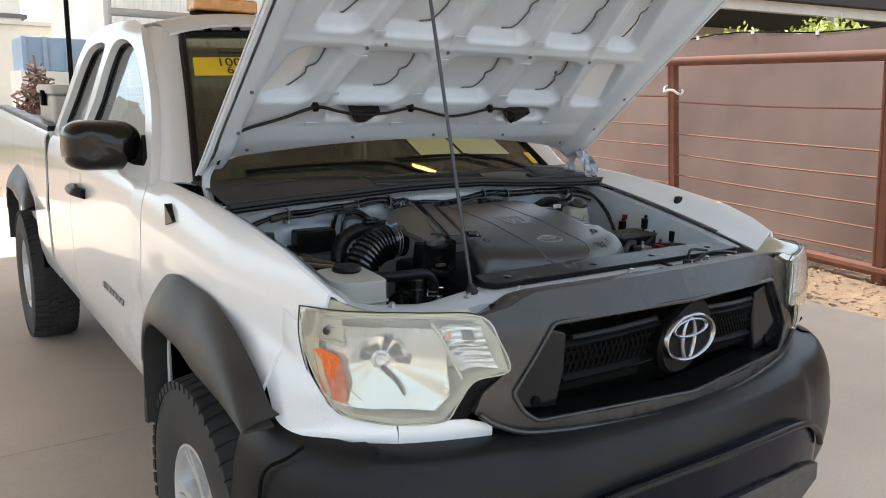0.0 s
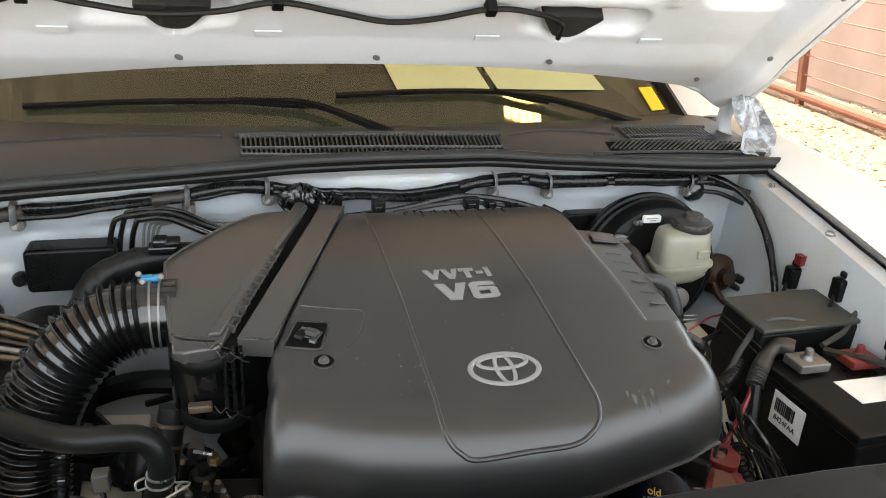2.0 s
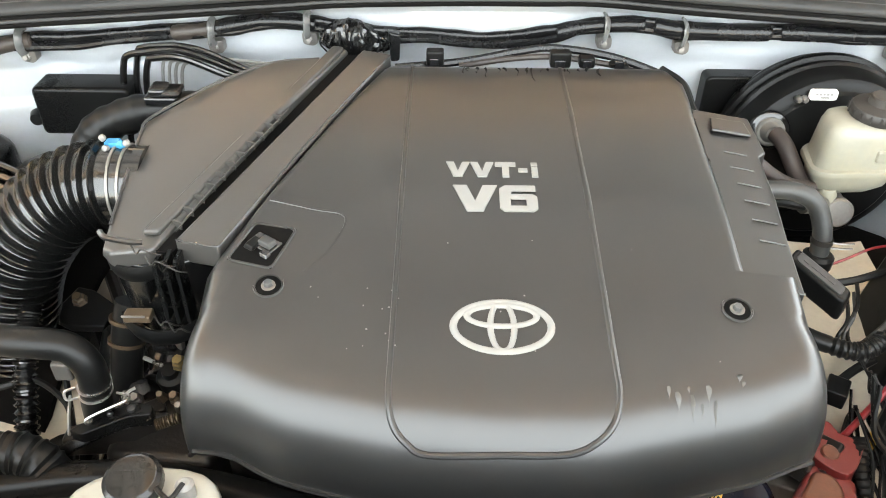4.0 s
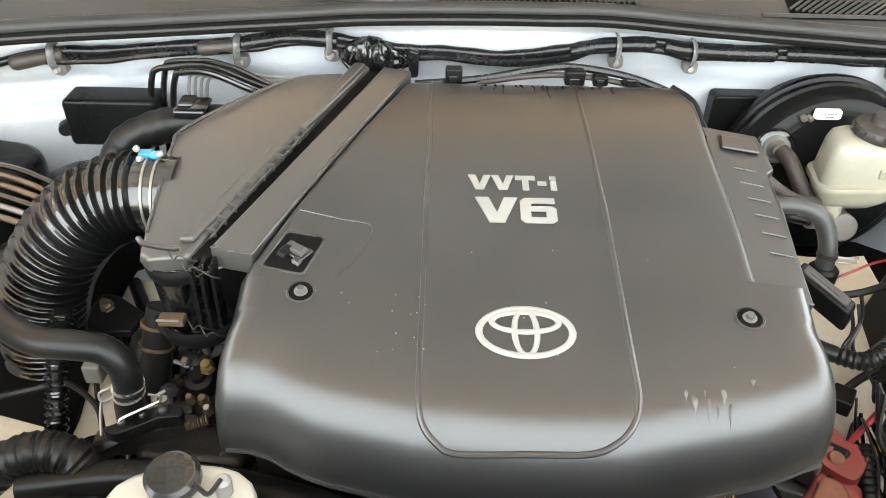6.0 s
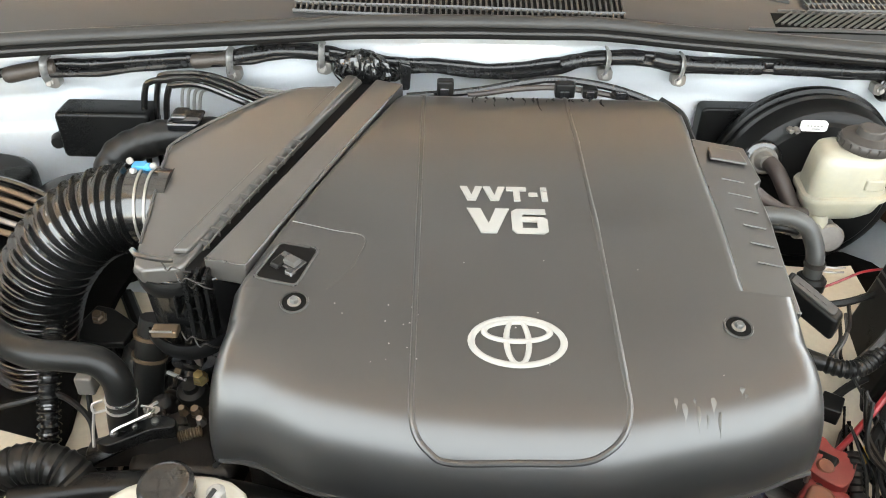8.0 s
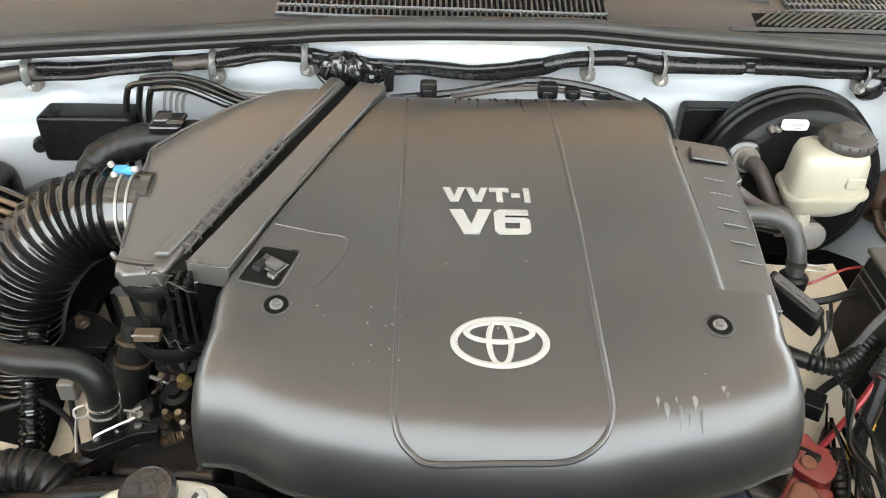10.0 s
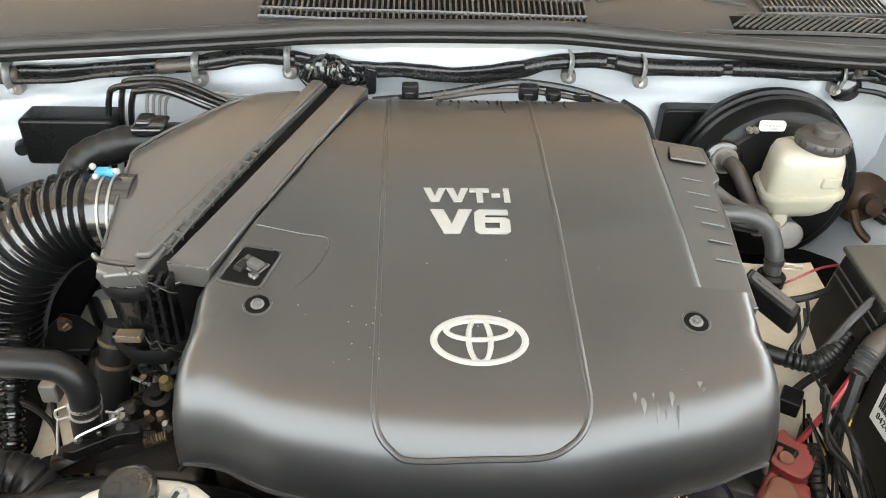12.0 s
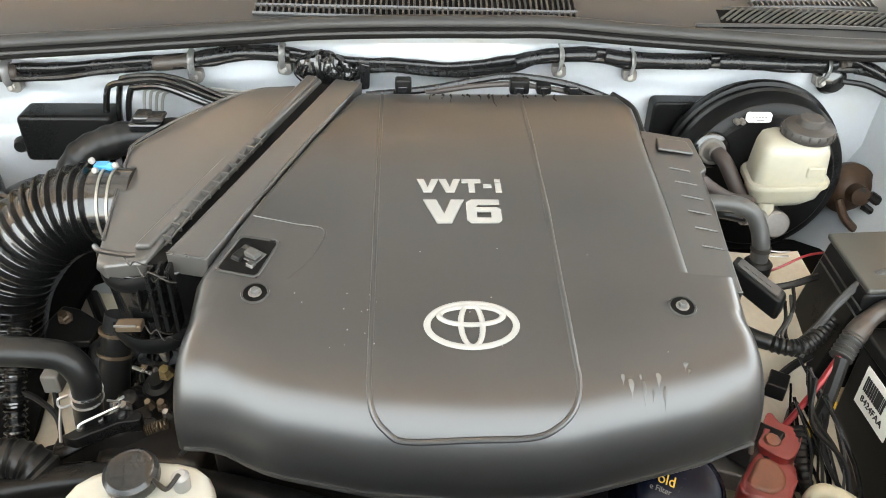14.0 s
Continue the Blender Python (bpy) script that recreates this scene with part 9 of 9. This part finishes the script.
def build_harness():
    run = [(-0.74, 0.98, 1.03), (-0.72, 0.99, 1.09), (-0.66, 1.01, 1.135), (-0.555, 1.030, 1.160), (-0.483, 1.038, 1.161), (-0.408, 1.044, 1.166), (-0.318, 1.051, 1.171), (-0.271, 1.056, 1.177), (-0.233, 1.060, 1.181), (-0.179, 1.065, 1.177), (-0.133, 1.068, 1.169), (-0.086, 1.069, 1.162), (-0.022, 1.071, 1.159), (0.059, 1.072, 1.154), (0.141, 1.074, 1.163), (0.189, 1.075, 1.173), (0.261, 1.071, 1.178), (0.31, 1.068, 1.173), (0.383, 1.064, 1.172), (0.464, 1.060, 1.174), (0.547, 1.058, 1.172), (0.604, 1.056, 1.173), (0.645, 1.052, 1.171), (0.685, 1.0, 1.15), (0.69, 0.93, 1.10), (0.68, 0.87, 1.03), (0.67, 0.84, 0.97)]
    # two strands side by side, wrapped where they are clipped
    bm = bmesh.new()
    tube(bm, [(x, y, z + 0.0035) for x, y, z in run], lambda t: 0.0066 + 0.0006 * math.sin(t * 97) + 0.0005 * math.sin(t * 251), 12, 14)
    hs = part("wiring_harness", bm, "sheath", truck, "taped black wiring harness along the firewall")
    bm = bmesh.new()
    tube(bm, [(x, y - 0.0045, z - 0.0055 - 0.002 * math.sin(i * 1.9)) for i, (x, y, z) in enumerate(run[3:23])], lambda t: 0.0062 + 0.0005 * math.sin(t * 130), 10, 12)
    part("second_loom", bm, "sheath", hs)
    line = curve_pts(run, 14)
    n = len(line) - 1
    def wrap(t0, t1, r, material, label=""):
        bm = bmesh.new()
        pts = [line[i] + Vector((0, -0.002, -0.001)) for i in range(int(t0 * n), int(t1 * n) + 1)]
        tube(bm, pts, lambda t: r + 0.0004 * math.sin(t * 9) - 0.002 * (abs(2 * t - 1) > 0.98), 12, 2)
        part("tape_wrap", bm, material, hs, label)
    wrap(0.100, 0.128, 0.0108, "tape_brown")
    wrap(0.215, 0.242, 0.0105, "tape_brown")
    wrap(0.245, 0.355, 0.0098, "sheath")
    wrap(0.545, 0.62, 0.0098, "sheath")
    wrap(0.628, 0.715, 0.0112, "sheath")
    wrap(0.722, 0.815, 0.0110, "sheath")
    wrap(0.816, 0.835, 0.0105, "tape_brown")
    # crumpled tape bundle with its loose folds
    bm = bmesh.new()
    def bun(u, v):
        a = v * 2 * math.pi
        x = -0.160 + 0.092 * u
        r = 0.009 + 0.018 * math.sin(math.pi * min(1, u * 1.15 + 0.02)) + 0.0035 * noise.noise((u * 9, math.cos(a) * 2, math.sin(a) * 2)) + 0.0016 * noise.noise((u * 34, math.cos(a) * 5, math.sin(a) * 5))
        return (x + 0.003 * math.cos(a), 1.060 + r * 0.7 * math.cos(a), 1.160 - 0.010 * u + r * math.sin(a))
    grid(bm, bun, 44, 30)
    part("tape_wad", bm, "gloss_rubber", hs, "crumpled shiny black tape", sharp=18)
    for k in range(9):
        rr = random.Random(90 + k)
        bm = bmesh.new()
        x = -0.156 + 0.0100 * k
        z = 1.160 + rr.uniform(-0.006, 0.012)
        tube(bm, [(x, 1.043, z + 0.012), (x + rr.uniform(-0.006, 0.006), 1.040, z), (x + rr.uniform(-0.012, 0.012), 1.043, z - 0.014)], 0.0009, 5, 5, flat=2.4)
        part("tape_fold", bm, "sheath", hs)
    bm = bmesh.new()
    prism(bm, [(-0.074, 1.172), (-0.058, 1.168), (-0.060, 1.132), (-0.072, 1.130)], lambda x, z: (x, 1.062, z), lambda x, z: (x + 0.002, 1.046, z))
    part("tape_tail", bm, "sheath", hs, bevel=0.003)
    # plastic saddles with steel feet
    for x, y, z in ((-0.543, 1.030, 1.161), (-0.301, 1.051, 1.168), (-0.178, 1.062, 1.176), (0.214, 1.070, 1.172), (0.317, 1.066, 1.168), (0.597, 1.054, 1.166)):
        bm = bmesh.new()
        tube(bm, [(x, y + 0.008, z + 0.015), (x, y - 0.008, z + 0.014), (x, y - 0.0145, z + 0.003), (x - 0.001, y - 0.012, z - 0.010), (x - 0.001, y - 0.004, z - 0.017)], 0.0024, 6, 5, flat=2.3)
        cl = part("harness_clip", bm, "clip_clear", hs, "grey plastic harness clip")
        bm = bmesh.new()
        prism(bm, soft_corners([(x - 0.010, z - 0.012), (x + 0.010, z - 0.012), (x + 0.011, z - 0.026), (x + 0.004, z - 0.030), (x - 0.009, z - 0.027)], 0.003, 2), lambda p, q: (p, y + 0.012, q), lambda p, q: (p, y - 0.003, q))
        part("bracket", bm, "alloy_dull", cl, bevel=0.001)
        bm = bmesh.new()
        lathe(bm, [(0.0055, 0), (0.0055, 0.003), (0.0038, 0.0035), (0.0038, 0.007), (0, 0.007)], (x - 0.001, y - 0.003, z - 0.021), (0, -1, 0.2), 6)
        part("bolt", bm, "alloy_dull", cl)
    # grommet and the thin lead at the driver's end
    bm = bmesh.new()
    lathe(bm, [(0.021, 0), (0.023, 0.006), (0.019, 0.016), (0.008, 0.022)], (0.614, 1.068, 1.146), (0, -1, 0.2), 22)
    part("grommet", bm, "gloss_rubber", hs)
    bm = bmesh.new()
    tube(bm, [(0.622, 1.045, 1.150), (0.66, 1.04, 1.145), (0.70, 1.02, 1.130)], 0.0042, 8, 6)
    tube(bm, [(0.64, 1.05, 1.165), (0.67, 1.045, 1.16), (0.71, 1.02, 1.150)], 0.0062, 8, 6)
    part("lead", bm, "rubber", hs)
    # loom and clips at the cover's back edge
    bm = bmesh.new()
    tube(bm, [(-0.06, 0.985, 1.150), (0.025, 1.0, 1.153), (0.094, 1.0, 1.167), (0.14, 1.0, 1.172), (0.21, 0.997, 1.163), (0.265, 0.975, 1.152), (0.29, 0.95, 1.145)], 0.0052, 8, 7)
    rl = part("rear_loom", bm, "sheath", truck, "thin black loom behind the engine cover")
    bm = bmesh.new()
    tube(bm, [(0.02, 0.992, 1.150), (0.09, 0.995, 1.160), (0.15, 0.992, 1.163), (0.23, 0.985, 1.152), (0.285, 0.955, 1.138)], 0.004, 8, 7)
    part("rear_lead", bm, "rubber_brown", rl)
    for x, w in ((-0.010, 0.011), (0.145, 0.013), (0.178, 0.010), (0.218, 0.012)):
        bm = bmesh.new()
        box(bm, x - w, x + w, 0.974, 0.990, 1.156, 1.176 - 0.2 * abs(x - 0.145) * (x > 0))
        ck = part("loom_clip", bm, "black_plastic", rl, bevel=0.003)
        bm = bmesh.new()
        box(bm, x - w * 0.6, x + w * 0.4, 0.970, 0.975, 1.158, 1.168)
        part("clip_tongue", bm, "gloss_black", ck, bevel=0.001)
    bm = bmesh.new()
    tube(bm, [(0.268, 0.97, 1.158), (0.290, 0.945, 1.150), (0.296, 0.905, 1.135), (0.31, 0.88, 1.120)], 0.006, 8, 6)
    part("rear_pipe", bm, "rubber", rl)


def build_engine():
    bm = bmesh.new()
    prism(bm, [(-0.20, 0.53), (0.20, 0.56), (0.30, 0.62), (0.31, 0.93), (-0.24, 0.93)], lambda x, y: (x, y, 0.62), lambda x, y: (x, y, 0.98 + 0.1 * (y - 0.53)))
    part("engine", bm, "dark_metal", truck, "grimy engine block", bevel=0.02)
    # closes the bay floor, coloured near-black as the shade down there
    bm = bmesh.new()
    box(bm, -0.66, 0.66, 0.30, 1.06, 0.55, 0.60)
    part("undertray", bm, "black_and_shade", truck)
    # front accessories: pulleys and belt
    for x, z, r in ((0.04, 0.78, 0.085), (-0.16, 0.88, 0.06), (0.20, 0.88, 0.055), (-0.20, 0.74, 0.05), (0.04, 0.93, 0.05)):
        bm = bmesh.new()
        lathe(bm, [(r, 0), (r * 1.03, 0.004), (r * 0.96, 0.008), (r * 0.96, 0.024), (r * 1.03, 0.028), (r * 0.8, 0.03), (r * 0.3, 0.024), (0, 0.024)], (x, 0.43, z), (0, -1, 0), 26)
        part("pulley", bm, "dark_metal", truck)
    bm = bmesh.new()
    lathe(bm, [(0.055, 0), (0.06, 0.01), (0.06, 0.09), (0.05, 0.10), (0, 0.10)], (-0.27, 0.60, 0.86), (0, -1, 0), 24)
    part("alternator", bm, "alloy_dull", truck)
    bm = bmesh.new()
    prism(bm, [(-0.335, 0.56), (-0.22, 0.55), (-0.21, 0.66), (-0.33, 0.68)], lambda x, y: (x, y, 0.80), lambda x, y: (x, y, 0.925))
    part("pump_housing", bm, "dark_metal", truck, bevel=0.012)
    bm = bmesh.new()
    tube(bm, [(-0.41, 0.50, 0.95), (-0.30, 0.507, 0.962), (-0.2, 0.497, 0.962), (-0.05, 0.465, 0.945)], 0.016, 12, 6)
    part("front_pipe", bm, "black_plastic", truck)
    rnd = random.Random(21)
    for k in range(34):
        x, y = rnd.choice((rnd.uniform(-0.5, -0.22), rnd.uniform(-0.45, -0.22), rnd.uniform(0.30, 0.5), rnd.uniform(-0.3, 0.4))), rnd.uniform(0.40, 0.98)
        z = rnd.uniform(0.74, 0.9)
        a = rnd.uniform(0, 6.3)
        d = Vector((math.cos(a), math.sin(a), rnd.uniform(-0.3, 0.3))) * rnd.uniform(0.05, 0.14)
        q = Vector((x, y, z))
        bm = bmesh.new()
        tube(bm, [q - d, q + Vector((0, 0, rnd.uniform(0.01, 0.05))), q + d], rnd.choice((0.006, 0.009, 0.014, 0.02)), 8, 5)
        part("engine_hose", bm, rnd.choice(("rubber", "rubber", "dark_metal", "black_plastic")), truck)
    for k in range(26):
        x, y, z = rnd.choice((rnd.uniform(-0.42, -0.22), rnd.uniform(0.31, 0.42))), rnd.uniform(0.46, 0.80), rnd.uniform(0.78, 0.92)
        w, h = rnd.uniform(0.012, 0.035), rnd.uniform(0.01, 0.03)
        m = Matrix.Translation((x, y, z)) @ Euler((rnd.uniform(-.5, .5), rnd.uniform(-.5, .5), rnd.uniform(0, 3))).to_matrix().to_4x4()
        bm = bmesh.new()
        box(bm, -w, w, -h, h, -0.012, 0.012, lambda a, b, c: m @ Vector((a, b, c)))
        part("engine_fitting", bm, rnd.choice(("dark_metal", "black_plastic", "alloy_dull", "brass_dull")), truck, bevel=0.003)


build_bay_shell()
build_cowl()
build_cover()
build_airbox()
build_left_bay()
build_right_bay()
build_harness()
build_engine()
